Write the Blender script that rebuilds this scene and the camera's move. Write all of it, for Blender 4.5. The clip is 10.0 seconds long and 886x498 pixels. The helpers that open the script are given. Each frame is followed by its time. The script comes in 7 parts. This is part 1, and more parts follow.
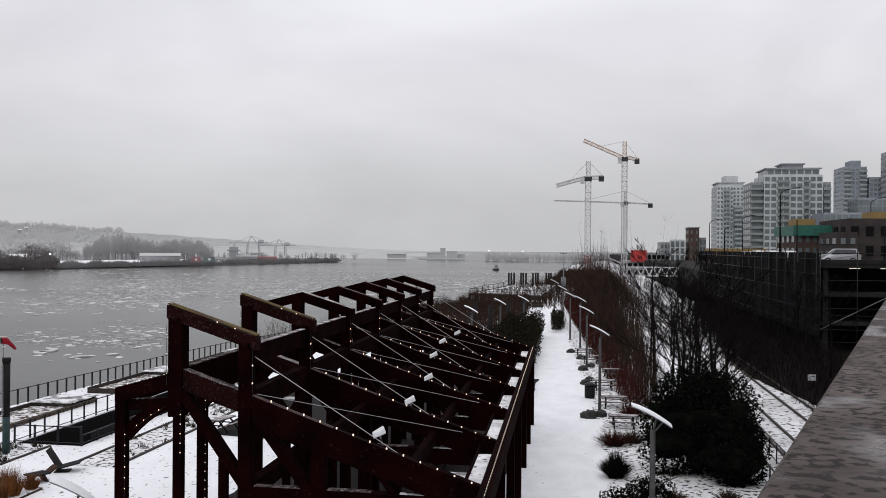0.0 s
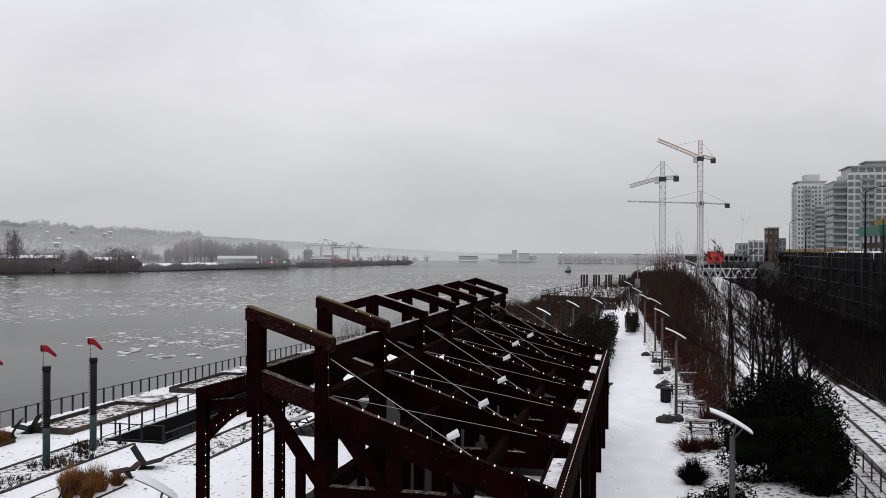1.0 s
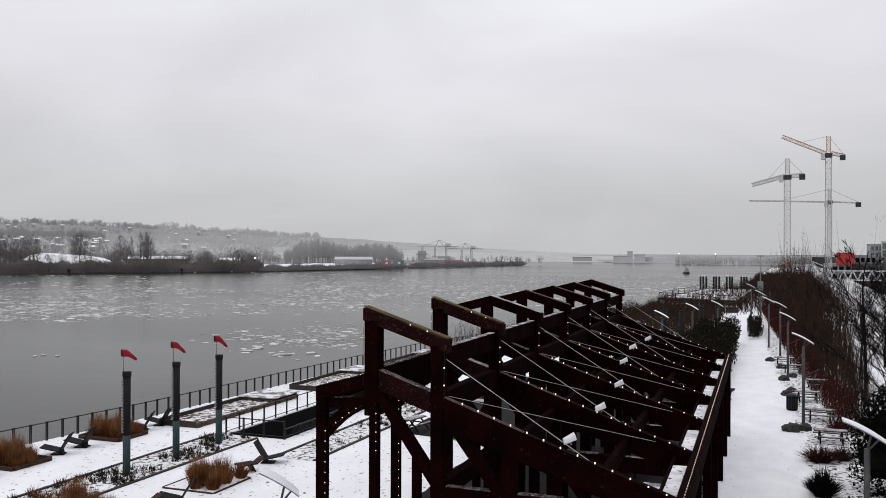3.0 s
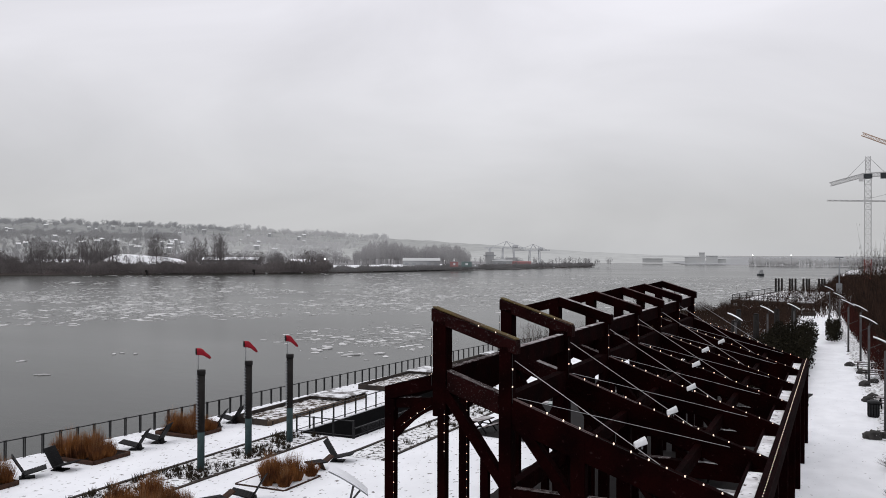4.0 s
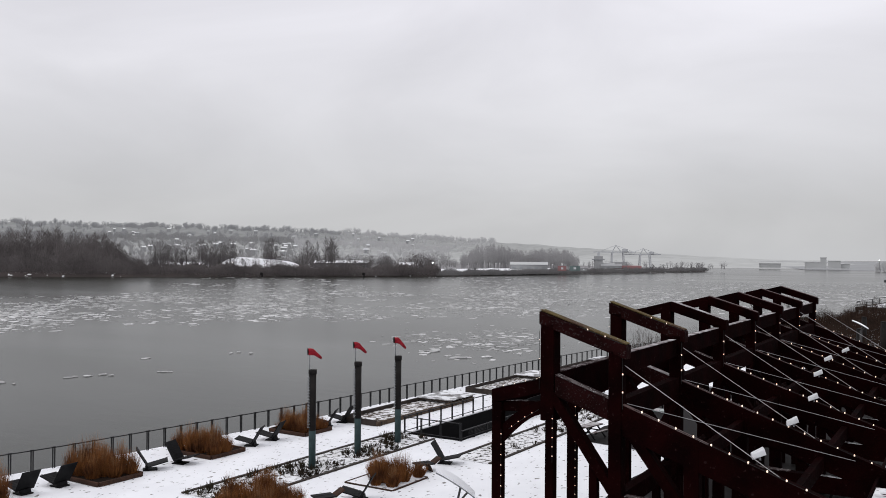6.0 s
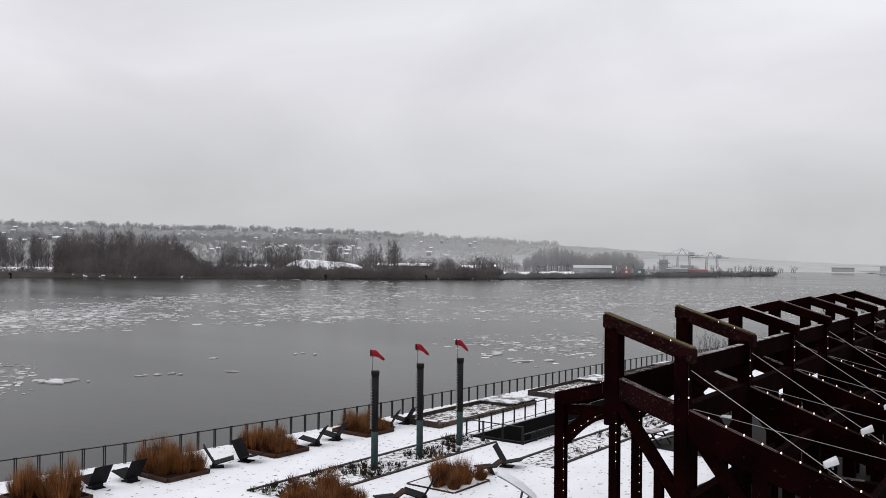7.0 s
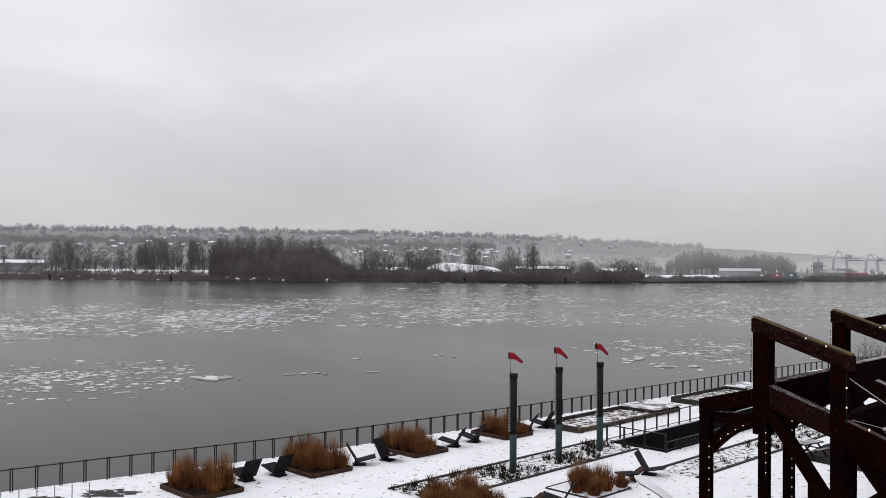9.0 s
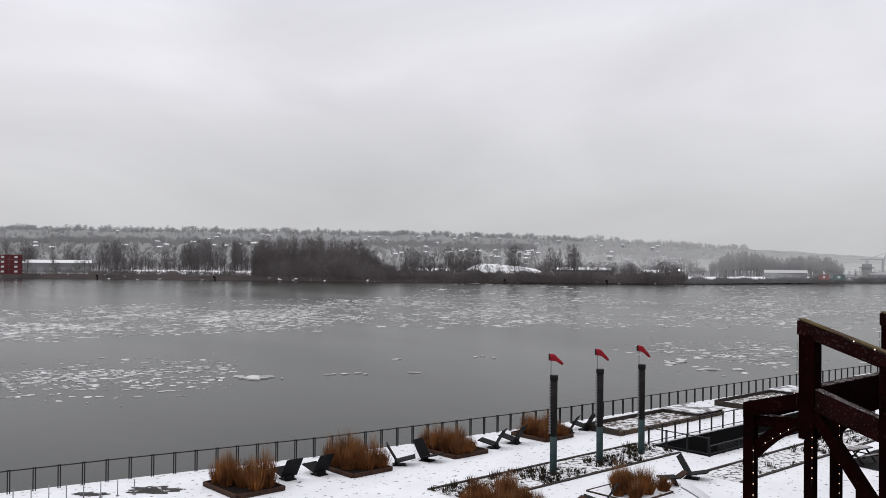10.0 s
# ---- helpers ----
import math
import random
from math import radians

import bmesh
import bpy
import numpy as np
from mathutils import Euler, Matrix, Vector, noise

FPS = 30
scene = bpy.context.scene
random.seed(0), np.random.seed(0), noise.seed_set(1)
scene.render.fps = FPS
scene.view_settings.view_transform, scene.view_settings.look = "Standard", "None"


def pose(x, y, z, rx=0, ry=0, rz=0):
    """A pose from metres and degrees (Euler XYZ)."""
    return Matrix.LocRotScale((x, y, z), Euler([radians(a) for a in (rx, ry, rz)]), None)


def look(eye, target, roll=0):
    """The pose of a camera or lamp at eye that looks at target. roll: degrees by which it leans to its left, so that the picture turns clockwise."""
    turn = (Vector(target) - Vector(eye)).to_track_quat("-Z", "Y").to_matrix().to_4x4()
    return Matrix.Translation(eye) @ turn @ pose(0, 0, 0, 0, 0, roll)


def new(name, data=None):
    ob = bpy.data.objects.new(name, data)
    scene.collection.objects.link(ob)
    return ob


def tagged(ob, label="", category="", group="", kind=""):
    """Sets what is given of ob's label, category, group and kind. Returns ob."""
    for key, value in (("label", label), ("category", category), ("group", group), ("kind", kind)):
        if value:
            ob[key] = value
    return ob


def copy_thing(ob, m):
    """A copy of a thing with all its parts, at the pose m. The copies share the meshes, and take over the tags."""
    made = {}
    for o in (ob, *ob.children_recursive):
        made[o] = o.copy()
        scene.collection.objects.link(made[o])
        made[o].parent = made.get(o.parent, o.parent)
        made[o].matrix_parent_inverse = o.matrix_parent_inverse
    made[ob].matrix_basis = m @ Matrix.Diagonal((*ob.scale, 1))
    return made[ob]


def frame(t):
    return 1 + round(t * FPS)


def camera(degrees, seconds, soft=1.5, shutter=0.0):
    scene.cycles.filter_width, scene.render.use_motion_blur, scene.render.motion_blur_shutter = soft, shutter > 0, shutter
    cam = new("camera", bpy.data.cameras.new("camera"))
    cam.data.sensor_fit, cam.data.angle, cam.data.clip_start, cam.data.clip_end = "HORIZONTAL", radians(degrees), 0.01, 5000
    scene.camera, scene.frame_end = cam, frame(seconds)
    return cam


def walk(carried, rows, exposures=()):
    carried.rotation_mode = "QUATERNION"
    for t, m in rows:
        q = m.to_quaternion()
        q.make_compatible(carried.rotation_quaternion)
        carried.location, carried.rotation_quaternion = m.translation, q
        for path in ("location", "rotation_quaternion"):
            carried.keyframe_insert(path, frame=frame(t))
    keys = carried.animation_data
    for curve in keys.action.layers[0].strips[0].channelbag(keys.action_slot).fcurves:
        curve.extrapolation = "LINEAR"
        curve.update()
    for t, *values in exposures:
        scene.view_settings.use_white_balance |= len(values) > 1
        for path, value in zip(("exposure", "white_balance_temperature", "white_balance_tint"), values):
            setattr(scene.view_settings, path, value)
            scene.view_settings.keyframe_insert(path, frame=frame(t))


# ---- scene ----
H = 11.5
cam = camera(53.458, 10.0, soft=0.9)
PATH = [
    (0, pose(0.197, -0.162, 11.540, 89.951, -0.417, 9.001)),
    (0.5, pose(0.169, -0.162, 11.555, 89.957, -0.410, 9.479)),
    (0.7, pose(0.158, -0.160, 11.559, 89.996, -0.322, 11.750)),
    (1, pose(0.142, -0.157, 11.566, 90.054, -0.191, 13.652)),
    (1.5, pose(0.117, -0.150, 11.572, 90.048, -0.247, 15.458)),
    (2, pose(0.093, -0.139, 11.574, 90.058, -0.216, 17.385)),
    (2.2, pose(0.085, -0.133, 11.572, 90.067, -0.213, 18.239)),
    (3.3, pose(0.039, -0.097, 11.563, 90.113, -0.196, 22.250)),
    (3.5, pose(0.031, -0.091, 11.561, 90.122, -0.193, 23.247)),
    (4, pose(0.013, -0.071, 11.552, 90.168, -0.211, 25.400)),
    (4.5, pose(-0.004, -0.049, 11.541, 90.247, -0.232, 27.472)),
    (5, pose(-0.020, -0.026, 11.528, 90.309, -0.244, 29.635)),
    (5.5, pose(-0.035, -0.002, 11.515, 90.307, -0.287, 30.772)),
    (5.7, pose(-0.040, 0.008, 11.509, 90.338, -0.324, 31.461)),
    (6.8, pose(-0.067, 0.064, 11.478, 90.505, -0.526, 35.244)),
    (7, pose(-0.072, 0.074, 11.472, 90.536, -0.563, 36.451)),
    (7.5, pose(-0.082, 0.100, 11.459, 90.575, -0.492, 39.853)),
    (8, pose(-0.092, 0.125, 11.446, 90.610, -0.439, 42.454)),
    (8.5, pose(-0.100, 0.150, 11.435, 90.647, -0.463, 44.173)),
    (9, pose(-0.108, 0.174, 11.426, 90.668, -0.451, 45.456)),
    (9.5, pose(-0.114, 0.196, 11.419, 90.714, -0.542, 48.001)),
    (10, pose(-0.120, 0.217, 11.414, 90.715, -0.548, 48.087)),
]
walk(cam, PATH)

# ---- light ----
world = bpy.data.worlds.new("overcast_sky")
scene.world = world
world.use_nodes = True
wn, wl = world.node_tree.nodes, world.node_tree.links
wn.clear()


def wnode(kind, **kw):
    n = wn.new(kind)
    for k, val in kw.items():
        n.inputs[k].default_value = val
    return n


w_out = wnode("ShaderNodeOutputWorld")
w_bg = wnode("ShaderNodeBackground")
sky = wn.new("ShaderNodeTexSky")
sky.sky_type = "NISHITA"
sky.sun_disc = False
sky.sun_elevation = radians(28)
sky.sun_rotation = radians(150)
w_co = wn.new("ShaderNodeTexCoord")
w_sep = wn.new("ShaderNodeSeparateXYZ")
wl.new(w_co.outputs["Generated"], w_sep.inputs[0])
# overcast deck: brighter towards the zenith
w_grad = wn.new("ShaderNodeValToRGB")
w_grad.color_ramp.elements[0].position = 0.0
w_grad.color_ramp.elements[0].color = (0.55, 0.555, 0.57, 1)
w_grad.color_ramp.elements[1].position = 1.0
w_grad.color_ramp.elements[1].color = (0.98, 0.98, 1.03, 1)
for pos, c in ((0.05, (0.585, 0.585, 0.60)), (0.16, (0.74, 0.735, 0.77)), (0.30, (0.84, 0.83, 0.89))):
    e = w_grad.color_ramp.elements.new(pos)
    e.color = (*c, 1)
wl.new(w_sep.outputs["Z"], w_grad.inputs[0])
w_map = wn.new("ShaderNodeMapping")
w_map.inputs["Scale"].default_value = (1.0, 1.0, 2.6)
wl.new(w_co.outputs["Generated"], w_map.inputs[0])
w_no = wnode("ShaderNodeTexNoise", Scale=2.3, Detail=5.0, Roughness=0.5, Distortion=0.6)
wl.new(w_map.outputs[0], w_no.inputs["Vector"])
w_cl = wn.new("ShaderNodeMapRange")
for i, val in ((1, 0.32), (2, 0.68), (3, 0.90), (4, 1.10)):
    w_cl.inputs[i].default_value = val
wl.new(w_no.outputs[0], w_cl.inputs[0])
w_mul = wn.new("ShaderNodeVectorMath")
w_mul.operation = "SCALE"
wl.new(w_grad.outputs[0], w_mul.inputs[0])
wl.new(w_cl.outputs[0], w_mul.inputs["Scale"])
w_sk = wn.new("ShaderNodeVectorMath")
w_sk.operation = "SCALE"
w_sk.inputs["Scale"].default_value = 0.1
wl.new(sky.outputs[0], w_sk.inputs[0])
w_mix = wn.new("ShaderNodeMix")
w_mix.data_type = "RGBA"
w_mix.inputs["Factor"].default_value = 0.97
wl.new(w_sk.outputs[0], w_mix.inputs[6])
wl.new(w_mul.outputs[0], w_mix.inputs[7])
wl.new(w_mix.outputs[2], w_bg.inputs[0])
w_bg.inputs[1].default_value = 1.0
wl.new(w_bg.outputs[0], w_out.inputs[0])

sun_data = bpy.data.lights.new("sun", "SUN")
sun_data.energy, sun_data.angle, sun_data.color = 0.65, radians(40), (1.0, 0.97, 0.94)
sun = new("sun", sun_data)
sun.matrix_world = look((0, 0, 200), (40, 90, 60))


# ---- materials ----
def mat(name, a, b=None, rough=0.7, scale=3.0, metal=0.0, bump=0.0, fine=0.0, spec=0.2, stretch=(1, 1, 1), edge=(0.35, 0.65), vary=0.0, where="Object", emit=None, coat=0.0, third=None, third_scale=20.0, third_at=0.6):
    """A two-tone procedural surface: a broad mottling of a and b, a fine grain and an optional third speckle."""
    m = bpy.data.materials.new(name)
    m.use_nodes = True
    n, l = m.node_tree.nodes, m.node_tree.links
    p = n["Principled BSDF"]
    p.inputs["Roughness"].default_value = rough
    p.inputs["Metallic"].default_value = metal
    p.inputs["Specular IOR Level"].default_value = spec
    p.inputs["Coat Weight"].default_value = coat
    b = b or tuple(x * 0.7 for x in a)
    co = n.new("ShaderNodeTexCoord")
    mp = n.new("ShaderNodeMapping")
    mp.inputs["Scale"].default_value = stretch
    if where == "World":
        ge = n.new("ShaderNodeNewGeometry")
        l.new(ge.outputs["Position"], mp.inputs[0])
    else:
        l.new(co.outputs[where], mp.inputs[0])
    t1 = n.new("ShaderNodeTexNoise")
    t1.inputs["Scale"].default_value = scale
    t1.inputs["Detail"].default_value = 6
    l.new(mp.outputs[0], t1.inputs["Vector"])
    r1 = n.new("ShaderNodeMapRange")
    r1.inputs[1].default_value, r1.inputs[2].default_value = edge
    l.new(t1.outputs[0], r1.inputs[0])
    mx = n.new("ShaderNodeMix")
    mx.data_type = "RGBA"
    mx.inputs[6].default_value, mx.inputs[7].default_value = (*a, 1), (*b, 1)
    l.new(r1.outputs[0], mx.inputs["Factor"])
    colour = mx.outputs[2]
    t2 = n.new("ShaderNodeTexNoise")
    t2.inputs["Scale"].default_value = third_scale
    t2.inputs["Detail"].default_value = 4
    l.new(mp.outputs[0], t2.inputs["Vector"])
    if third:
        r2 = n.new("ShaderNodeMapRange")
        r2.inputs[1].default_value, r2.inputs[2].default_value = third_at, third_at + 0.05
        l.new(t2.outputs[0], r2.inputs[0])
        m2 = n.new("ShaderNodeMix")
        m2.data_type = "RGBA"
        l.new(colour, m2.inputs[6])
        m2.inputs[7].default_value = (*third, 1)
        l.new(r2.outputs[0], m2.inputs["Factor"])
        colour = m2.outputs[2]
    if fine or vary:
        hs = n.new("ShaderNodeHueSaturation")
        l.new(colour, hs.inputs["Color"])
        ma = n.new("ShaderNodeMath")
        ma.operation = "MULTIPLY_ADD"
        ma.inputs[1].default_value, ma.inputs[2].default_value = 2 * fine, 1 - fine
        l.new(t2.outputs[0], ma.inputs[0])
        val = ma.outputs[0]
        if vary:
            ge2 = n.new("ShaderNodeNewGeometry")
            m3 = n.new("ShaderNodeMath")
            m3.operation = "MULTIPLY_ADD"
            m3.inputs[1].default_value, m3.inputs[2].default_value = 2 * vary, -vary
            l.new(ge2.outputs["Random Per Island"], m3.inputs[0])
            m4 = n.new("ShaderNodeMath")
            m4.operation = "ADD"
            l.new(val, m4.inputs[0])
            l.new(m3.outputs[0], m4.inputs[1])
            val = m4.outputs[0]
        l.new(val, hs.inputs["Value"])
        colour = hs.outputs[0]
    l.new(colour, p.inputs["Base Color"])
    if bump:
        bu = n.new("ShaderNodeBump")
        bu.inputs["Strength"].default_value = bump
        bu.inputs["Distance"].default_value = 0.03
        l.new(t2.outputs[0], bu.inputs["Height"])
        l.new(bu.outputs[0], p.inputs["Normal"])
    if emit:
        p.inputs["Emission Color"].default_value = (*emit[0], 1)
        p.inputs["Emission Strength"].default_value = emit[1]
    return m


SNOW = mat("snow", (0.86, 0.87, 0.90), (0.80, 0.81, 0.84), rough=0.6, scale=0.35, bump=0.25, fine=0.04, where="World", third_scale=5.0)
SNOW_DECK = mat("snow_on_paving", (0.86, 0.87, 0.90), (0.79, 0.80, 0.83), rough=0.6, scale=0.3, bump=0.3, where="World", third=(0.16, 0.15, 0.145), third_scale=2.3, third_at=0.625, stretch=(1.6, 1.0, 1))
SNOW_PATH = mat("trodden_snow", (0.86, 0.87, 0.90), (0.78, 0.79, 0.82), rough=0.6, scale=0.5, bump=0.35, where="World", third=(0.30, 0.29, 0.29), third_scale=3.4, third_at=0.67, stretch=(1.5, 1.0, 1))
GUTTER_SNOW = mat("thin_gutter_snow", (0.78, 0.78, 0.80), (0.45, 0.44, 0.45), rough=0.7, scale=1.6, bump=0.5, where="World", third=(0.05, 0.03, 0.03), third_scale=5.0, third_at=0.60)
SNOW_DIRTY = mat("thin_snow_on_soil", (0.82, 0.83, 0.85), (0.66, 0.66, 0.67), rough=0.75, scale=0.6, bump=0.5, where="World", third=(0.04, 0.034, 0.028), third_scale=3.4, third_at=0.535)
SNOW_BALLAST = mat("snow_on_ballast", (0.78, 0.79, 0.81), (0.5, 0.5, 0.5), rough=0.8, scale=0.25, bump=0.6, where="World", third=(0.06, 0.055, 0.05), third_scale=2.2, third_at=0.55)
SOIL = mat("bark_mulch", (0.022, 0.015, 0.012), (0.010, 0.008, 0.007), rough=0.95, spec=0.05, scale=0.5, bump=0.7, where="World", third=(0.35, 0.35, 0.36), third_scale=1.6, third_at=0.70)
BED_SOIL = mat("brown_bed_soil_with_snow", (0.80, 0.81, 0.83), (0.5, 0.49, 0.48), rough=0.8, scale=0.5, bump=0.5, where="World", third=(0.055, 0.038, 0.026), third_scale=3.2, third_at=0.485)
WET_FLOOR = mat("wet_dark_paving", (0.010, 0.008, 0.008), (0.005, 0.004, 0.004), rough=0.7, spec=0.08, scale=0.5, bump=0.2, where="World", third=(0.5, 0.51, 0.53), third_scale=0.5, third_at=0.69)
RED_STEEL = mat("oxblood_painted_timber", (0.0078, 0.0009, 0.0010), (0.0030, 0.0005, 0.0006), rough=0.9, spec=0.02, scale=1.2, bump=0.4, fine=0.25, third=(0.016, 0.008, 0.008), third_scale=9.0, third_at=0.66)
RED_FROST = mat("frosted_oxblood_timber", (0.014, 0.0028, 0.0028), (0.006, 0.0014, 0.0014), rough=0.9, spec=0.04, scale=1.4, bump=0.4, third=(0.030, 0.022, 0.022), third_scale=17.0, third_at=0.60, stretch=(1.0, 1.0, 1.0))
MOSS = mat("mossy_beam_cap", (0.10, 0.075, 0.02), (0.05, 0.025, 0.015), rough=0.9, scale=1.5, bump=0.5, third=(0.45, 0.45, 0.42), third_scale=15.0, third_at=0.66)
SNOW_CAP = mat("thin_frost", (0.50, 0.49, 0.50), (0.10, 0.07, 0.07), rough=0.8, scale=2.2, bump=0.4, fine=0.1)
FROST_BOARD = mat("wet_boards_with_thin_snow", (0.34, 0.34, 0.35), (0.12, 0.11, 0.105), rough=0.6, scale=1.6, fine=0.2, third=(0.72, 0.73, 0.75), third_scale=1.4, third_at=0.46, where="World")
CABLE = mat("galvanised_cable", (0.45, 0.45, 0.46), (0.35, 0.35, 0.36), rough=0.4, metal=0.6, scale=8)
SHORE_GLOW = mat("lit_shore_lamp", (0.9, 0.9, 0.9), rough=0.4, emit=((1.0, 1.0, 1.0), 3.0))
BULB = mat("lit_bulb", (0.9, 0.8, 0.65), rough=0.3, emit=((1.0, 0.74, 0.60), 0.95))
WIRE = mat("black_wire", (0.015, 0.015, 0.015), rough=0.6)
WHITE_BOX = mat("white_enamel", (0.72, 0.73, 0.75), (0.6, 0.61, 0.63), rough=0.4, scale=3, fine=0.05)
GLASS_GREEN = mat("greenish_glass", (0.16, 0.21, 0.19), (0.10, 0.14, 0.13), rough=0.15, scale=2, spec=0.7)
RAIL = mat("dark_grey_painted_steel", (0.022, 0.023, 0.024), (0.013, 0.013, 0.014), rough=0.5, metal=0.2, scale=4, fine=0.2)
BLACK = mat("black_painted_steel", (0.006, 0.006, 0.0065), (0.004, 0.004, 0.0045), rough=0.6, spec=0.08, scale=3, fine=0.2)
CONCRETE = mat("weathered_concrete", (0.17, 0.165, 0.16), (0.10, 0.098, 0.095), rough=0.85, scale=0.8, bump=0.4, fine=0.2)
PLANTER_TIMBER = mat("wet_red_brown_timber", (0.060, 0.028, 0.017), (0.026, 0.014, 0.010), rough=0.8, scale=2.0, bump=0.5, fine=0.25, stretch=(0.4, 3, 3))
TIMBER = mat("weathered_timber", (0.10, 0.068, 0.045), (0.05, 0.034, 0.025), rough=0.85, scale=2.0, bump=0.5, fine=0.25, stretch=(0.4, 3, 3))
TIMBER_DARK = mat("dark_wet_timber", (0.045, 0.034, 0.028), (0.022, 0.018, 0.016), rough=0.75, scale=2.0, bump=0.4, fine=0.25)
SLATS = mat("charcoal_lounger_slats", (0.010, 0.010, 0.011), (0.005, 0.005, 0.0055), rough=0.65, spec=0.1, scale=3, fine=0.25)
TEAL = mat("verdigris_paint", (0.038, 0.066, 0.068), (0.022, 0.038, 0.040), rough=0.7, scale=2.2, bump=0.3, fine=0.2)
PILE = mat("tarred_pile", (0.015, 0.013, 0.012), (0.007, 0.006, 0.006), rough=0.8, scale=3.0, bump=0.6, fine=0.3)
SOCK = mat("red_windsock_cloth", (0.30, 0.011, 0.022), (0.19, 0.008, 0.015), rough=0.8, scale=5, fine=0.15)
GRASS = mat("dry_ornamental_grass", (0.235, 0.092, 0.026), (0.075, 0.027, 0.010), rough=0.9, scale=1.2, vary=0.35, fine=0.1)
GRASS_PALE = mat("pale_grass_plume", (0.25, 0.135, 0.065), (0.18, 0.09, 0.04), rough=0.9, scale=1.2, vary=0.3)
LOW_PLANT = mat("low_withered_plants", (0.040, 0.031, 0.018), (0.018, 0.013, 0.009), rough=0.9, scale=1.5, vary=0.4)
CONIFER = mat("dark_evergreen", (0.006, 0.0075, 0.005), (0.003, 0.004, 0.003), rough=0.9, spec=0.03, scale=1.0, vary=0.4)
HEDGE = mat("dark_green_hedge", (0.016, 0.014, 0.008), (0.007, 0.006, 0.004), rough=0.9, spec=0.05, scale=1.0, vary=0.4)
TWIG_RED = mat("red_brown_twigs", (0.058, 0.015, 0.011), (0.020, 0.009, 0.008), rough=0.9, spec=0.05, scale=0.6, vary=0.4)
TWIG = mat("bare_brown_twigs", (0.042, 0.025, 0.018), (0.016, 0.011, 0.009), rough=0.9, spec=0.05, scale=0.6, vary=0.3)
BARK = mat("dark_wet_bark", (0.010, 0.008, 0.0075), (0.0045, 0.004, 0.004), rough=0.9, spec=0.03, scale=2.0, bump=0.5)
GALV = mat("galvanised_steel", (0.25, 0.26, 0.27), (0.18, 0.19, 0.20), rough=0.5, metal=0.5, scale=4, fine=0.15)
ROCK = mat("grey_boulder", (0.055, 0.052, 0.05), (0.022, 0.021, 0.021), rough=0.9, scale=2.0, bump=0.7, fine=0.2, third=(0.7, 0.7, 0.72), third_scale=2.5, third_at=0.64)
# brown soil taken to near black: shade below the parkade painted in
VERGE = mat("soil_with_painted_shade", (0.011, 0.0085, 0.007), (0.005, 0.0042, 0.004), rough=0.95, spec=0.03, scale=0.4, bump=0.7, where="World")
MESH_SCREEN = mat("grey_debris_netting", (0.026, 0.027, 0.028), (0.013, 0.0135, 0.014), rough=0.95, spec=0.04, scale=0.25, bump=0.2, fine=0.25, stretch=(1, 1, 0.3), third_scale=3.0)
PARKADE = mat("dark_parkade_concrete", (0.03, 0.029, 0.028), (0.016, 0.0155, 0.015), rough=0.9, spec=0.06, scale=0.3, bump=0.3, fine=0.2)
GREEN_ROOF = mat("green_metal_roof", (0.03, 0.14, 0.10), (0.025, 0.10, 0.08), rough=0.5, scale=1.5, fine=0.1)
BRICK_BROWN = mat("brown_brick", (0.085, 0.058, 0.048), (0.06, 0.042, 0.036), rough=0.9, scale=0.5, fine=0.2)
BRICK_DARK = mat("dark_brick", (0.055, 0.045, 0.042), (0.035, 0.03, 0.03), rough=0.9, scale=0.5, fine=0.2)
YELLOW = mat("ochre_cladding", (0.27, 0.18, 0.07), (0.22, 0.15, 0.06), rough=0.7, scale=0.5)
RED_WALL = mat("red_cladding", (0.50, 0.06, 0.05), (0.40, 0.05, 0.05), rough=0.6, scale=0.5)
TOWER_WHITE = mat("pale_tower_concrete", (0.52, 0.54, 0.54), (0.45, 0.47, 0.47), rough=0.8, scale=0.1, fine=0.06, where="World")
TOWER_GREY = mat("grey_tower_concrete", (0.30, 0.31, 0.32), (0.25, 0.26, 0.27), rough=0.8, scale=0.1, fine=0.08, where="World")
TOWER_BLUE = mat("blue_grey_tower_wall", (0.25, 0.27, 0.30), (0.20, 0.22, 0.245), rough=0.8, scale=0.1, fine=0.08, where="World")
TOWER_GLASS = mat("tinted_tower_glass", (0.15, 0.175, 0.18), (0.09, 0.11, 0.115), rough=0.15, scale=0.15, spec=0.6, vary=0.25, where="World")
BALCONY = mat("grey_green_balcony_glass", (0.26, 0.29, 0.28), (0.20, 0.23, 0.225), rough=0.3, scale=0.2, where="World")
CRANE_WHITE = mat("grey_white_crane_paint", (0.52, 0.52, 0.52), (0.42, 0.42, 0.42), rough=0.6, scale=0.4)
CRANE_TAN = mat("buff_crane_paint", (0.55, 0.40, 0.31), (0.46, 0.34, 0.27), rough=0.6, scale=0.4)
CRANE_RED = mat("red_crane_paint", (0.36, 0.08, 0.07), (0.28, 0.07, 0.06), rough=0.6, scale=0.4)
CRANE_DARK = mat("dark_crane_ballast", (0.05, 0.055, 0.06), rough=0.8, scale=0.5)
CAR_PAINT = mat("silver_car_paint", (0.32, 0.33, 0.34), (0.28, 0.29, 0.30), rough=0.25, metal=0.3, scale=1, coat=0.5)
CAR_WHITE = mat("white_car_paint", (0.7, 0.71, 0.73), (0.62, 0.63, 0.65), rough=0.3, scale=1, coat=0.5)
CAR_GLASS = mat("dark_car_glass", (0.02, 0.022, 0.025), rough=0.08, spec=0.7)
TYRE = mat("black_tyre", (0.012, 0.012, 0.012), rough=0.9)
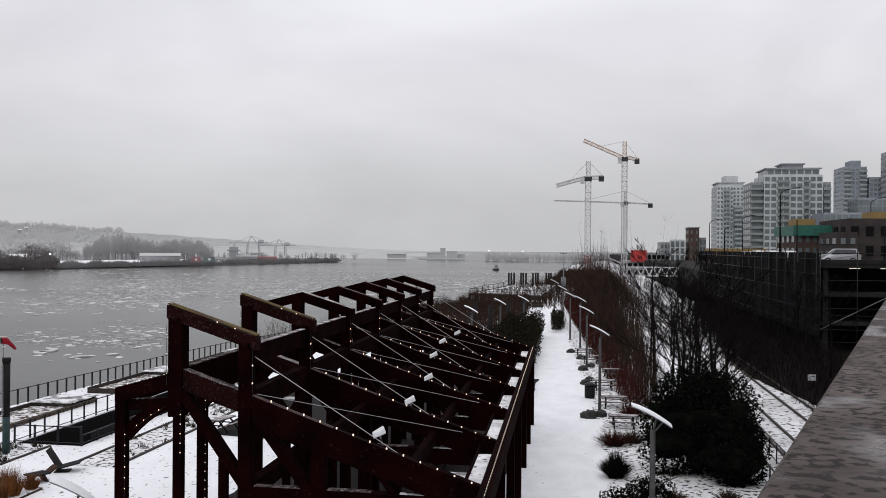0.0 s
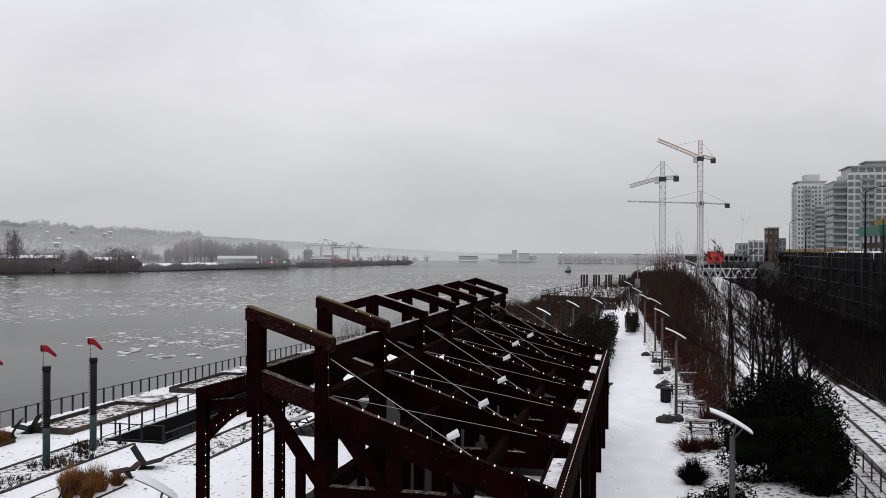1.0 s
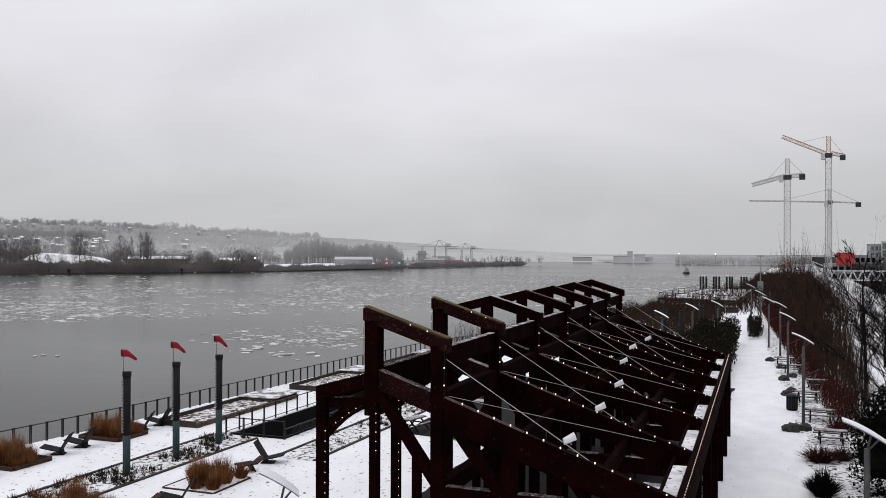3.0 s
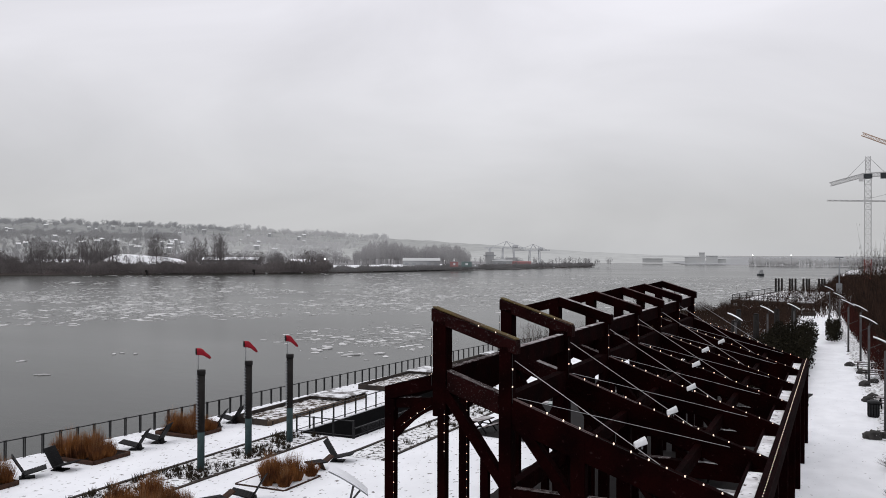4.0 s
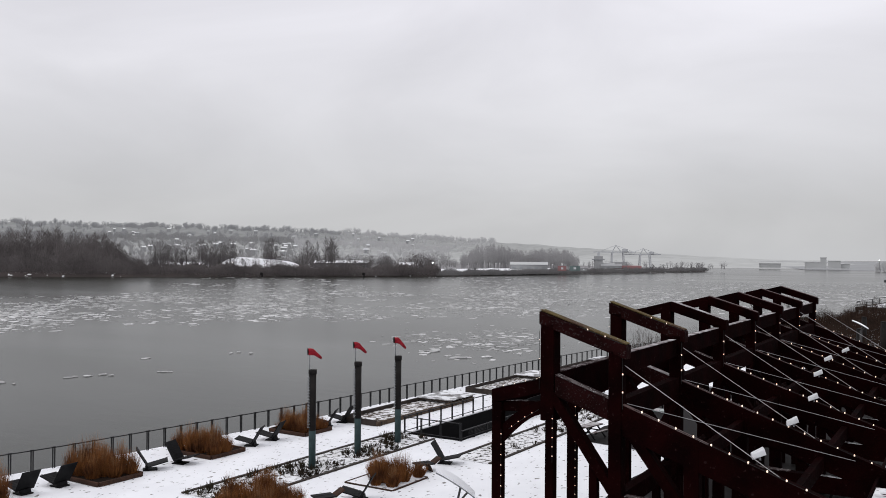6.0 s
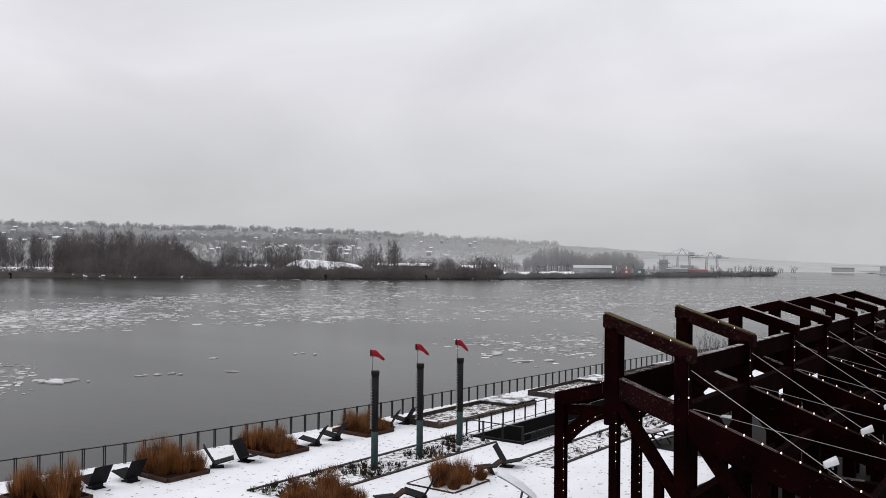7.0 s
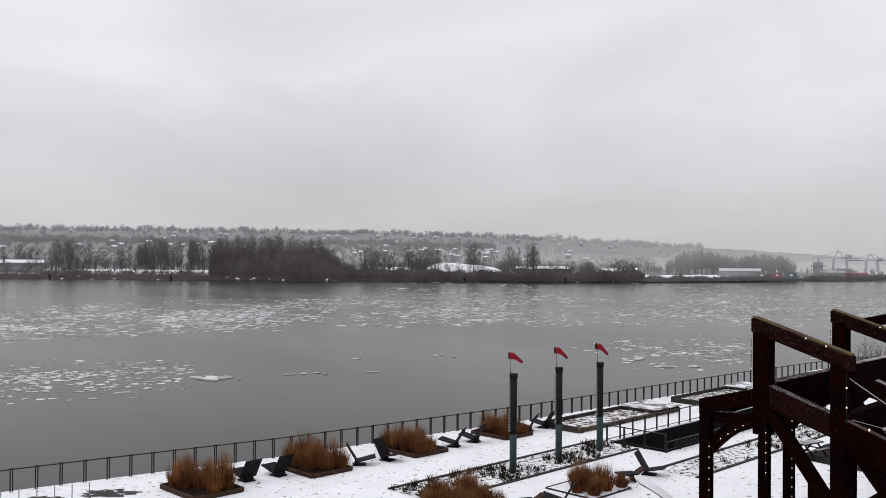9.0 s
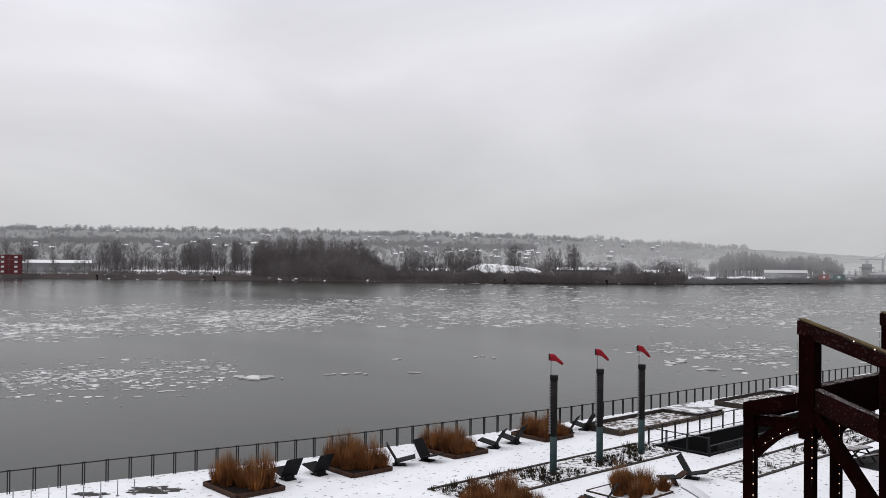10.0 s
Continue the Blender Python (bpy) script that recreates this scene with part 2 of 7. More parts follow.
RAILSTEEL = mat("rusty_rail", (0.06, 0.045, 0.038), (0.04, 0.03, 0.027), rough=0.6, metal=0.4, scale=2)
# far wood and brush: distance haze is put into the colour, paler farther off
FAR_WOOD = mat("haze_grey_bare_wood", (0.145, 0.134, 0.134), (0.10, 0.092, 0.092), rough=0.95, scale=0.05, vary=0.3, where="World")
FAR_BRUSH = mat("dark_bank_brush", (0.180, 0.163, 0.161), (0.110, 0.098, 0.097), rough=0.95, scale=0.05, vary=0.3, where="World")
FAR_WOOD_MID = mat("grey_haze_wood", (0.30, 0.295, 0.298), (0.24, 0.236, 0.24), rough=0.95, scale=0.03, vary=0.15, where="World")
FAR_WOOD_PALE = mat("pale_haze_wood", (0.39, 0.385, 0.39), (0.32, 0.315, 0.32), rough=0.95, scale=0.03, vary=0.15, where="World")
FAR_BRUSH_PALE = mat("pale_haze_brush", (0.24, 0.235, 0.237), (0.18, 0.175, 0.177), rough=0.95, scale=0.03, vary=0.2, where="World")
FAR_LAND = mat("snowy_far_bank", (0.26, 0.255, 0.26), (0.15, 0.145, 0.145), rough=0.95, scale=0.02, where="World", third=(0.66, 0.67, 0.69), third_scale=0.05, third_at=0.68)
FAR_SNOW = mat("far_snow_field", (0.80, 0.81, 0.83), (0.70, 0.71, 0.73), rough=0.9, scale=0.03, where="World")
# shore, cladding and wood at the bend: mist is painted into these colours
MIST_LAND = mat("mist_painted_shore", (0.31, 0.315, 0.32), (0.27, 0.275, 0.28), rough=0.95, scale=0.02, where="World")
FAR_MIST = mat("mist_painted_cladding", (0.47, 0.48, 0.48), (0.44, 0.45, 0.45), rough=0.9, scale=0.05, where="World")
FAR_WOOD_MIST = mat("mist_painted_wood", (0.56, 0.56, 0.565), (0.52, 0.52, 0.525), rough=0.95, scale=0.03, vary=0.1, where="World")
FAR_MUD = mat("dark_bank_mud", (0.062, 0.05, 0.048), (0.036, 0.031, 0.030), rough=0.95, scale=0.05, where="World", third=(0.6, 0.61, 0.62), third_scale=0.22, third_at=0.645)
FAR_GREY = mat("pale_far_cladding", (0.36, 0.365, 0.37), (0.30, 0.305, 0.31), rough=0.8, scale=0.05, where="World")
# crane blue paled towards grey: distance haze painted into the colour
FAR_BLUE = mat("hazed_blue_crane_paint", (0.52, 0.535, 0.55), (0.48, 0.495, 0.51), rough=0.7, scale=0.05, where="World")
FAR_RED = mat("muted_red_hull_paint", (0.36, 0.19, 0.19), (0.30, 0.165, 0.165), rough=0.7, scale=0.05, where="World")
FAR_TEAL = mat("muted_teal_container", (0.22, 0.29, 0.285), rough=0.7, scale=0.05, where="World")
DARK_RED = mat("dark_red_container", (0.15, 0.03, 0.035), (0.11, 0.025, 0.03), rough=0.7, scale=0.1, where="World")
# hillside wood and roofs: the mist in between is painted into these colours
SLOPE_WOOD_FAR = mat("far_mist_painted_wood", (0.40, 0.405, 0.415), (0.35, 0.355, 0.363), rough=0.95, scale=0.01, vary=0.1, where="World")
SLOPE_WOOD = mat("mist_painted_slope_wood", (0.36, 0.36, 0.363), (0.30, 0.30, 0.303), rough=0.95, scale=0.01, vary=0.15, where="World")
ROOF_SNOW = mat("mist_painted_roof_snow", (0.74, 0.75, 0.76), (0.60, 0.61, 0.62), rough=0.9, scale=0.02, where="World")
ICE = mat("river_ice", (0.62, 0.62, 0.62), (0.36, 0.36, 0.355), rough=0.5, scale=0.12, where="World", vary=0.35)


def granite():
    """Speckled wet stone of the parapet cap: brown flecks and films of water."""
    m = mat("wet_speckled_stone", (0.105, 0.083, 0.076), (0.045, 0.033, 0.030), rough=0.4, spec=0.2, scale=3.2, bump=0.3, third=(0.010, 0.006, 0.005), third_scale=24.0, third_at=0.52, where="World")
    n, l = m.node_tree.nodes, m.node_tree.links
    film = n.new("ShaderNodeTexNoise")
    film.inputs["Scale"].default_value = 1.7
    film.inputs["Detail"].default_value = 3
    ge = n.new("ShaderNodeNewGeometry")
    l.new(ge.outputs["Position"], film.inputs["Vector"])
    rr = n.new("ShaderNodeMapRange")
    for i, val in ((1, 0.53), (2, 0.64), (3, 0.75), (4, 0.16)):
        rr.inputs[i].default_value = val
    l.new(film.outputs[0], rr.inputs[0])
    l.new(rr.outputs[0], n["Principled BSDF"].inputs["Roughness"])
    return m


STONE = granite()


def water_material():
    m = bpy.data.materials.new("silty_river_water")
    m.use_nodes = True
    n, l = m.node_tree.nodes, m.node_tree.links
    p = n["Principled BSDF"]
    p.inputs["Roughness"].default_value = 0.2
    p.inputs["IOR"].default_value = 1.185
    ge = n.new("ShaderNodeNewGeometry")
    mp = n.new("ShaderNodeMapping")
    mp.inputs["Rotation"].default_value = (0, 0, radians(38))
    mp.inputs["Scale"].default_value = (0.35, 1.0, 1.0)
    l.new(ge.outputs["Position"], mp.inputs[0])
    big = n.new("ShaderNodeTexNoise")
    big.inputs["Scale"].default_value = 0.02
    big.inputs["Detail"].default_value = 5
    l.new(mp.outputs[0], big.inputs["Vector"])
    mx = n.new("ShaderNodeMix")
    mx.data_type = "RGBA"
    mx.inputs[6].default_value, mx.inputs[7].default_value = (0.006, 0.008, 0.004, 1), (0.018, 0.020, 0.013, 1)
    l.new(big.outputs[0], mx.inputs["Factor"])
    l.new(mx.outputs[2], p.inputs["Base Color"])
    rg = n.new("ShaderNodeMapRange")
    for i, val in ((1, 0.35), (2, 0.65), (3, 0.16), (4, 0.22)):
        rg.inputs[i].default_value = val
    l.new(big.outputs[0], rg.inputs[0])
    l.new(rg.outputs[0], p.inputs["Roughness"])
    rip = n.new("ShaderNodeTexNoise")
    rip.inputs["Scale"].default_value = 0.55
    rip.inputs["Detail"].default_value = 4
    l.new(mp.outputs[0], rip.inputs["Vector"])
    bu = n.new("ShaderNodeBump")
    bu.inputs["Strength"].default_value = 0.16
    bu.inputs["Distance"].default_value = 0.15
    l.new(rip.outputs[0], bu.inputs["Height"])
    l.new(bu.outputs[0], p.inputs["Normal"])
    return m


WATER = water_material()


def backdrop_material(name, low, high, speck, z0, z1):
    """Distance behind the place: glowing slopes with the haze painted into their emission."""
    m = bpy.data.materials.new(name)
    m.use_nodes = True
    n, l = m.node_tree.nodes, m.node_tree.links
    n.remove(n["Principled BSDF"])
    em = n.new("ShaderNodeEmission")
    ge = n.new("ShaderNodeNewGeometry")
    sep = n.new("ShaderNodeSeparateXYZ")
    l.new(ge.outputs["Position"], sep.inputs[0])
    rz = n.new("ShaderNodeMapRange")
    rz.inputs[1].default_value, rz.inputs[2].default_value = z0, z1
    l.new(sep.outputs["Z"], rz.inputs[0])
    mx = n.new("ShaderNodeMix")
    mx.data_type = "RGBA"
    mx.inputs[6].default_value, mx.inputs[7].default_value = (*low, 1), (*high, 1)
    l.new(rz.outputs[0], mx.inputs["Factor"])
    # painted haze: the slopes' colour turns pale towards the river's bend
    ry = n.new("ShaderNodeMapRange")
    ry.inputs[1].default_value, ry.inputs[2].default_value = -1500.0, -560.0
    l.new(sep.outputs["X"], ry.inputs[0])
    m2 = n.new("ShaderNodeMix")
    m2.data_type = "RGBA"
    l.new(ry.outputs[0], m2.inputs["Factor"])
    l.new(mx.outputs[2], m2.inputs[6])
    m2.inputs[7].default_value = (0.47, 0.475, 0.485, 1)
    no = n.new("ShaderNodeTexNoise")
    no.inputs["Scale"].default_value = 0.035
    no.inputs["Detail"].default_value = 6
    l.new(ge.outputs["Position"], no.inputs["Vector"])
    r2 = n.new("ShaderNodeMapRange")
    r2.inputs[1].default_value, r2.inputs[2].default_value, r2.inputs[3].default_value, r2.inputs[4].default_value = 0.3, 0.7, 0.86, 1.12
    l.new(no.outputs[0], r2.inputs[0])
    sc = n.new("ShaderNodeVectorMath")
    sc.operation = "SCALE"
    l.new(m2.outputs[2], sc.inputs[0])
    l.new(r2.outputs[0], sc.inputs["Scale"])
    sp = n.new("ShaderNodeTexNoise")
    sp.inputs["Scale"].default_value = 0.11
    sp.inputs["Detail"].default_value = 2
    ms = n.new("ShaderNodeMapping")
    ms.inputs["Scale"].default_value = (1, 1, 2.4)
    l.new(ge.outputs["Position"], ms.inputs[0])
    l.new(ms.outputs[0], sp.inputs["Vector"])
    r3 = n.new("ShaderNodeMapRange")
    r3.inputs[1].default_value, r3.inputs[2].default_value, r3.inputs[4].default_value = 0.69, 0.73, speck
    l.new(sp.outputs[0], r3.inputs[0])
    m3 = n.new("ShaderNodeMix")
    m3.data_type = "RGBA"
    l.new(r3.outputs[0], m3.inputs["Factor"])
    l.new(sc.outputs[0], m3.inputs[6])
    m3.inputs[7].default_value = (0.62, 0.63, 0.64, 1)
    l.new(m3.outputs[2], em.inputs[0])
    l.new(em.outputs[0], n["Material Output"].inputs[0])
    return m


HILL = backdrop_material("haze_painted_hillside", (0.258, 0.260, 0.266), (0.278, 0.282, 0.290), 0.0, 0, 70)


# ---- builders ----
def part(name, bm, material, parent=None, label="", kind=""):
    me = bpy.data.meshes.new(name)
    bm.to_mesh(me)
    bm.free()
    me.materials.append(material)
    ob = new(name, me)
    if parent:
        ob.parent = parent
    if label or kind:
        tagged(ob, label=label, kind=kind)
    return ob


def thing(name, at, label, category, group="", kind="", turn=0):
    ob = new(name)
    ob.empty_display_size = 0.2
    ob.matrix_basis = pose(*at, 0, 0, turn)
    return tagged(ob, label, category, group, kind)


def hexa(bm, pts):
    vs = [bm.verts.new(p) for p in pts]
    for f in ((3, 2, 1, 0), (4, 5, 6, 7), (0, 1, 5, 4), (1, 2, 6, 5), (2, 3, 7, 6), (3, 0, 4, 7)):
        bm.faces.new([vs[i] for i in f])
    return vs


def box(bm, x0, x1, y0, y1, z0, z1):
    hexa(bm, [(x0, y0, z0), (x1, y0, z0), (x1, y1, z0), (x0, y1, z0), (x0, y0, z1), (x1, y0, z1), (x1, y1, z1), (x0, y1, z1)])


def beam(bm, a, b, w, h, up=(0, 0, 1)):
    """A squared bar from a to b, w wide and h deep."""
    a, b = Vector(a), Vector(b)
    d = (b - a).normalized()
    s = d.cross(Vector(up))
    if s.length < 1e-4:
        s = d.cross(Vector((0, 1, 0)))
    s.normalize()
    u = s.cross(d)
    s, u = s * w / 2, u * h / 2
    hexa(bm, [a - s - u, a + s - u, a + s + u, a - s + u, b - s - u, b + s - u, b + s + u, b - s + u])


def vbeam(bm, a, b, w, h):
    """A sloping bar from a to b whose ends are cut upright; h is its upright depth."""
    a, b = Vector(a), Vector(b)
    s = (b - a).cross(Vector((0, 0, 1))).normalized() * w / 2
    u = Vector((0, 0, h / 2))
    hexa(bm, [a - s - u, a + s - u, a + s + u, a - s + u, b - s - u, b + s - u, b + s + u, b - s + u])


def tube(bm, pts, radii, n=8, cap=True):
    rings = []
    for i, p in enumerate(pts):
        p = Vector(p)
        d = (Vector(pts[min(i + 1, len(pts) - 1)]) - Vector(pts[max(i - 1, 0)])).normalized()
        s = d.cross(Vector((0.31, 0.95, 0.02)))
        if s.length < 1e-3:
            s = d.cross(Vector((1, 0, 0)))
        s.normalize()
        u = d.cross(s)
        r = radii[i] if hasattr(radii, "__len__") else radii
        rings.append([bm.verts.new(p + (s * math.cos(2 * math.pi * k / n) + u * math.sin(2 * math.pi * k / n)) * r) for k in range(n)])
    for a, b in zip(rings, rings[1:]):
        for k in range(n):
            f = bm.faces.new((a[k], a[(k + 1) % n], b[(k + 1) % n], b[k]))
            f.smooth = n > 5
    if cap:
        bm.faces.new(rings[0][::-1])
        bm.faces.new(rings[-1])


def rounded(bm, amount=0.012):
    bmesh.ops.bevel(bm, geom=list(bm.edges), offset=amount, segments=1, affect="EDGES")
    return bm


def one_box(name, dims, material, parent, label="", soft=0.0, kind=""):
    bm = bmesh.new()
    box(bm, *dims)
    if soft:
        rounded(bm, soft)
    return part(name, bm, material, parent, label, kind)


def one_beam(name, a, b, w, h, material, parent, label="", soft=0.0):
    bm = bmesh.new()
    beam(bm, a, b, w, h)
    if soft:
        rounded(bm, soft)
    return part(name, bm, material, parent, label)


def one_vbeam(name, a, b, w, h, material, parent, label="", soft=0.0):
    bm = bmesh.new()
    vbeam(bm, a, b, w, h)
    bmesh.ops.recalc_face_normals(bm, faces=bm.faces)
    if soft:
        rounded(bm, soft)
    return part(name, bm, material, parent, label)


def one_tube(name, pts, radii, material, parent, label="", n=8):
    bm = bmesh.new()
    tube(bm, pts, radii, n)
    return part(name, bm, material, parent, label)


def setting(name, bm, material, label, category):
    ob = part(name, bm, material)
    return tagged(ob, label, category, kind="structure")


def blade(bm, base, tip, w, rng):
    base, tip = Vector(base), Vector(tip)
    s = Vector((rng.uniform(-1, 1), rng.uniform(-1, 1), 0))
    s.normalize()
    mid = base.lerp(tip, 0.55) + Vector((rng.uniform(-1, 1), rng.uniform(-1, 1), 0)) * 0.03
    a, b, c, d = (bm.verts.new(q) for q in (base - s * w, base + s * w, mid + s * w * 0.8, mid - s * w * 0.8))
    t = bm.verts.new(tip)
    bm.faces.new((a, b, c, d))
    bm.faces.new((d, c, t))


# ---- the large structure ----
WATER_Z = -4.0
# river edge of the near bank: y and x
EDGE = [(-400, -95), (-60, -54), (0, -47.4), (12.5, -45.9), (29, -42.8), (48.5, -40.7), (79, -39.2), (97, -37.6), (112, -33), (135, -29), (180, -25), (230, -20), (260, -14.5), (300, -12), (360, -10), (450, -10), (650, -6), (900, 30), (1300, 200)]


def edge_x(y):
    for (y0, x0), (y1, x1) in zip(EDGE, EDGE[1:]):
        if y0 <= y <= y1:
            return x0 + (x1 - x0) * (y - y0) / (y1 - y0)
    return EDGE[-1][1]


PIT = (-32.4, -28.2, 46.6, 70.0)  # sunken opening in the wharf deck


def land():
    bm = bmesh.new()
    ys = sorted({y for y, _ in EDGE} | {PIT[2], PIT[3]})
    for y0, y1 in zip(ys, ys[1:]):
        cols = [(edge_x(y0), edge_x(y1)), (PIT[0], PIT[0]), (PIT[1], PIT[1]), (12, 12), (2600, 2600)] if y1 <= 180 else [(edge_x(y0), edge_x(y1)), (2600, 2600)]
        for i, ((a0, a1), (b0, b1)) in enumerate(zip(cols, cols[1:])):
            if len(cols) > 2 and i == 1 and y0 >= PIT[2] and y1 <= PIT[3]:
                continue
            bm.faces.new([bm.verts.new(p) for p in ((a0, y0, 0), (b0, y0, 0), (b1, y1, 0), (a1, y1, 0))])
    bmesh.ops.remove_doubles(bm, verts=bm.verts, dist=0.001)
    # seawall face and the sides of the opening
    for (y0, x0), (y1, x1) in zip(EDGE, EDGE[1:]):
        bm.faces.new([bm.verts.new(p) for p in ((x0, y0, 0), (x1, y1, 0), (x1 - 0.5, y1, -7), (x0 - 0.5, y0, -7))])
    a, b, c, d = PIT
    for (xa, ya), (xb, yb) in (((a, c), (b, c)), ((b, c), (b, d)), ((b, d), (a, d)), ((a, d), (a, c))):
        bm.faces.new([bm.verts.new(p) for p in ((xa, ya, 0), (xb, yb, 0), (xb, yb, -5), (xa, ya, -5))])
    setting("ground", bm, SNOW_DECK, "snow-covered riverside wharf with trodden dark marks", "ground")


land()

bm = bmesh.new()
bm.faces.new([bm.verts.new(p) for p in ((-4500, -1500, WATER_Z), (600, -1500, WATER_Z), (600, 4500, WATER_Z), (-4500, 4500, WATER_Z))])
setting("water", bm, WATER, "grey silty river with drifting ice", "water")

# the trodden promenade, its planting strip and the railway strip, as thin layers on the ground
PATH_L = [(20, -2.3), (41, -2.9), (69, -3.6), (100, -4.5), (150, -5.9), (175, -7.2)]
PATH_R = [(20, 1.9), (50, 1.35), (70, 0.75), (91, -0.5), (121, -2.0), (150, -3.4), (175, -4.6)]


def lerp_row(rows, y):
    for (y0, x0), (y1, x1) in zip(rows, rows[1:]):
        if y0 <= y <= y1:
            return x0 + (x1 - x0) * (y - y0) / (y1 - y0)
    return rows[-1][1] if y > rows[-1][0] else rows[0][1]


def strip(name, left, right, y0, y1, step, z, material, label, category, wobble=0.0, seed=1):
    rng = random.Random(seed)
    bm = bmesh.new()
    prev = None
    y = y0
    while y <= y1 + 0.01:
        a = bm.verts.new((left(y) + rng.uniform(-wobble, wobble), y, z))
        b = bm.verts.new((right(y) + rng.uniform(-wobble, wobble), y, z))
        if prev:
            bm.faces.new((prev[0], prev[1], b, a))
        prev = (a, b)
        y += step
    return setting(name, bm, material, label, category)


strip("promenade", lambda y: lerp_row(PATH_L, y), lambda y: lerp_row(PATH_R, y), 14, 175, 1.0, 0.012, SNOW_PATH, "snow-covered promenade with scattered footprints", "path")
strip("planting_bed", lambda y: lerp_row(PATH_R, y) + 0.3, lambda y: 9.2 - 0.02 * (y - 40), 30, 230, 1.0, 0.02, SNOW_DIRTY, "bark bed with thin patchy snow", "ground", wobble=0.35, seed=5)
strip("railway_bed", lambda y: 9.6, lambda y: 24.5, 10, 420, 10.0, 0.016, SNOW_BALLAST, "snowy railway ballast with dark stones", "ground")
# past y 51 this dark sheet widens to darken gaps seen from the camera
strip("pavilion_floor", lambda y: -16.0 - 0.02 * (y - 42) if y < 51 else -22.5, lambda y: -3.6, 18, 78, 1.0, 0.03, WET_FLOOR, "dark wet paving with patches of snow, widened to darken gaps", "floor", wobble=0.12, seed=9)


def far_bank():
    """The opposite shore: a low snowy bank with a spit that ends at the bend."""
    shore = [(-1500, -700), (-980, -160), (-760, 60), (-660, 179), (-580, 262), (-497, 350), (-420, 435), (-343, 528), (-328, 620), (-305, 740), (-262, 880), (-255, 905)]
    back = [(-2600, -700), (-2600, -160), (-2600, 60), (-2600, 179), (-2600, 262), (-2600, 600), (-2600, 900), (-2600, 1300), (-2400, 1500), (-900, 1260), (-420, 1000), (-262, 915)]
    bm = bmesh.new()
    low = [bm.verts.new((x, y, WATER_Z - 0.5)) for x, y in shore]
    top = [bm.verts.new((x - 6, y + 3, -1.2)) for x, y in shore]
    end = [bm.verts.new((x, y, -0.5)) for x, y in back]
    for i in range(len(shore) - 1):
        bm.faces.new((low[i + 1], low[i], top[i], top[i + 1]))
        bm.faces.new((top[i + 1], top[i], end[i], end[i + 1]))
    setting("far_bank", bm, FAR_LAND, "low snowy far bank of the river", "ground")
    bm = bmesh.new()
    for (x0, y0), (x1, y1) in zip(shore, shore[1:]):
        bm.faces.new([bm.verts.new(p) for p in ((x1 + 1, y1 - 0.5, WATER_Z - 0.6), (x0 + 1, y0 - 0.5, WATER_Z - 0.6), (x0 - 6, y0 + 3.1, -0.9), (x1 - 6, y1 + 3.1, -0.9))])
    setting("bank_slope", bm, FAR_MUD, "dark muddy slope of the far bank", "ground")
    bm = bmesh.new()
    pts = [(-197, 1133), (-60, 1190), (80, 1160), (260, 1120), (600, 1100)]
    for (x0, y0), (x1, y1) in zip(pts, pts[1:]):
        bm.faces.new([bm.verts.new(p) for p in ((x0, y0, WATER_Z + 0.1), (x1, y1, WATER_Z + 0.1), (x1, y1 + 900, 2), (x0 - 300, y0 + 900, 2))])
    setting("bend_shore", bm, MIST_LAND, "low shore at the river bend, mist tone painted in", "ground")


far_bank()


RIDGE = [(100, 1.3), (88, 1.5), (75, 1.58), (66, 1.70), (57, 1.70), (50, 1.66), (44, 1.56), (38, 1.38), (33, 1.05), (28, 0.80), (24, 0.55), (20, 0.28), (16, 0.02), (12, -0.15), (6, -0.28), (0, -0.33), (-8, -0.3)]
SLOPES = ((1750, 2400, 0.0), (1150, 1750, -0.75))  # foot, crest and drop in degrees


def slope_height(az, which):
    """Height of a slope's crest over the river plain, by bearing."""
    _, crest, drop = SLOPES[which]
    el = -0.33
    for (a0, e0), (a1, e1) in zip(RIDGE, RIDGE[1:]):
        if a1 <= az <= a0:
            el = e0 + (e1 - e0) * (a0 - az) / (a0 - a1)
    k = min(1.0, max(0.15, (el + 0.4) / 1.4))
    el += drop * k + 0.16 * k * noise.noise((az * 0.9, crest, 0))
    return H + math.tan(radians(el)) * crest


def hills():
    """The wooded ridge behind the far bank, rising in two slopes."""
    for which, label in ((0, "wooded hillside with scattered snowy roofs, haze painted in"), (1, "nearer wooded slope, haze painted in")):
        foot, crest, _ = SLOPES[which]
        bm = bmesh.new()
        prev = None
        az = 100.0
        while az > -8:
            a = radians(az)
            sx, cy = -math.sin(a), math.cos(a)
            cur = (bm.verts.new((sx * foot, cy * foot, -6)), bm.verts.new((sx * crest, cy * crest, slope_height(az, which))), bm.verts.new((sx * crest * 1.1, cy * crest * 1.1, -6)))
            if prev:
                bm.faces.new((prev[0], cur[0], cur[1], prev[1]))
                bm.faces.new((prev[1], cur[1], cur[2], prev[2]))
            prev = cur
            az -= 0.25
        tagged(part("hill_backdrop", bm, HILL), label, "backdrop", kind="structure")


hills()


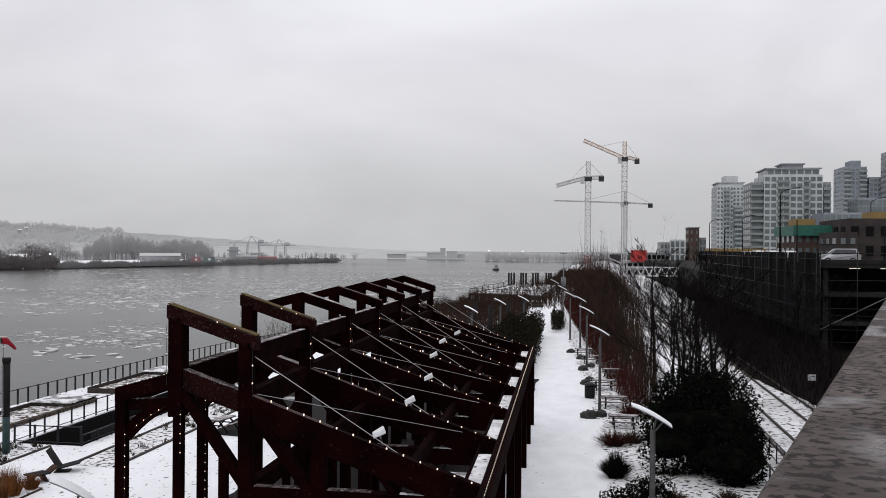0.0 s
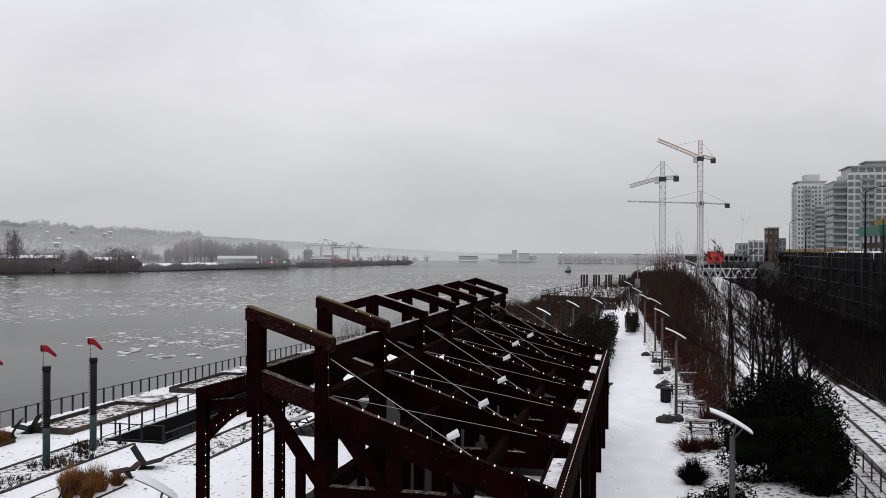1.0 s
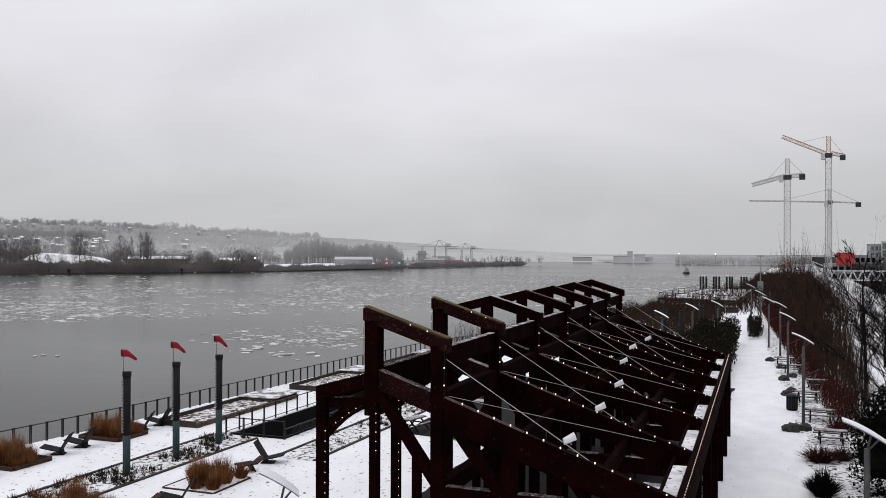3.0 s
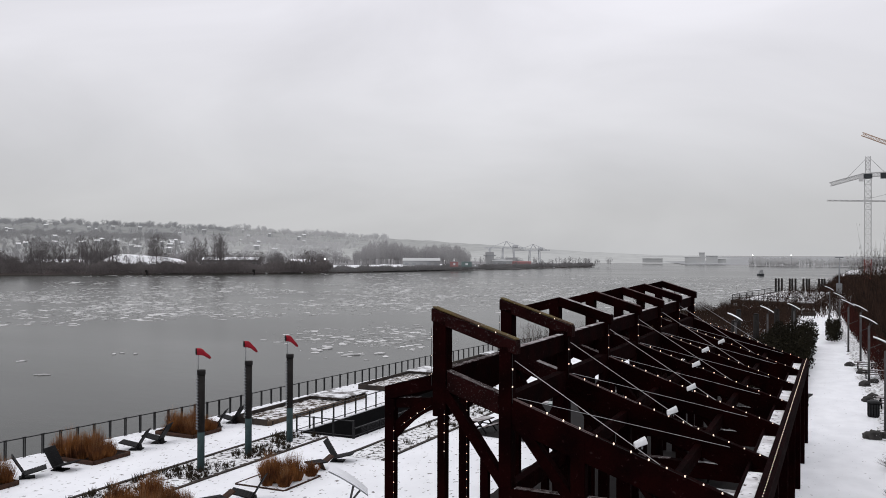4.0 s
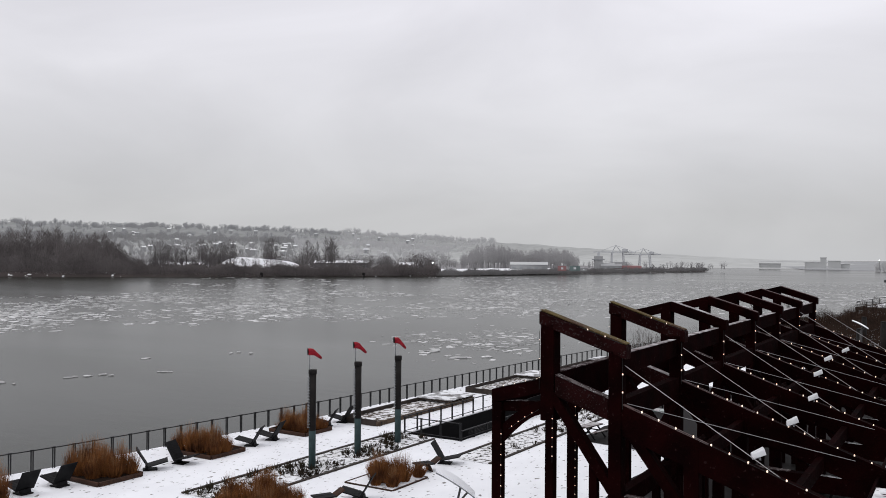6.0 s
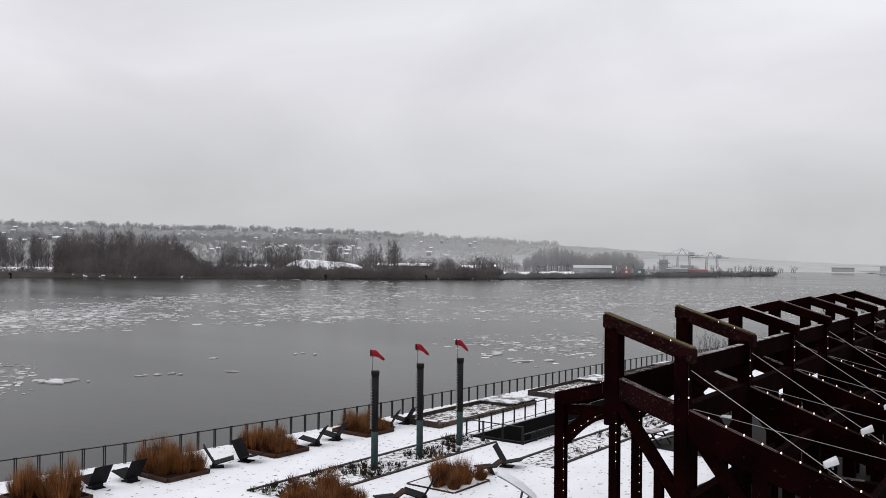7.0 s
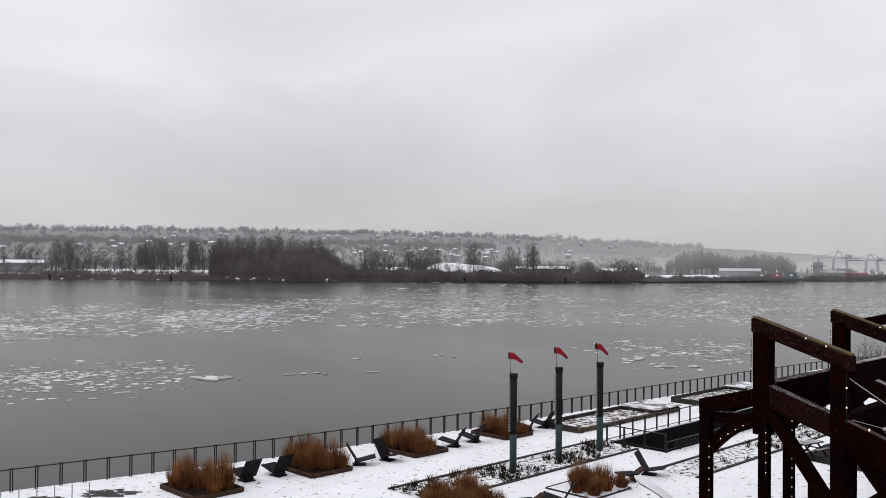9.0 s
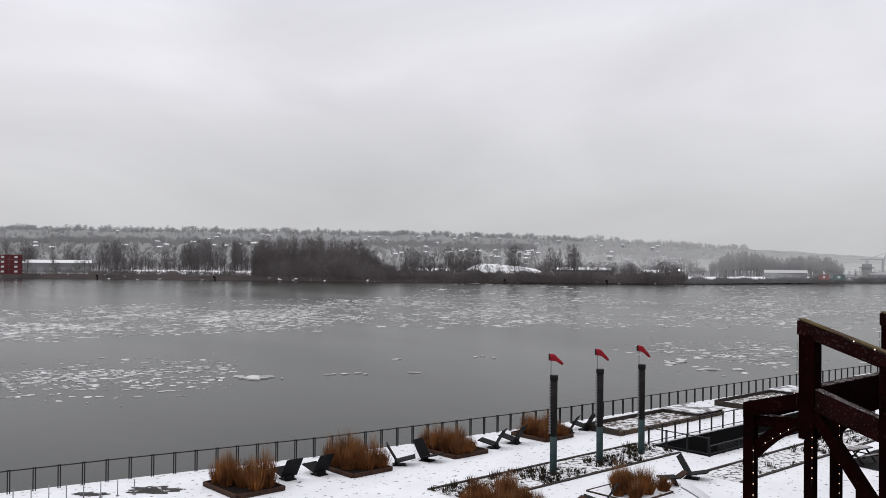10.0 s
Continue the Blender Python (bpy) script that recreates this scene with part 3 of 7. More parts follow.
# ---- overpass under the camera ----
def overpass():
    d = Vector((math.sin(radians(19.3)), math.cos(radians(19.3)), 0))
    r = Vector((d.y, -d.x, 0))
    origin = Vector((1.0, 2.99, 0)) - d * 2.8

    def slab(name, o0, o1, z0, z1, material, label, category, s0=-30, s1=60, soft=0.0):
        bm = bmesh.new()
        pts = []
        for z in (z0, z1):
            for s, o in ((s0, o0), (s0, o1), (s1, o1), (s1, o0)):
                p = origin + d * s + r * o
                pts.append((p.x, p.y, z))
        hexa(bm, [pts[i] for i in (0, 1, 2, 3, 4, 5, 6, 7)])
        bmesh.ops.recalc_face_normals(bm, faces=bm.faces)
        if soft:
            rounded(bm, soft)
        return setting(name, bm, material, label, category)

    slab("parapet_cap", 0.0, 0.46, 10.97, 11.05, STONE, "wet speckled stone cap of an overpass parapet", "parapet", soft=0.015)
    slab("parapet_wall", 0.06, 0.40, 9.9, 10.965, CONCRETE, "concrete overpass parapet wall", "parapet")
    slab("overpass_deck", 0.0, 9.0, 9.2, 9.895, CONCRETE, "concrete overpass deck", "bridge")


overpass()

# ---- ice on the river ----
def ice():
    rng = random.Random(11)
    me_v, me_f = [], []

    def floe(x, y, r, flat):
        n = rng.choice((5, 6, 7))
        base = len(me_v)
        turn = rng.uniform(0, 6.28)
        st = rng.uniform(0.3, 1.0)
        ca, sa = math.cos(turn), math.sin(turn)
        top = []
        for k in range(n):
            a = 2 * math.pi * k / n + rng.uniform(-0.3, 0.3)
            q = r * rng.uniform(0.65, 1.15)
            u, w = q * math.cos(a), q * st * math.sin(a)
            top.append((x + u * ca - w * sa, y + u * sa + w * ca))
        me_v.extend((px, py, WATER_Z + flat) for px, py in top)
        me_v.extend((px, py, WATER_Z - 0.02) for px, py in top)
        me_f.append(tuple(range(base, base + n)))
        for k in range(n):
            me_f.append((base + k, base + n + k, base + n + (k + 1) % n, base + (k + 1) % n))

    def polar(az, d):
        a = radians(az)
        return -math.sin(a) * d, math.cos(a) * d

    # the broad belt, the loose raft nearer by, the scattered floes, the far sheen
    for _ in range(52000):
        az = rng.uniform(-2, 86)
        k = (72 - az) / 42
        near, far = 182 + 40 * k, 300 + 165 * max(-0.1, k)
        d = near + (far - near) * rng.betavariate(1.7, 2.0) - 8 + 16 * noise.noise((az * 0.3, 3, 0))
        x, y = polar(az, d)
        u, w = x * 0.74 - y * 0.67, x * 0.67 + y * 0.74
        if noise.noise((u * 0.012, w * 0.03, 1.0)) + 0.6 * noise.noise((u * 0.05, w * 0.11, 4.0)) < rng.uniform(-0.42, 0.30):
            continue
        floe(x, y, 0.18 + 1.30 * rng.random() ** 3.6, rng.uniform(0.02, 0.05))
    for _ in range(3400):
        az = rng.uniform(61.2, 84)
        x, y = polar(az, rng.gauss(121, 8) + (72 - az) * 0.3)
        if rng.random() > (az - 60.2) / 4 or noise.noise((x * 0.09, y * 0.09, 6.0)) < rng.uniform(-0.55, 0.25):
            continue
        floe(x, y, 0.07 + 0.75 * rng.random() ** 3.0, rng.uniform(0.02, 0.05))
    for _ in range(1000):
        az = rng.gauss(29.9, 2.4)
        x, y = polar(az, rng.gauss(160, 14))
        if noise.noise((x * 0.08, y * 0.08, 9.0)) < rng.uniform(-0.5, 0.35):
            continue
        floe(x, y, 0.14 + 0.95 * rng.random() ** 2.6, rng.uniform(0.02, 0.05))
    for az, d, r in ((59.9, 115.7, 2.3), (60.7, 117, 1.2), (59.0, 116.4, 0.8), (62.0, 116, 0.9), (58.3, 115, 0.5), (55.2, 119, 0.8), (54.4, 119, 0.9), (53.6, 119.5, 0.8), (53.0, 119, 0.5), (50.2, 120.5, 0.7), (49.6, 120.5, 0.7), (51, 137, 0.8), (45.6, 141, 0.9), (44.6, 140, 0.6), (32.9, 142, 1.4), (33.6, 139, 1.2), (31.2, 133, 1.5), (29.4, 134, 1.1)):
        x, y = polar(az, d)
        for _ in range(4 if r > 1 else 2):
            floe(x + rng.gauss(0, r * 0.4), y + rng.gauss(0, r * 0.4), r * rng.uniform(0.5, 1.0), 0.03 + 0.02 * r + rng.uniform(0.0, 0.09))
    for _ in range(3600):
        az = rng.uniform(-4, 50)
        x, y = polar(az, rng.uniform(330, 640))
        if noise.noise((x * 0.012, y * 0.012, 2.0)) < 0.02:
            continue
        floe(x, y, 0.5 + 2.0 * rng.random() ** 3, rng.uniform(0.03, 0.08))
    me = bpy.data.meshes.new("ice_floes")
    me.from_pydata(me_v, [], me_f)
    me.materials.append(ICE)
    tagged(new("ice_floes", me), "broken white ice floes drifting on grey water", "ice", kind="stuff")


ice()


# ---- the timber pavilion ----
PAV_AT, PAV_TURN, BAY, BAYS = (0.0, 23.66), 1.116, 5.69, 7
EAVE_U, EAVE_Z = -2.49, 5.02


def in_pavilion(u, v, z):
    """World place of a point u across, v along and z above the pavilion's first frame."""
    a = radians(PAV_TURN)
    return (PAV_AT[0] + u * math.cos(a) - v * math.sin(a), PAV_AT[1] + u * math.sin(a) + v * math.cos(a), z)


def bent(bm, pts, w, h):
    """One bar bent along pts, in a plane that stands upright."""
    pts = [Vector(p) for p in pts]
    rings = []
    for i, p in enumerate(pts):
        d = (pts[min(i + 1, len(pts) - 1)] - pts[max(i - 1, 0)]).normalized()
        s = d.cross(Vector((0, 0, 1)))
        s = s.normalized() if s.length > 1e-3 else Vector((0, 1, 0))
        if rings and s.dot(side) < 0:
            s = -s
        side = s
        u = s.cross(d).normalized()
        rings.append([bm.verts.new(p + s * a * w / 2 + u * b * h / 2) for a, b in ((-1, -1), (1, -1), (1, 1), (-1, 1))])
    for r0, r1 in zip(rings, rings[1:]):
        for k in range(4):
            bm.faces.new((r0[k], r0[(k + 1) % 4], r1[(k + 1) % 4], r1[k]))
    bm.faces.new(rings[0][::-1])
    bm.faces.new(rings[-1])
    bmesh.ops.recalc_face_normals(bm, faces=bm.faces)


def rafter_top(u):
    return 7.26 + (EAVE_Z + 0.02 - 7.26) * (u + 8.65) / (EAVE_U + 8.65)


def pavilion():
    pav = thing("timber_pavilion", (*PAV_AT, 0), "oxblood open-framed timber pavilion on a snowy wharf", "pavilion", turn=PAV_TURN)
    for i in range(BAYS):
        y = i * BAY
        gable = i >= 2
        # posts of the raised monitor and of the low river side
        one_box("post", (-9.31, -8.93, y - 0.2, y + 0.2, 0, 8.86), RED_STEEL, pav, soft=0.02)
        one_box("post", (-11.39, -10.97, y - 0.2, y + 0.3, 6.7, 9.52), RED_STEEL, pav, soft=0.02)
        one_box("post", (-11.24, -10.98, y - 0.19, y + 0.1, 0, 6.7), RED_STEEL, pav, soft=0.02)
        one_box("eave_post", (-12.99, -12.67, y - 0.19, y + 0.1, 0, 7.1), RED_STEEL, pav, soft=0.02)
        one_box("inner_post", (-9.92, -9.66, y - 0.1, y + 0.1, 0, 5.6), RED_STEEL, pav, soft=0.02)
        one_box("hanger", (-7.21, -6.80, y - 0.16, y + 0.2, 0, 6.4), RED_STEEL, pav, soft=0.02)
        # monitor frame: upper beam and sill beam
        if gable:
            one_vbeam("upper_beam", (-10.98, y + 0.02, 9.50), (-8.80, y + 0.02, 8.83), 0.44, 0.38, RED_STEEL, pav, soft=0.02)
            one_vbeam("upper_beam", (-11.0, y + 0.022, 9.50), (-12.55, y + 0.022, 9.10), 0.42, 0.38, RED_STEEL, pav, soft=0.02)
            one_vbeam("cap", (-10.98, y + 0.02, 9.712), (-8.84, y + 0.02, 9.054), 0.30, 0.02, SNOW_CAP if i == 2 else mat_cap, pav, "thin frost on the beam")
        else:
            one_vbeam("upper_beam", (-11.44, y + 0.02, 9.69), (-8.80, y + 0.02, 8.82), 0.44, 0.38, RED_FROST, pav, "frost-speckled beam", soft=0.02)
            one_vbeam("cap", (-11.43, y + 0.04, 9.912), (-8.83, y + 0.04, 9.055), 0.34, 0.03, MOSS, pav, "mossy yellow-green cap board")
        one_vbeam("sill_beam", (-10.95, y + 0.01, 7.74), (-9.32, y + 0.01, 7.19), 0.36, 0.58, RED_FROST if i < 2 else RED_STEEL, pav, soft=0.02)
        one_vbeam("sill_cap", (-10.95, y + 0.01, 8.055), (-9.32, y + 0.01, 7.505), 0.30, 0.02, SNOW_CAP if i == 1 else FROST_RED, pav, "thin frost on the beam")
        # low roof on the river side
        one_vbeam("river_rafter", (-13.02, y + 0.02, 7.25), (-11.38, y + 0.02, 7.71), 0.34, 0.44, RED_STEEL, pav, soft=0.02)
        one_vbeam("tie_beam", (-12.68, y + 0.06, 6.98), (-11.24, y + 0.06, 7.08), 0.26, 0.30, RED_STEEL, pav, soft=0.02)
        one_vbeam("tie_cap", (-12.6, y + 0.06, 7.15), (-11.9, y + 0.06, 7.19), 0.2, 0.02, FROST_RED, pav, "thin frost on the beam")
        bm = bmesh.new()
        bent(bm, [(-12.78 + 1.45 * s, y - 0.02, 6.05 + 1.05 * s + 0.16 * math.sin(math.pi * s)) for s in (0, 0.2, 0.4, 0.6, 0.8, 1.0)], 0.2, 0.36)
        part("curved_brace", bm, RED_STEEL, pav)
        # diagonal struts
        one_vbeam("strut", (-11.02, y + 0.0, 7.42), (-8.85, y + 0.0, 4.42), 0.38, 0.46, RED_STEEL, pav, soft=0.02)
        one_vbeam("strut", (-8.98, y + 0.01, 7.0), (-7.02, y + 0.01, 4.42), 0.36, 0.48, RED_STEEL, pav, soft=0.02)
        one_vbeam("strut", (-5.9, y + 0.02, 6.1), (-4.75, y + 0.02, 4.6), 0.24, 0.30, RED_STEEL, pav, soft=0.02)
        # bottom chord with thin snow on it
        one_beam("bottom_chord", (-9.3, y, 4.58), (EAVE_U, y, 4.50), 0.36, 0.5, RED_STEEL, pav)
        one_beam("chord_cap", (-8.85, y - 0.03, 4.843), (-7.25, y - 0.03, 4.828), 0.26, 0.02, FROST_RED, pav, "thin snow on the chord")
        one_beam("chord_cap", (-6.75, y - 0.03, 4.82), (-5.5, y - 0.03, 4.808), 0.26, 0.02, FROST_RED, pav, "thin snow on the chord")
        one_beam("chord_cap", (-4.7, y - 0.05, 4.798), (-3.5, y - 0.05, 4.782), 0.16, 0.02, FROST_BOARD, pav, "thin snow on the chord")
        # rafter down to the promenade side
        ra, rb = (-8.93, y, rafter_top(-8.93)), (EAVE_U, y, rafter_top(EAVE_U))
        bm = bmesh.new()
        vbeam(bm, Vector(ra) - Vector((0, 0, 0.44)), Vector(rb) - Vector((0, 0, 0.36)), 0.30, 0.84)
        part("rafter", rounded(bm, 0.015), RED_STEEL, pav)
        bm = bmesh.new()
        vbeam(bm, Vector(ra) + Vector((0, 0, 0.0)), Vector(rb) + Vector((0, 0, 0.0)), 0.20, 0.018)
        part("rafter_cap", bm, mat_cap, pav, "dull frosted cap strip")
        one_box("promenade_post", (EAVE_U - 0.02, EAVE_U + 0.30, y - 0.16, y + 0.16, 0, EAVE_Z - 0.3), RED_STEEL, pav, soft=0.02)
        # stay cables
        one_tube("stay_cable", [(-8.9, y, 8.45), (-4.7, y, rafter_top(-4.7))], 0.012, CABLE, pav, n=5)
        if i < BAYS - 1:
            y2 = y + BAY
            one_tube("stay_cable", [(-8.9, y + 0.2, 7.36), (-3.6, y2 - 0.4, 5.42)], 0.010, CABLE, pav, n=5)
            # long beams between the frames
            one_beam("ridge_beam", (-9.18, y + 0.2, 8.44), (-9.18, y2 - 0.2, 8.44), 0.24, 0.56, RED_STEEL, pav)
            one_beam("ridge_frost", (-9.18, y + 0.6, 8.73), (-9.18, y2 - 0.22, 8.73), 0.2, 0.02, SNOW_CAP, pav, "thin frost on the beam")
            one_beam("river_beam", (-11.18, y + 0.3, 7.58), (-11.18, y2 - 0.2, 7.58), 0.34, 0.96, RED_STEEL, pav)
            one_beam("river_frost", (-11.16, y + 0.4, 8.07), (-11.16, y2 - 0.22, 8.07), 0.22, 0.02, FROST_RED, pav, "thin frost on the beam")
            one_beam("river_purlin", (-12.83, y + 0.1, 7.16), (-12.83, y2 - 0.2, 7.16), 0.26, 0.4, RED_STEEL, pav)
            one_beam("sill_purlin", (-9.12, y + 0.2, 7.14), (-9.12, y2 - 0.2, 7.14), 0.3, 0.66, RED_STEEL, pav)
            one_beam("floor_beam", (-9.12, y + 0.2, 4.6), (-9.12, y2 - 0.2, 4.6), 0.3, 0.5, RED_STEEL, pav)
            one_beam("cross_brace", (-9.16, y + 0.2, 6.85), (-9.16, y2 - 0.2, 4.8), 0.16, 0.34, RED_STEEL, pav)
            one_beam("cross_brace", (-8.98, y + 2.4, 5.75), (-8.98, y2 - 0.2, 6.85), 0.12, 0.24, RED_STEEL, pav)
            for u in (-7.0, -4.6):
                one_beam("purlin", (u, y + 0.15, rafter_top(u) - 0.62), (u, y2 - 0.15, rafter_top(u) - 0.62), 0.2, 0.42, RED_STEEL, pav)
            one_beam("knee_brace", (-7.6, y + 0.5, 6.0), (-7.0, y2 - 0.2, 4.6), 0.2, 0.26, RED_STEEL, pav)
            # snow-laden gutter board inside the promenade beam
            one_box("gutter_board", (EAVE_U - 0.46, EAVE_U - 0.03, y + 0.32, y2 - 1.5, EAVE_Z - 0.14, EAVE_Z - 0.04), GUTTER_SNOW, pav, "gutter board laden with snow", soft=0.02)
            one_beam("gutter_lip", (EAVE_U - 0.52, y + 0.16, EAVE_Z - 0.2), (EAVE_U - 0.52, y2 - 0.16, EAVE_Z - 0.2), 0.08, 0.34, RED_STEEL, pav)
            one_box("low_ledge", (EAVE_U - 1.5, EAVE_U - 0.6, y + 2.6, y + 4.2, 4.3, 4.36), FROST_BOARD, pav, "ledge board under thin snow")
    # the long beam along the promenade
    for i in range(-1, BAYS - 1):
        one_beam("promenade_beam", (EAVE_U + 0.16, i * BAY, EAVE_Z - 0.22), (EAVE_U + 0.16, (i + 1) * BAY, EAVE_Z - 0.22), 0.34, 0.56, RED_STEEL, pav)
    return pav


mat_cap = mat("dull_cap_strip", (0.085, 0.05, 0.047), (0.04, 0.02, 0.02), rough=0.6, scale=3.0, fine=0.3)
FROST_RED = mat("frost_flecks_on_oxblood", (0.12, 0.10, 0.10), (0.018, 0.007, 0.007), rough=0.9, scale=3.5, bump=0.4, fine=0.2, edge=(0.4, 0.55), third=(0.34, 0.33, 0.33), third_scale=14.0, third_at=0.60)
pavilion()


bm = bmesh.new()
bmesh.ops.create_icosphere(bm, subdivisions=1, radius=0.03)
bulb_mesh = bpy.data.meshes.new("bulb")
bm.to_mesh(bulb_mesh)
bm.free()
bulb_mesh.materials.append(BULB)


def bulb_string(points, step, label, size=0.021, lift=0.05):
    """A lit cable: a thin wire with small bulbs."""
    th = thing("string_light", points[0], label, "string light", group="string lights on the pavilion")
    o = Vector(points[0])
    one_tube("wire", [Vector(p) - o + Vector((0, 0, lift)) for p in points], 0.008, WIRE, th, n=4)
    total = 0.0
    nxt = step * 0.5
    for a, b in zip(points, points[1:]):
        a, b = Vector(a), Vector(b)
        ln = (b - a).length
        while nxt < total + ln:
            p = a.lerp(b, (nxt - total) / ln) - o + Vector((0, 0, lift + 0.02))
            ob = new("bulb", bulb_mesh)
            ob.parent = th
            ob.location = p
            ob.scale = (size / 0.03, size / 0.03, size / 0.02)
            nxt += step
        total += ln


for i in range(BAYS):
    y = i * BAY
    bulb_string([in_pavilion(u, y - 0.12, rafter_top(u) + 0.01) for u in (-8.6, -5.5, EAVE_U - 0.1)], 0.50, "lit string of warm bulbs along a rafter", size=0.026, lift=0.03)
    bulb_string([in_pavilion(-8.90, y - 0.17, 8.95), in_pavilion(-8.90, y - 0.17, 7.25)], 0.50, "lit string of warm bulbs on a post", lift=0.0, size=0.022)
for i in range(2):
    y = i * BAY
    bulb_string([in_pavilion(-11.42, y - 0.21, 9.3), in_pavilion(-11.42, y - 0.21, 7.6)], 0.55, "lit string of warm bulbs on a post", lift=0.0, size=0.011)
    bulb_string([in_pavilion(-11.0, y - 0.21, 6.9), in_pavilion(-11.0, y - 0.21, 5.5)], 0.27, "lit string of warm bulbs on a post", lift=0.0, size=0.015)
    bulb_string([in_pavilion(-12.66, y - 0.21, 6.3), in_pavilion(-12.66, y - 0.21, 0.5)], 0.31, "lit string of warm bulbs on a post", lift=0.0, size=0.015)
    bulb_string([in_pavilion(-12.45, y - 0.15, 6.32), in_pavilion(-11.9, y - 0.15, 6.72), in_pavilion(-11.45, y - 0.15, 7.0)], 0.27, "lit string of warm bulbs on a brace", lift=0.0, size=0.014)
    bulb_string([in_pavilion(-10.2, y - 0.18, 9.42), in_pavilion(-8.9, y - 0.18, 9.0)], 0.55, "lit string of warm bulbs on a beam", lift=0.06, size=0.018)
    bulb_string([in_pavilion(-12.8, y - 0.16, 7.5), in_pavilion(-11.5, y - 0.16, 7.85)], 0.38, "lit string of warm bulbs on a beam", lift=0.03, size=0.012)
bulb_string([in_pavilion(EAVE_U + 0.2, -5.0, EAVE_Z + 0.06), in_pavilion(EAVE_U + 0.2, BAY * 6, EAVE_Z + 0.06)], 0.32, "lit string of warm bulbs along the promenade beam", lift=0.03, size=0.014)


def floodlight(x, y, z, turn, tilt):
    f = thing("floodlight", (x, y, z), "white boxy floodlight on a pavilion rafter", "light", group="floodlights on the rafters", turn=turn)
    bm = bmesh.new()
    hexa(bm, [tuple(Matrix.Rotation(radians(tilt), 3, "Y") @ Vector(p)) for p in ((-0.30, -0.24, 0.06), (0.26, -0.26, 0.03), (0.26, 0.26, 0.03), (-0.30, 0.24, 0.06), (-0.26, -0.18, 0.22), (0.26, -0.22, 0.24), (0.26, 0.22, 0.24), (-0.26, 0.18, 0.22))])
    part("housing", rounded(bm, 0.02), WHITE_BOX, f)
    f.scale = (0.66, 0.66, 0.82)
    one_box("bracket", (-0.03, 0.03, -0.2, 0.2, -0.06, 0.08), GALV, f)


for x, y, z, tn in ((-5.36, 23.9, 6.27, 20), (-5.50, 29.1, 6.28, 15), (-5.72, 34.0, 6.36, 12), (-6.4, 39.2, 6.6, 10), (-6.8, 44.3, 6.7, 14), (-6.7, 49, 6.68, 8)):
    floodlight(x, y, z, tn, -22)


# ---- the wharf park ----
def railing(name, pts, post_step, height, label, post_w=0.09, mid=False):
    """A steel guard rail along pts, with flat posts and a top rail."""
    r = thing(name, (pts[0][0], pts[0][1], 0), label, "railing")
    o = Vector((pts[0][0], pts[0][1], 0))
    pb = bmesh.new()
    for sy in (-1, 1):
        box(pb, -0.03, 0.03, sy * post_w * 0.34 - post_w * 0.16, sy * post_w * 0.34 + post_w * 0.16, 0, height - 0.026)
    box(pb, -0.045, 0.045, -post_w / 2 - 0.01, post_w / 2 + 0.01, height + 0.026, height + 0.05)
    first = part("post", pb, RAIL, r)
    nxt, total, count = 0.0, 0.0, 0
    for a, b in zip(pts, pts[1:]):
        a, b = Vector((*a, 0)) - o, Vector((*b, 0)) - o
        ln = (b - a).length
        turn = math.degrees(math.atan2(-(b - a).x, (b - a).y))
        one_beam("top_rail", a + Vector((0, 0, height)), b + Vector((0, 0, height)), 0.08, 0.05, RAIL, r)
        if mid:
            one_beam("low_rail", a + Vector((0, 0, 0.16)), b + Vector((0, 0, 0.16)), 0.04, 0.04, RAIL, r)
        while nxt <= total + ln:
            p = a.lerp(b, (nxt - total) / ln)
            ob = first if count == 0 else new("post", first.data)
            ob.parent = r
            ob.matrix_basis = pose(p.x, p.y, 0, 0, 0, turn)
            count += 1
            nxt += post_step
        total += ln
    return r


edge_rows = [(edge_x(y) + 0.18, y) for y in (-6, 6, 18, 29, 40, 48.5, 62, 79, 93, 104)]
railing("river_railing", edge_rows, 1.13, 1.1, "dark grey steel railing along the river edge", post_w=0.155)
a, b, c, d = PIT
railing("pit_railing", [(b, c - 0.05), (a - 0.05, c - 0.05), (a - 0.05, d), (b, d)], 1.45, 1.08, "dark steel railing round a sunken opening", mid=True, post_w=0.12)
railing("pit_railing", [(b + 0.05, c), (b + 0.05, d)], 1.6, 0.62, "low dark steel railing round a sunken opening", mid=True)
for y in (47.5, 51.5, 55.5, 59.5, 63.5):
    bm = bmesh.new()
    for k in range(6):
        box(bm, b + 0.0, b + 0.03, y, y + 3.4, 0.08 + 0.085 * k, 0.12 + 0.085 * k)
    tagged(part("louvre_screen", bm, BLACK), "black slatted screen beside a sunken opening", "screen", group="louvre screens")
# the opening's shade is put into a black floor and lining
bm = bmesh.new()
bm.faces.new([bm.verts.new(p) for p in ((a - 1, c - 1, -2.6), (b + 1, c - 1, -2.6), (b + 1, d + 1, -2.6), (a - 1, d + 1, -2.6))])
setting("pit_floor", bm, BLACK, "black floor added to darken the sunken opening", "floor")
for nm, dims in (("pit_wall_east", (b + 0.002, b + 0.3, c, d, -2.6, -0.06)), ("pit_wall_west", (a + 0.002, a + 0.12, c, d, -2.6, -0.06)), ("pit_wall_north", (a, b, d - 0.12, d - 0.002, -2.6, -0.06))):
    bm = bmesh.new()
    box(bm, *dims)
    setting(nm, bm, BLACK, "black lining added to darken the sunken opening", "wall")


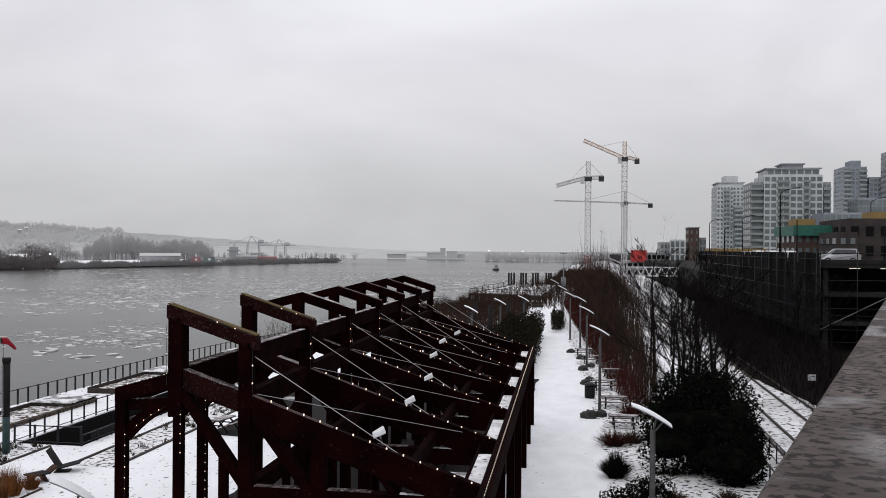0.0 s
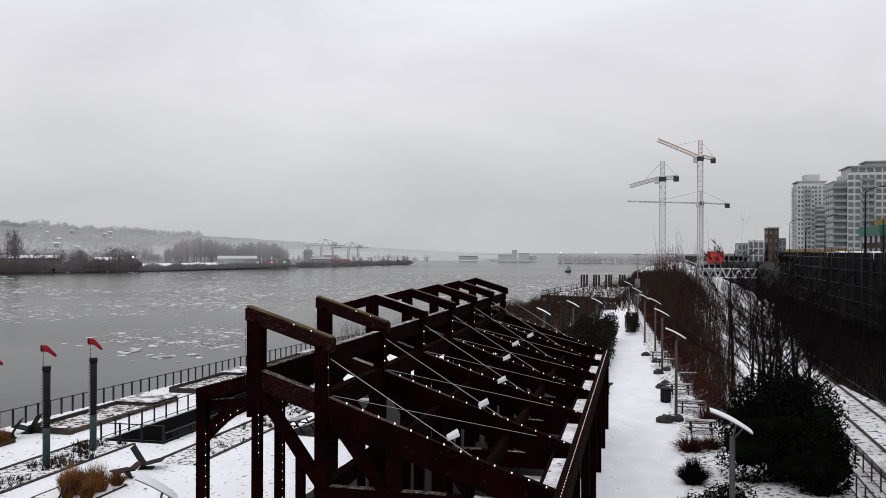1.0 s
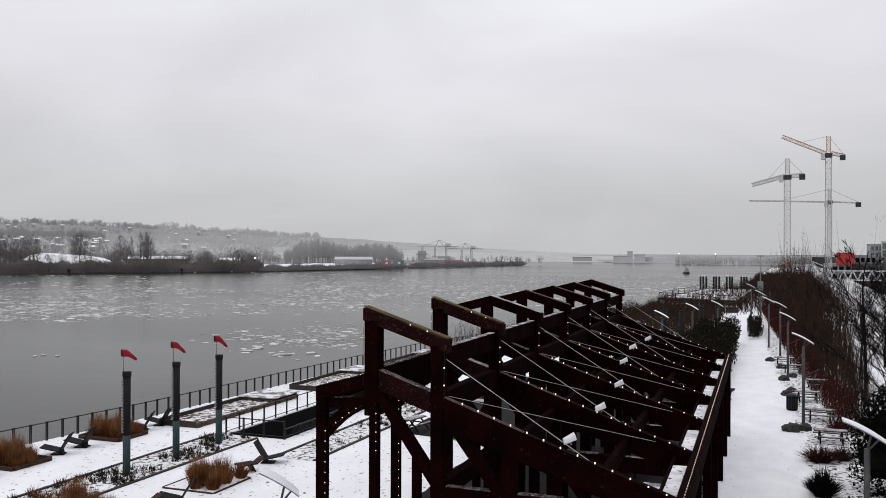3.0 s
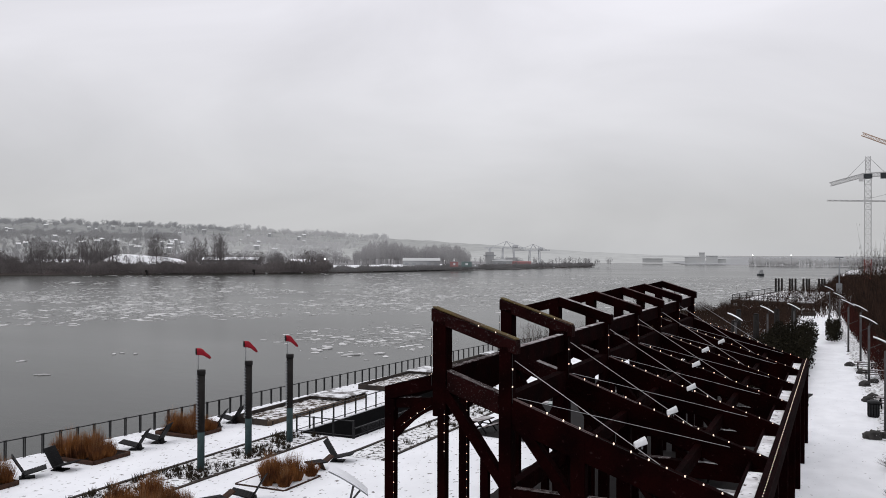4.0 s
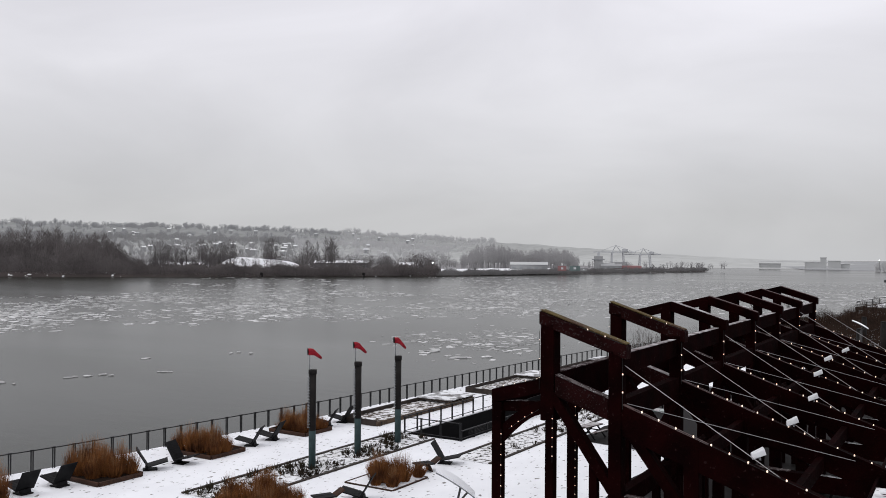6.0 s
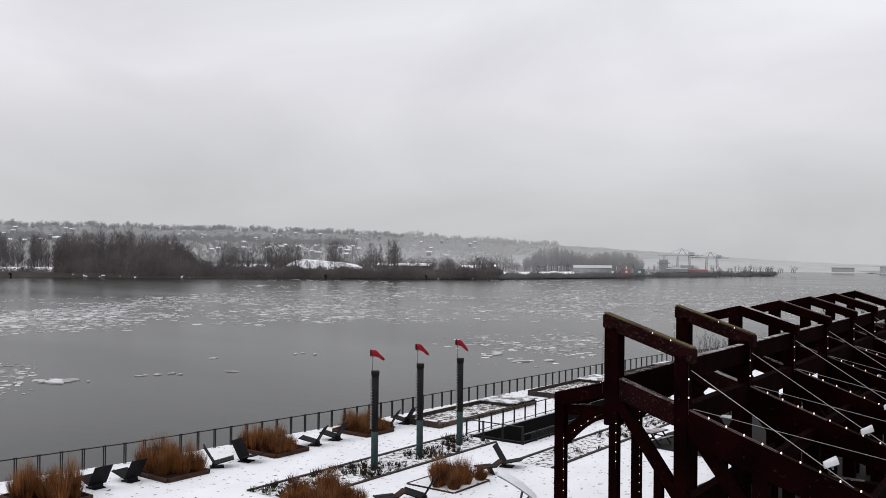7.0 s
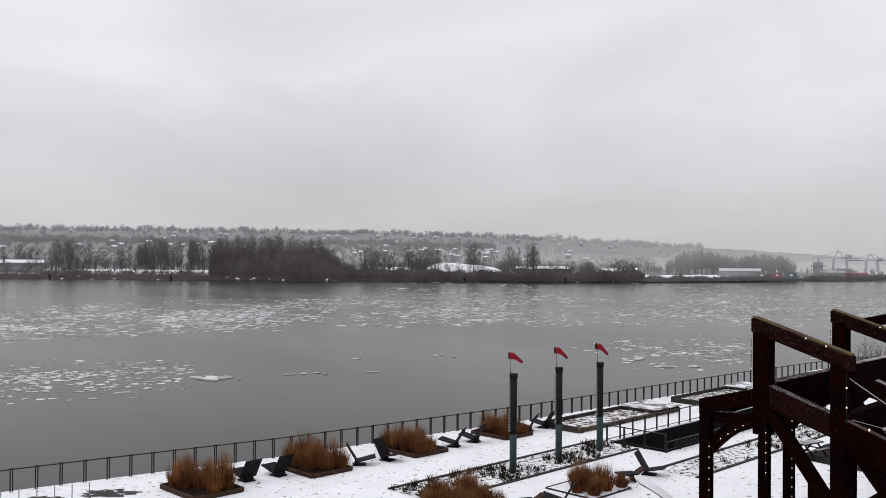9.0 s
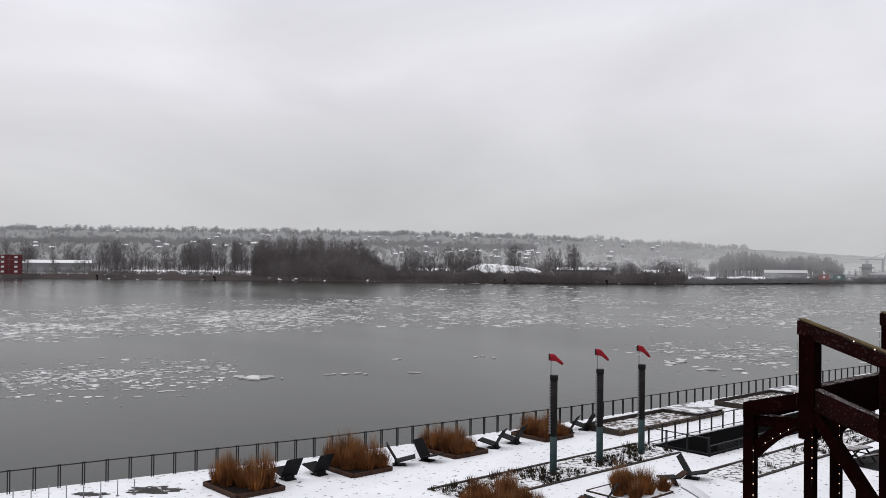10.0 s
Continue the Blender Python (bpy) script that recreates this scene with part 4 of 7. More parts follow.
def lounger():
    """Bent slatted lounge seat, facing +x, 0.8 m wide."""
    t = thing("lounger", (0, 0, 0), "charcoal bent lounge chair standing in snow", "lounge chair", group="loungers on the wharf")
    th = 0.05
    prof = {"backrest": [(-0.66, 1.16), (-0.08, 0.2)], "seat": [(-0.10, 0.2), (0.95, 0.46)], "base": [(-0.32, 0.02), (0.42, 0.02)]}
    for name, ((x0, z0), (x1, z1)) in prof.items():
        a, b = Vector((x0, 0, z0)), Vector((x1, 0, z1))
        n = 7 if name != "base" else 1
        pan = None
        if name == "base":
            bm = bmesh.new()
            beam(bm, a, b, 0.62, 0.06)
            part("base", rounded(bm, 0.01), SLATS, t)
            one_beam("foot", (-0.14, 0, 0.03), (-0.10, 0, 0.22), 0.5, 0.16, SLATS, t)
            continue
        bm = bmesh.new()
        beam(bm, a, b, 0.94, th * 0.5)
        pan = part(name, bm, SLATS, t)
        d = (b - a)
        up = Vector((-d.z, 0, d.x)).normalized()
        sb = bmesh.new()
        beam(sb, Vector((0, 0, 0)), d / (n + 0.6), 0.96, 0.03)
        me = part("slat", rounded(sb, 0.006), SLATS, pan)
        for k in range(n):
            ob = me if k == 0 else new("slat", me.data)
            ob.parent = pan
            ob.location = a + d * (k + 0.1) / n + up * 0.026
    return t


LOUNGERS = [(-39.3, 24.8, 180), (-39.1, 26.6, 184), (-38.2, 31.2, 52), (-38.0, 33.1, 14), (-37.9, 38.5, 208), (-38.0, 40.4, 200), (-38.0, 45.6, 206), (-38.0, 47.3, 196),
            (-26.0, 41.2, 20), (-25.4, 32.9, 205)]
first = lounger()
for k, (x, y, tn) in enumerate(LOUNGERS):
    m = pose(x, y, 0.01, 0, 0, tn)
    if k == 0:
        first.matrix_basis = m
    else:
        copy_thing(first, m)


def low_bench(x, y, turn):
    """Dark slatted slab on a bent timber foot."""
    t = thing("low_bench", (x, y, 0), "low dark bench slab on a brown timber foot in snow", "bench", group="low benches on the wharf", turn=turn)
    slab = part("seat", rounded(beam_mesh((-0.5, 0, 0.42), (0.5, 0, 0.42), 0.78, 0.05), 0.012), SLATS, t)
    one_box("slat", (-0.49, 0.49, -0.38, -0.02, 0.447, 0.462), SLATS, slab)
    one_box("slat", (-0.49, 0.49, 0.02, 0.38, 0.447, 0.462), SLATS, slab)
    one_beam("foot", (0.40, 0, 0.0), (0.2, 0, 0.40), 0.6, 0.07, PLANTER_TIMBER, t)
    one_beam("foot", (-0.35, 0, 0.0), (-0.3, 0, 0.40), 0.6, 0.07, SLATS, t)
    one_beam("armrest", (0.49, 0, 0.38), (0.95, 0, 0.66), 0.5, 0.07, PLANTER_TIMBER, t, "brown timber slope")


def beam_mesh(a, b, w, h):
    bm = bmesh.new()
    beam(bm, Vector(a), Vector(b), w, h)
    return bm


low_bench(-25.9, 39.0, 62)
low_bench(-26.2, 31.2, 62)


def grass_clump(bm, rng, x, y, z, h, n, spread, w=0.012):
    for _ in range(n):
        a, q = rng.uniform(0, 6.283), rng.random() ** 0.6
        hh = h * rng.uniform(0.55, 1.08)
        bx, by = x + math.cos(a) * q * spread * 0.35, y + math.sin(a) * q * spread * 0.35
        tx, ty = x + math.cos(a) * q * spread * 0.85 + rng.uniform(-0.08, 0.08), y + math.sin(a) * q * spread * 0.85
        blade(bm, (bx, by, z), (tx, ty, z + hh), w, rng)


def grass_planter(x0, x1, y0, y1, seed, h=1.15, edge=0.8, gaps=0.06, label="raised timber bed full of rust-brown dry grasses"):
    p = thing("grass_planter", (x0, y0, 0), label, "planter", group="planters of dry grass")
    w, d = x1 - x0, y1 - y0
    for nm, dims in (("timber_edge", (0, w, -0.08, 0.04, 0, 0.36)), ("timber_edge", (0, w, d - 0.04, d + 0.08, 0, 0.36)), ("timber_edge", (-0.08, 0.04, 0.045, d - 0.045, 0, 0.355)), ("timber_edge", (w - 0.04, w + 0.08, 0.045, d - 0.045, 0, 0.355))):
        one_box(nm, (*dims[:4], 0, dims[5] * edge), PLANTER_TIMBER, p, soft=0.012)
    one_box("soil", (0.045, w - 0.045, 0.045, d - 0.045, 0, 0.26 * edge), SOIL if edge > 0.5 else SNOW_DECK, p)
    rng = random.Random(seed)
    g1, g2 = bmesh.new(), bmesh.new()
    nx, ny = max(3, int(w / 0.75)), max(3, int(d / 0.75))
    for i in range(nx):
        for j in range(ny):
            if rng.random() < gaps:
                continue
            cx, cy = (i + 0.5) * w / nx + rng.uniform(-0.2, 0.2), (j + 0.5) * d / ny + rng.uniform(-0.2, 0.2)
            hh = h * rng.choice((0.62, 0.75, 0.85, 1.0, 1.15)) * rng.uniform(0.92, 1.06)
            grass_clump(g1, rng, cx, cy, 0.05, hh * 0.85, 330, 0.72, w=0.009)
            grass_clump(g1, rng, cx, cy, 0.05, hh * 1.05, 110, 0.52, w=0.008)
            grass_clump(g2, rng, cx, cy, hh * 0.6, hh * 0.68, 40, 0.42, w=0.005)
    part("grass", g1, GRASS, p, "rust-brown dry grass", kind="stuff")
    part("plume", g2, GRASS_PALE, p, "pale upright seed heads", kind="stuff")


for k in range(4):
    y0 = (20.9, 27.5, 34.6, 42.2)[k]
    grass_planter(-40.9 + 0.3 * k, -37.6 + 0.2 * k, y0, y0 + 2.6, 20 + k, h=(1.85, 1.55, 1.4, 1.25)[k], edge=0.62)
grass_planter(-27.9, -25.0, 34.9, 38.0, 31, h=1.35, edge=0.16, gaps=0.22)
grass_planter(-30.4, -27.0, 27.8, 31.2, 32, h=1.25, edge=0.16, gaps=0.2)


def timber_bed(x0, x1, y0, y1, lid):
    """Long low timber planter with a snow-covered lid at its far end."""
    t = thing("timber_planter", (x0, y0, 0), "weathered timber bed with snowy soil and a boarded lid", "planter", group="timber beds by the railing")
    w, d = x1 - x0, y1 - y0
    one_box("side", (0, 0.12, 0, d, 0, 0.45), TIMBER_DARK, t, soft=0.012)
    one_box("side", (w - 0.12, w, 0, d, 0, 0.30), TIMBER, t, soft=0.012)
    one_box("end", (0.12, w - 0.12, 0, 0.12, 0, 0.40), TIMBER_DARK, t, soft=0.012)
    one_box("end", (0.12, w - 0.12, d - 0.12, d, 0, 0.40), TIMBER_DARK, t, soft=0.012)
    one_box("soil", (0.12, w - 0.12, 0.12, d - 0.12, 0, 0.2), BED_SOIL, t)
    n = max(3, int(lid / 0.5))
    for k in range(n):
        s = d - lid + lid * k / n
        one_box("lid_board", (-0.08, w + 0.1, s, s + lid / n - 0.04, 0.455, 0.52), FROST_BOARD, t, "wet board under thin snow")
        one_box("lid_support", (-0.02, w + 0.04, s + 0.05, s + 0.14, 0.3, 0.454), TIMBER_DARK, t)
    for k in range(int(d / 1.6)):
        one_box("cleat", (w, w + 0.05, k * 1.6 + 0.4, k * 1.6 + 0.5, 0, 0.28), TIMBER_DARK, t)


timber_bed(-38.2, -35.2, 47.4, 60.2, 3.6)
timber_bed(-38.0, -35.0, 63.5, 76.0, 3.6)
timber_bed(-37.2, -34.4, 79.0, 91.0, 3.4)


def flower_bed(name, pts, label, seed, plants):
    """A flat bed with dark kerbs; pts: x left, x right, y start, y end."""
    x0, x1, y0, y1 = pts
    strip(name, lambda y: x0, lambda y: x1, y0, y1, 0.8, 0.014, SNOW_DIRTY, label, "flower bed", wobble=0.12, seed=seed)
    for x in (x0 - 0.1, x1 + 0.1):
        bm = bmesh.new()
        box(bm, x - 0.09, x + 0.09, y0, y1, 0, 0.07)
        tagged(part("kerb", bm, TIMBER_DARK), "dark timber edging of a flower bed", "kerb", kind="structure")
    rng = random.Random(seed)
    bm = bmesh.new()
    for _ in range(plants):
        x, y = rng.uniform(x0, x1), rng.uniform(y0, y1)
        if noise.noise((x * 0.5, y * 0.35, 3)) < -0.05:
            continue
        grass_clump(bm, rng, x, y, 0.01, rng.uniform(0.12, 0.42), 11, 0.3, w=0.02)
    ob = part("bed_plants", bm, LOW_PLANT)
    tagged(ob, "low withered plants poking through snow", "plants", kind="stuff")


flower_bed("flower_bed", (-33.0, -30.0, 29.0, 46.2), "narrow bed of withered plants in patchy snow", 41, 520)
flower_bed("flower_bed", (-26.2, -23.9, 42.4, 72.0), "narrow bed of withered plants in patchy snow", 42, 160)


def windsock_pole(x, y, bend):
    w = thing("windsock_pole", (x, y, 0), "tarred marker pile with teal sleeve and red windsock", "marker pole", group="windsock poles on the wharf")
    one_tube("sleeve", [(0, 0, 0), (0, 0, 2.05)], 0.19, TEAL, w, "faded teal sleeve", n=14)
    one_tube("upper_shaft", [(0, 0, 2.05), (0.0, 0, 5.06)], [0.185, 0.195], PILE, w, n=14)
    one_tube("cap", [(0, 0, 5.06), (0, 0, 5.30)], [0.225, 0.225], PILE, w, n=14)
    bm = bmesh.new()
    for k in range(17):
        z = 2.2 + k * 0.165
        box(bm, -0.16, -0.02, -0.225, -0.15, z, z + 0.055)
        box(bm, -0.16, -0.09, -0.225, -0.15, z + 0.085, z + 0.115)
    part("tide_scale", bm, GALV, w, "pale tide gauge marks", kind="stuff")
    one_tube("mast", [(-0.17, -0.05, 4.9), (-0.17, -0.05, 6.22)], 0.022, GALV, w, n=6)
    bm = bmesh.new()
    dx, dy = 0.67, 0.74
    pts, rad = [], []
    for k in range(9):
        s = k / 8
        q = 0.80 * s - 0.06 * s * s
        drop = -0.05 * s - (0.16 + bend) * max(0.0, s - 0.22) ** 1.3
        pts.append((-0.17 + (q - 0.1) * dx, -0.05 + (q - 0.1) * dy, 6.26 + drop))
        rad.append((0.185, 0.19, 0.185, 0.165, 0.125, 0.105, 0.10, 0.085, 0.055)[k])
    tube(bm, pts, rad, 10)
    part("windsock", bm, SOCK, w, "red cloth windsock")
    one_tube("hoop", [(-0.17 - 0.12 * dx, -0.05 - 0.12 * dy, 6.26), (-0.17 - 0.085 * dx, -0.05 - 0.085 * dy, 6.26)], 0.19, BLACK, w, n=12)


windsock_pole(-31.22, 36.2, 0.30)
windsock_pole(-31.37, 40.35, 0.42)
windsock_pole(-31.23, 44.15, 0.50)


LAMP_GREY = mat("dull_grey_lamp_steel", (0.085, 0.082, 0.082), (0.055, 0.053, 0.054), rough=0.6, metal=0.3, scale=4, fine=0.15)


def park_lamp(x, y, top, label, reach=1.0, turn=0):
    l = thing("park_lamp", (x, y, 0), label, "lamp post", group="promenade lamps", turn=turn)
    one_tube("pole", [(0, 0, 0), (0, 0, top)], [0.11, 0.095], LAMP_GREY, l, n=12)
    one_tube("base_plate", [(0, 0, 0), (0, 0, 0.05)], 0.2, LAMP_GREY, l, n=12)
    prof = []
    for k in range(9):
        s = k / 8
        prof.append(((-0.74 + 1.38 * s) * reach, 0.84 - 0.42 * s - 0.28 * s * s))
    for nm, off, th, w2, material, lab in (("canopy", 0.0, 0.04, 0.36, GALV, ""), ("snow_layer", 0.042, 0.05, 0.36, SNOW, "snow lying on the lamp canopy")):
        bm = bmesh.new()
        rows = []
        for i, (px, pz) in enumerate(prof):
            w3 = w2 * (0.55 + 0.45 * math.sin(math.pi * (i + 1.2) / 10.5))
            rows.append([bm.verts.new((px, sy * w3, top + pz + off + dz)) for sy in (-1, 1) for dz in (0, th)])
        for r0, r1 in zip(rows, rows[1:]):
            for i0, i1 in ((0, 1), (1, 3), (3, 2), (2, 0)):
                bm.faces.new((r0[i0], r0[i1], r1[i1], r1[i0]))
        bm.faces.new((rows[0][0], rows[0][2], rows[0][3], rows[0][1]))
        bm.faces.new((rows[-1][1], rows[-1][3], rows[-1][2], rows[-1][0]))
        bmesh.ops.recalc_face_normals(bm, faces=bm.faces)
        part(nm, bm, material, l, lab)
    one_beam("bracket", (0, 0, top - 0.1), (0.12, 0, top + 0.45), 0.06, 0.06, LAMP_GREY, l)
    one_beam("bracket", (0, 0, top - 0.1), (0.34, 0, top + 0.30), 0.05, 0.05, LAMP_GREY, l)
    one_beam("arm", (0.05, 0, top - 1.95), (1.0, 0, top - 1.5), 0.045, 0.04, LAMP_GREY, l)


for x, y in ((2.68, 31.44), (1.5, 63.8), (0.68, 85.2), (0.02, 104.0), (-1.27, 113.2), (-2.6, 132.0), (-4.6, 158.0)):
    park_lamp(x, y, 5.2, "grey lamp post with curved snow-covered canopy beside the promenade")
for x, y, tn, tp in ((-11.0, 89.7, 0, 4.75), (-9.3, 103.5, 0, 4.75), (-7.0, 110.5, 0, 4.75), (-13.0, 21.25, 32, 4.55)):
    park_lamp(x, y, tp, "grey lamp post with curved snow-covered canopy on the wharf", turn=tn, reach=0.8 if tn else 1.0)


def picnic_table():
    t = thing("picnic_table", (0, 0, 0), "dark picnic table dusted with snow", "table", group="picnic tables by the promenade")
    for k in range(3):
        one_box("top_plank", (-0.95, 0.95, -0.38 + 0.26 * k, -0.14 + 0.26 * k, 0.71, 0.76), TIMBER_DARK, t, soft=0.008)
    one_box("snow_layer", (-0.9, 0.92, -0.34, 0.36, 0.762, 0.785), SNOW_CAP, t, "thin crust of snow")
    for s in (-1, 1):
        one_box("bench_plank", (-0.95, 0.95, s * 0.72 - 0.14, s * 0.72 + 0.14, 0.42, 0.46), TIMBER_DARK, t, soft=0.008)
        one_box("bench_snow", (-0.9, 0.85, s * 0.72 - 0.11, s * 0.72 + 0.11, 0.462, 0.478), SNOW_CAP, t, "thin crust of snow")
        one_beam("leg", (s * 0.62, -0.75, 0), (s * 0.62, -0.1, 0.70), 0.09, 0.07, BLACK, t)
        one_beam("leg", (s * 0.62, 0.75, 0), (s * 0.62, 0.1, 0.70), 0.09, 0.07, BLACK, t)
        one_box("crossbar", (s * 0.62 - 0.04, s * 0.62 + 0.04, -0.85, 0.85, 0.36, 0.42), BLACK, t)
    return t


first = picnic_table()
for k, (x, y, tn) in enumerate(((2.9, 58.0, 2), (2.6, 65.4, -3), (2.0, 73.4, 4), (1.1, 90.2, 0), (0.4, 96.2, 3), (-8.2, 37.0, 15), (-7.2, 46.0, -20), (-22.0, 52.2, 80), (3.0, 80.5, 10))):
    m = pose(x, y, 0.03, 0, 0, tn)
    if k == 0:
        first.matrix_basis = m
    else:
        copy_thing(first, m)

TABLES = [(-20.4, 60.2, 12), (-14.8, 67.0, 8), (-14.6, 75.3, 5), (-16.6, 67.4, -6), (-15.0, 57.7, 10), (-22.0, 64.6, 0)]


def plaza_table(x, y, tn):
    t = thing("plaza_table", (x, y, 0), "low table with a frosted grey-green top", "table", group="plaza tables", turn=tn)
    one_box("top", (-0.85, 0.85, -0.55, 0.55, 0.70, 0.76), GLASS_GREEN, t, soft=0.01)
    one_box("frost", (-0.8, 0.2, -0.5, 0.5, 0.762, 0.772), SNOW_CAP, t, "thin frost on the top")
    for sx in (-0.7, 0.7):
        for sy in (-0.42, 0.42):
            one_box("leg", (sx - 0.04, sx + 0.04, sy - 0.04, sy + 0.04, 0, 0.7), BLACK, t)


for x, y, tn in TABLES:
    plaza_table(x, y, tn)

bin_t = thing("litter_bin", (0.85, 69.0, 0), "dark slatted litter bin with domed lid", "bin")
one_tube("body", [(0, 0, 0.03), (0, 0, 1.0)], [0.36, 0.40], BLACK, bin_t, n=16)
one_tube("lid", [(0, 0, 1.0), (0, 0, 1.12), (0, 0, 1.2)], [0.44, 0.40, 0.2], RAIL, bin_t, n=16)
sb = bmesh.new()
box(sb, 0.375, 0.40, -0.045, 0.045, 0.1, 0.92)
slat = part("slat", sb, RAIL, bin_t)
for k in range(14):
    ob = slat if k == 0 else new("slat", slat.data)
    ob.parent = bin_t
    ob.matrix_basis = pose(0, 0, 0, 0, 0, 360 / 14 * k)


def boulder(x, y, r, seed):
    rng = random.Random(seed)
    bm = bmesh.new()
    bmesh.ops.create_icosphere(bm, subdivisions=3, radius=r)
    for v in bm.verts:
        p = v.co
        k = 1 + 0.35 * noise.noise(p * 1.7 / r + Vector((seed * 3.1, 0, 0))) + 0.15 * noise.noise(p * 4 / r)
        v.co = Vector((p.x * k * 1.25, p.y * k, max(-0.3 * r, p.z * k * 0.9)))
    ob = part("boulder", bm, ROCK)
    ob.location = (x, y, r * 0.28)
    tagged(ob, "grey rock with snow on top beside the promenade", "rock", group="boulders by the promenade")


for k, (x, y, r) in enumerate(((0.75, 60.9, 0.62), (1.5, 61.5, 0.5), (0.35, 84.7, 0.55), (0.2, 93.4, 0.6), (0.55, 75.9, 0.5), (0.9, 78.0, 0.45), (-1.0, 99.0, 0.5), (1.1, 87.0, 0.45))):
    boulder(x, y, r * 0.75, k)


# ---- plants along the promenade ----
def leaf_cloud(bm, rng, cx, cy, cz, rx, ry, rz, n, size, lumps=6, spread=0.55, lump=(0.4, 0.62)):
    centres = [(cx + rng.uniform(-spread, spread) * rx, cy + rng.uniform(-spread, spread) * ry, cz + rng.uniform(-0.5, 0.5) * rz, rng.uniform(*lump)) for _ in range(lumps)]
    for _ in range(n):
        x, y, z, k = rng.choice(centres)
        a, u = rng.uniform(0, 6.283), rng.uniform(-1, 1)
        q = (1 - u * u) ** 0.5
        r = k * rng.uniform(0.75, 1.05)
        p = Vector((x + rx * r * q * math.cos(a), y + ry * r * q * math.sin(a), max(0.05, z + rz * r * u)))
        d1 = Vector((rng.uniform(-1, 1), rng.uniform(-1, 1), rng.uniform(-0.6, 1))).normalized() * size * rng.uniform(0.6, 1.4)
        d2 = d1.cross(Vector((rng.uniform(-1, 1), rng.uniform(-1, 1), rng.uniform(-1, 1)))).normalized() * size * 0.4
        bm.faces.new([bm.verts.new(v) for v in (p - d2, p + d1 * 0.5 - d2 * 0.6, p + d1, p + d2)])


def shrub(name, x, y, rx, ry, h, n, size, material, label, seed, lumps=7):
    s = thing(name, (x, y, 0), label, "shrub")
    rng = random.Random(seed)
    bm = bmesh.new()
    leaf_cloud(bm, rng, 0, 0, h * 0.5, rx, ry, h * 0.62, n, size, lumps)
    part("foliage", bm, material, s, kind="stuff")
    if h > 2:
        bm = bmesh.new()
        bmesh.ops.create_icosphere(bm, subdivisions=4, radius=1.0)
        for v in bm.verts:
            k = 0.78 + 0.5 * noise.noise(v.co * 1.6 + Vector((seed, 0, 0))) + 0.16 * noise.noise(v.co * 5)
            v.co = Vector((v.co.x * rx * k, v.co.y * ry * k, h * 0.47 + v.co.z * h * 0.46 * k))
        part("inner_growth", bm, material, s, "dense dark inner branches")
    bm = bmesh.new()
    for _ in range(7):
        a = rng.uniform(0, 6.28)
        tube(bm, [(0.1 * math.cos(a), 0.1 * math.sin(a), 0), (rx * 0.35 * math.cos(a), ry * 0.35 * math.sin(a), h * 0.55)], [0.05, 0.02], 5)
    part("stem_bundle", bm, BARK, s, kind="stuff")


shrub("evergreen_bush", 6.2, 46.8, 2.9, 2.5, 4.9, 26000, 0.15, CONIFER, "large dense dark evergreen bush in a snowy bed", 51, lumps=26)
shrub("evergreen_bush", 7.7, 45.0, 1.5, 1.4, 3.0, 7000, 0.14, CONIFER, "dark evergreen bush in a snowy bed", 52, lumps=12)
shrub("leafy_shrub", 3.0, 41.2, 1.4, 1.0, 1.2, 1500, 0.12, CONIFER, "low dark leafy shrub with snow on its leaves", 53)
shrub("leafy_shrub", 2.0, 39.4, 1.0, 0.8, 0.9, 700, 0.12, CONIFER, "low dark leafy shrub with snow on its leaves", 54)


def spiky(x, y, h, n, spread, material, label, seed, name="spiky_shrub"):
    s = thing(name, (x, y, 0), label, "shrub")
    rng = random.Random(seed)
    bm = bmesh.new()
    for _ in range(n):
        a = rng.uniform(0, 6.283)
        u = rng.random() ** 0.5
        base = (rng.uniform(-0.3, 0.3) * spread, rng.uniform(-0.3, 0.3) * spread, 0)
        blade(bm, base, (math.cos(a) * u * spread, math.sin(a) * u * spread, h * (1.1 - 0.7 * u) * rng.uniform(0.7, 1.1)), 0.022, rng)
    part("stem_tuft", bm, material, s, kind="stuff")


spiky(1.95, 45.2, 1.5, 900, 1.1, CONIFER, "dark spiky evergreen shrub", 61)
spiky(2.1, 52.6, 1.1, 420, 1.5, TWIG_RED, "red-brown twiggy shrub in snow", 62, "twiggy_shrub")
spiky(3.3, 53.5, 1.0, 300, 1.2, TWIG, "brown twiggy shrub in snow", 63, "twiggy_shrub")
spiky(3.6, 62.0, 1.2, 320, 1.3, TWIG_RED, "red-brown twiggy shrub in snow", 64, "twiggy_shrub")
spiky(4.4, 41.0, 0.8, 260, 0.9, LOW_PLANT, "withered grass tuft in snow", 65, "grass_tuft")
spiky(6.9, 41.6, 0.8, 260, 0.9, LOW_PLANT, "withered grass tuft in snow", 66, "grass_tuft")


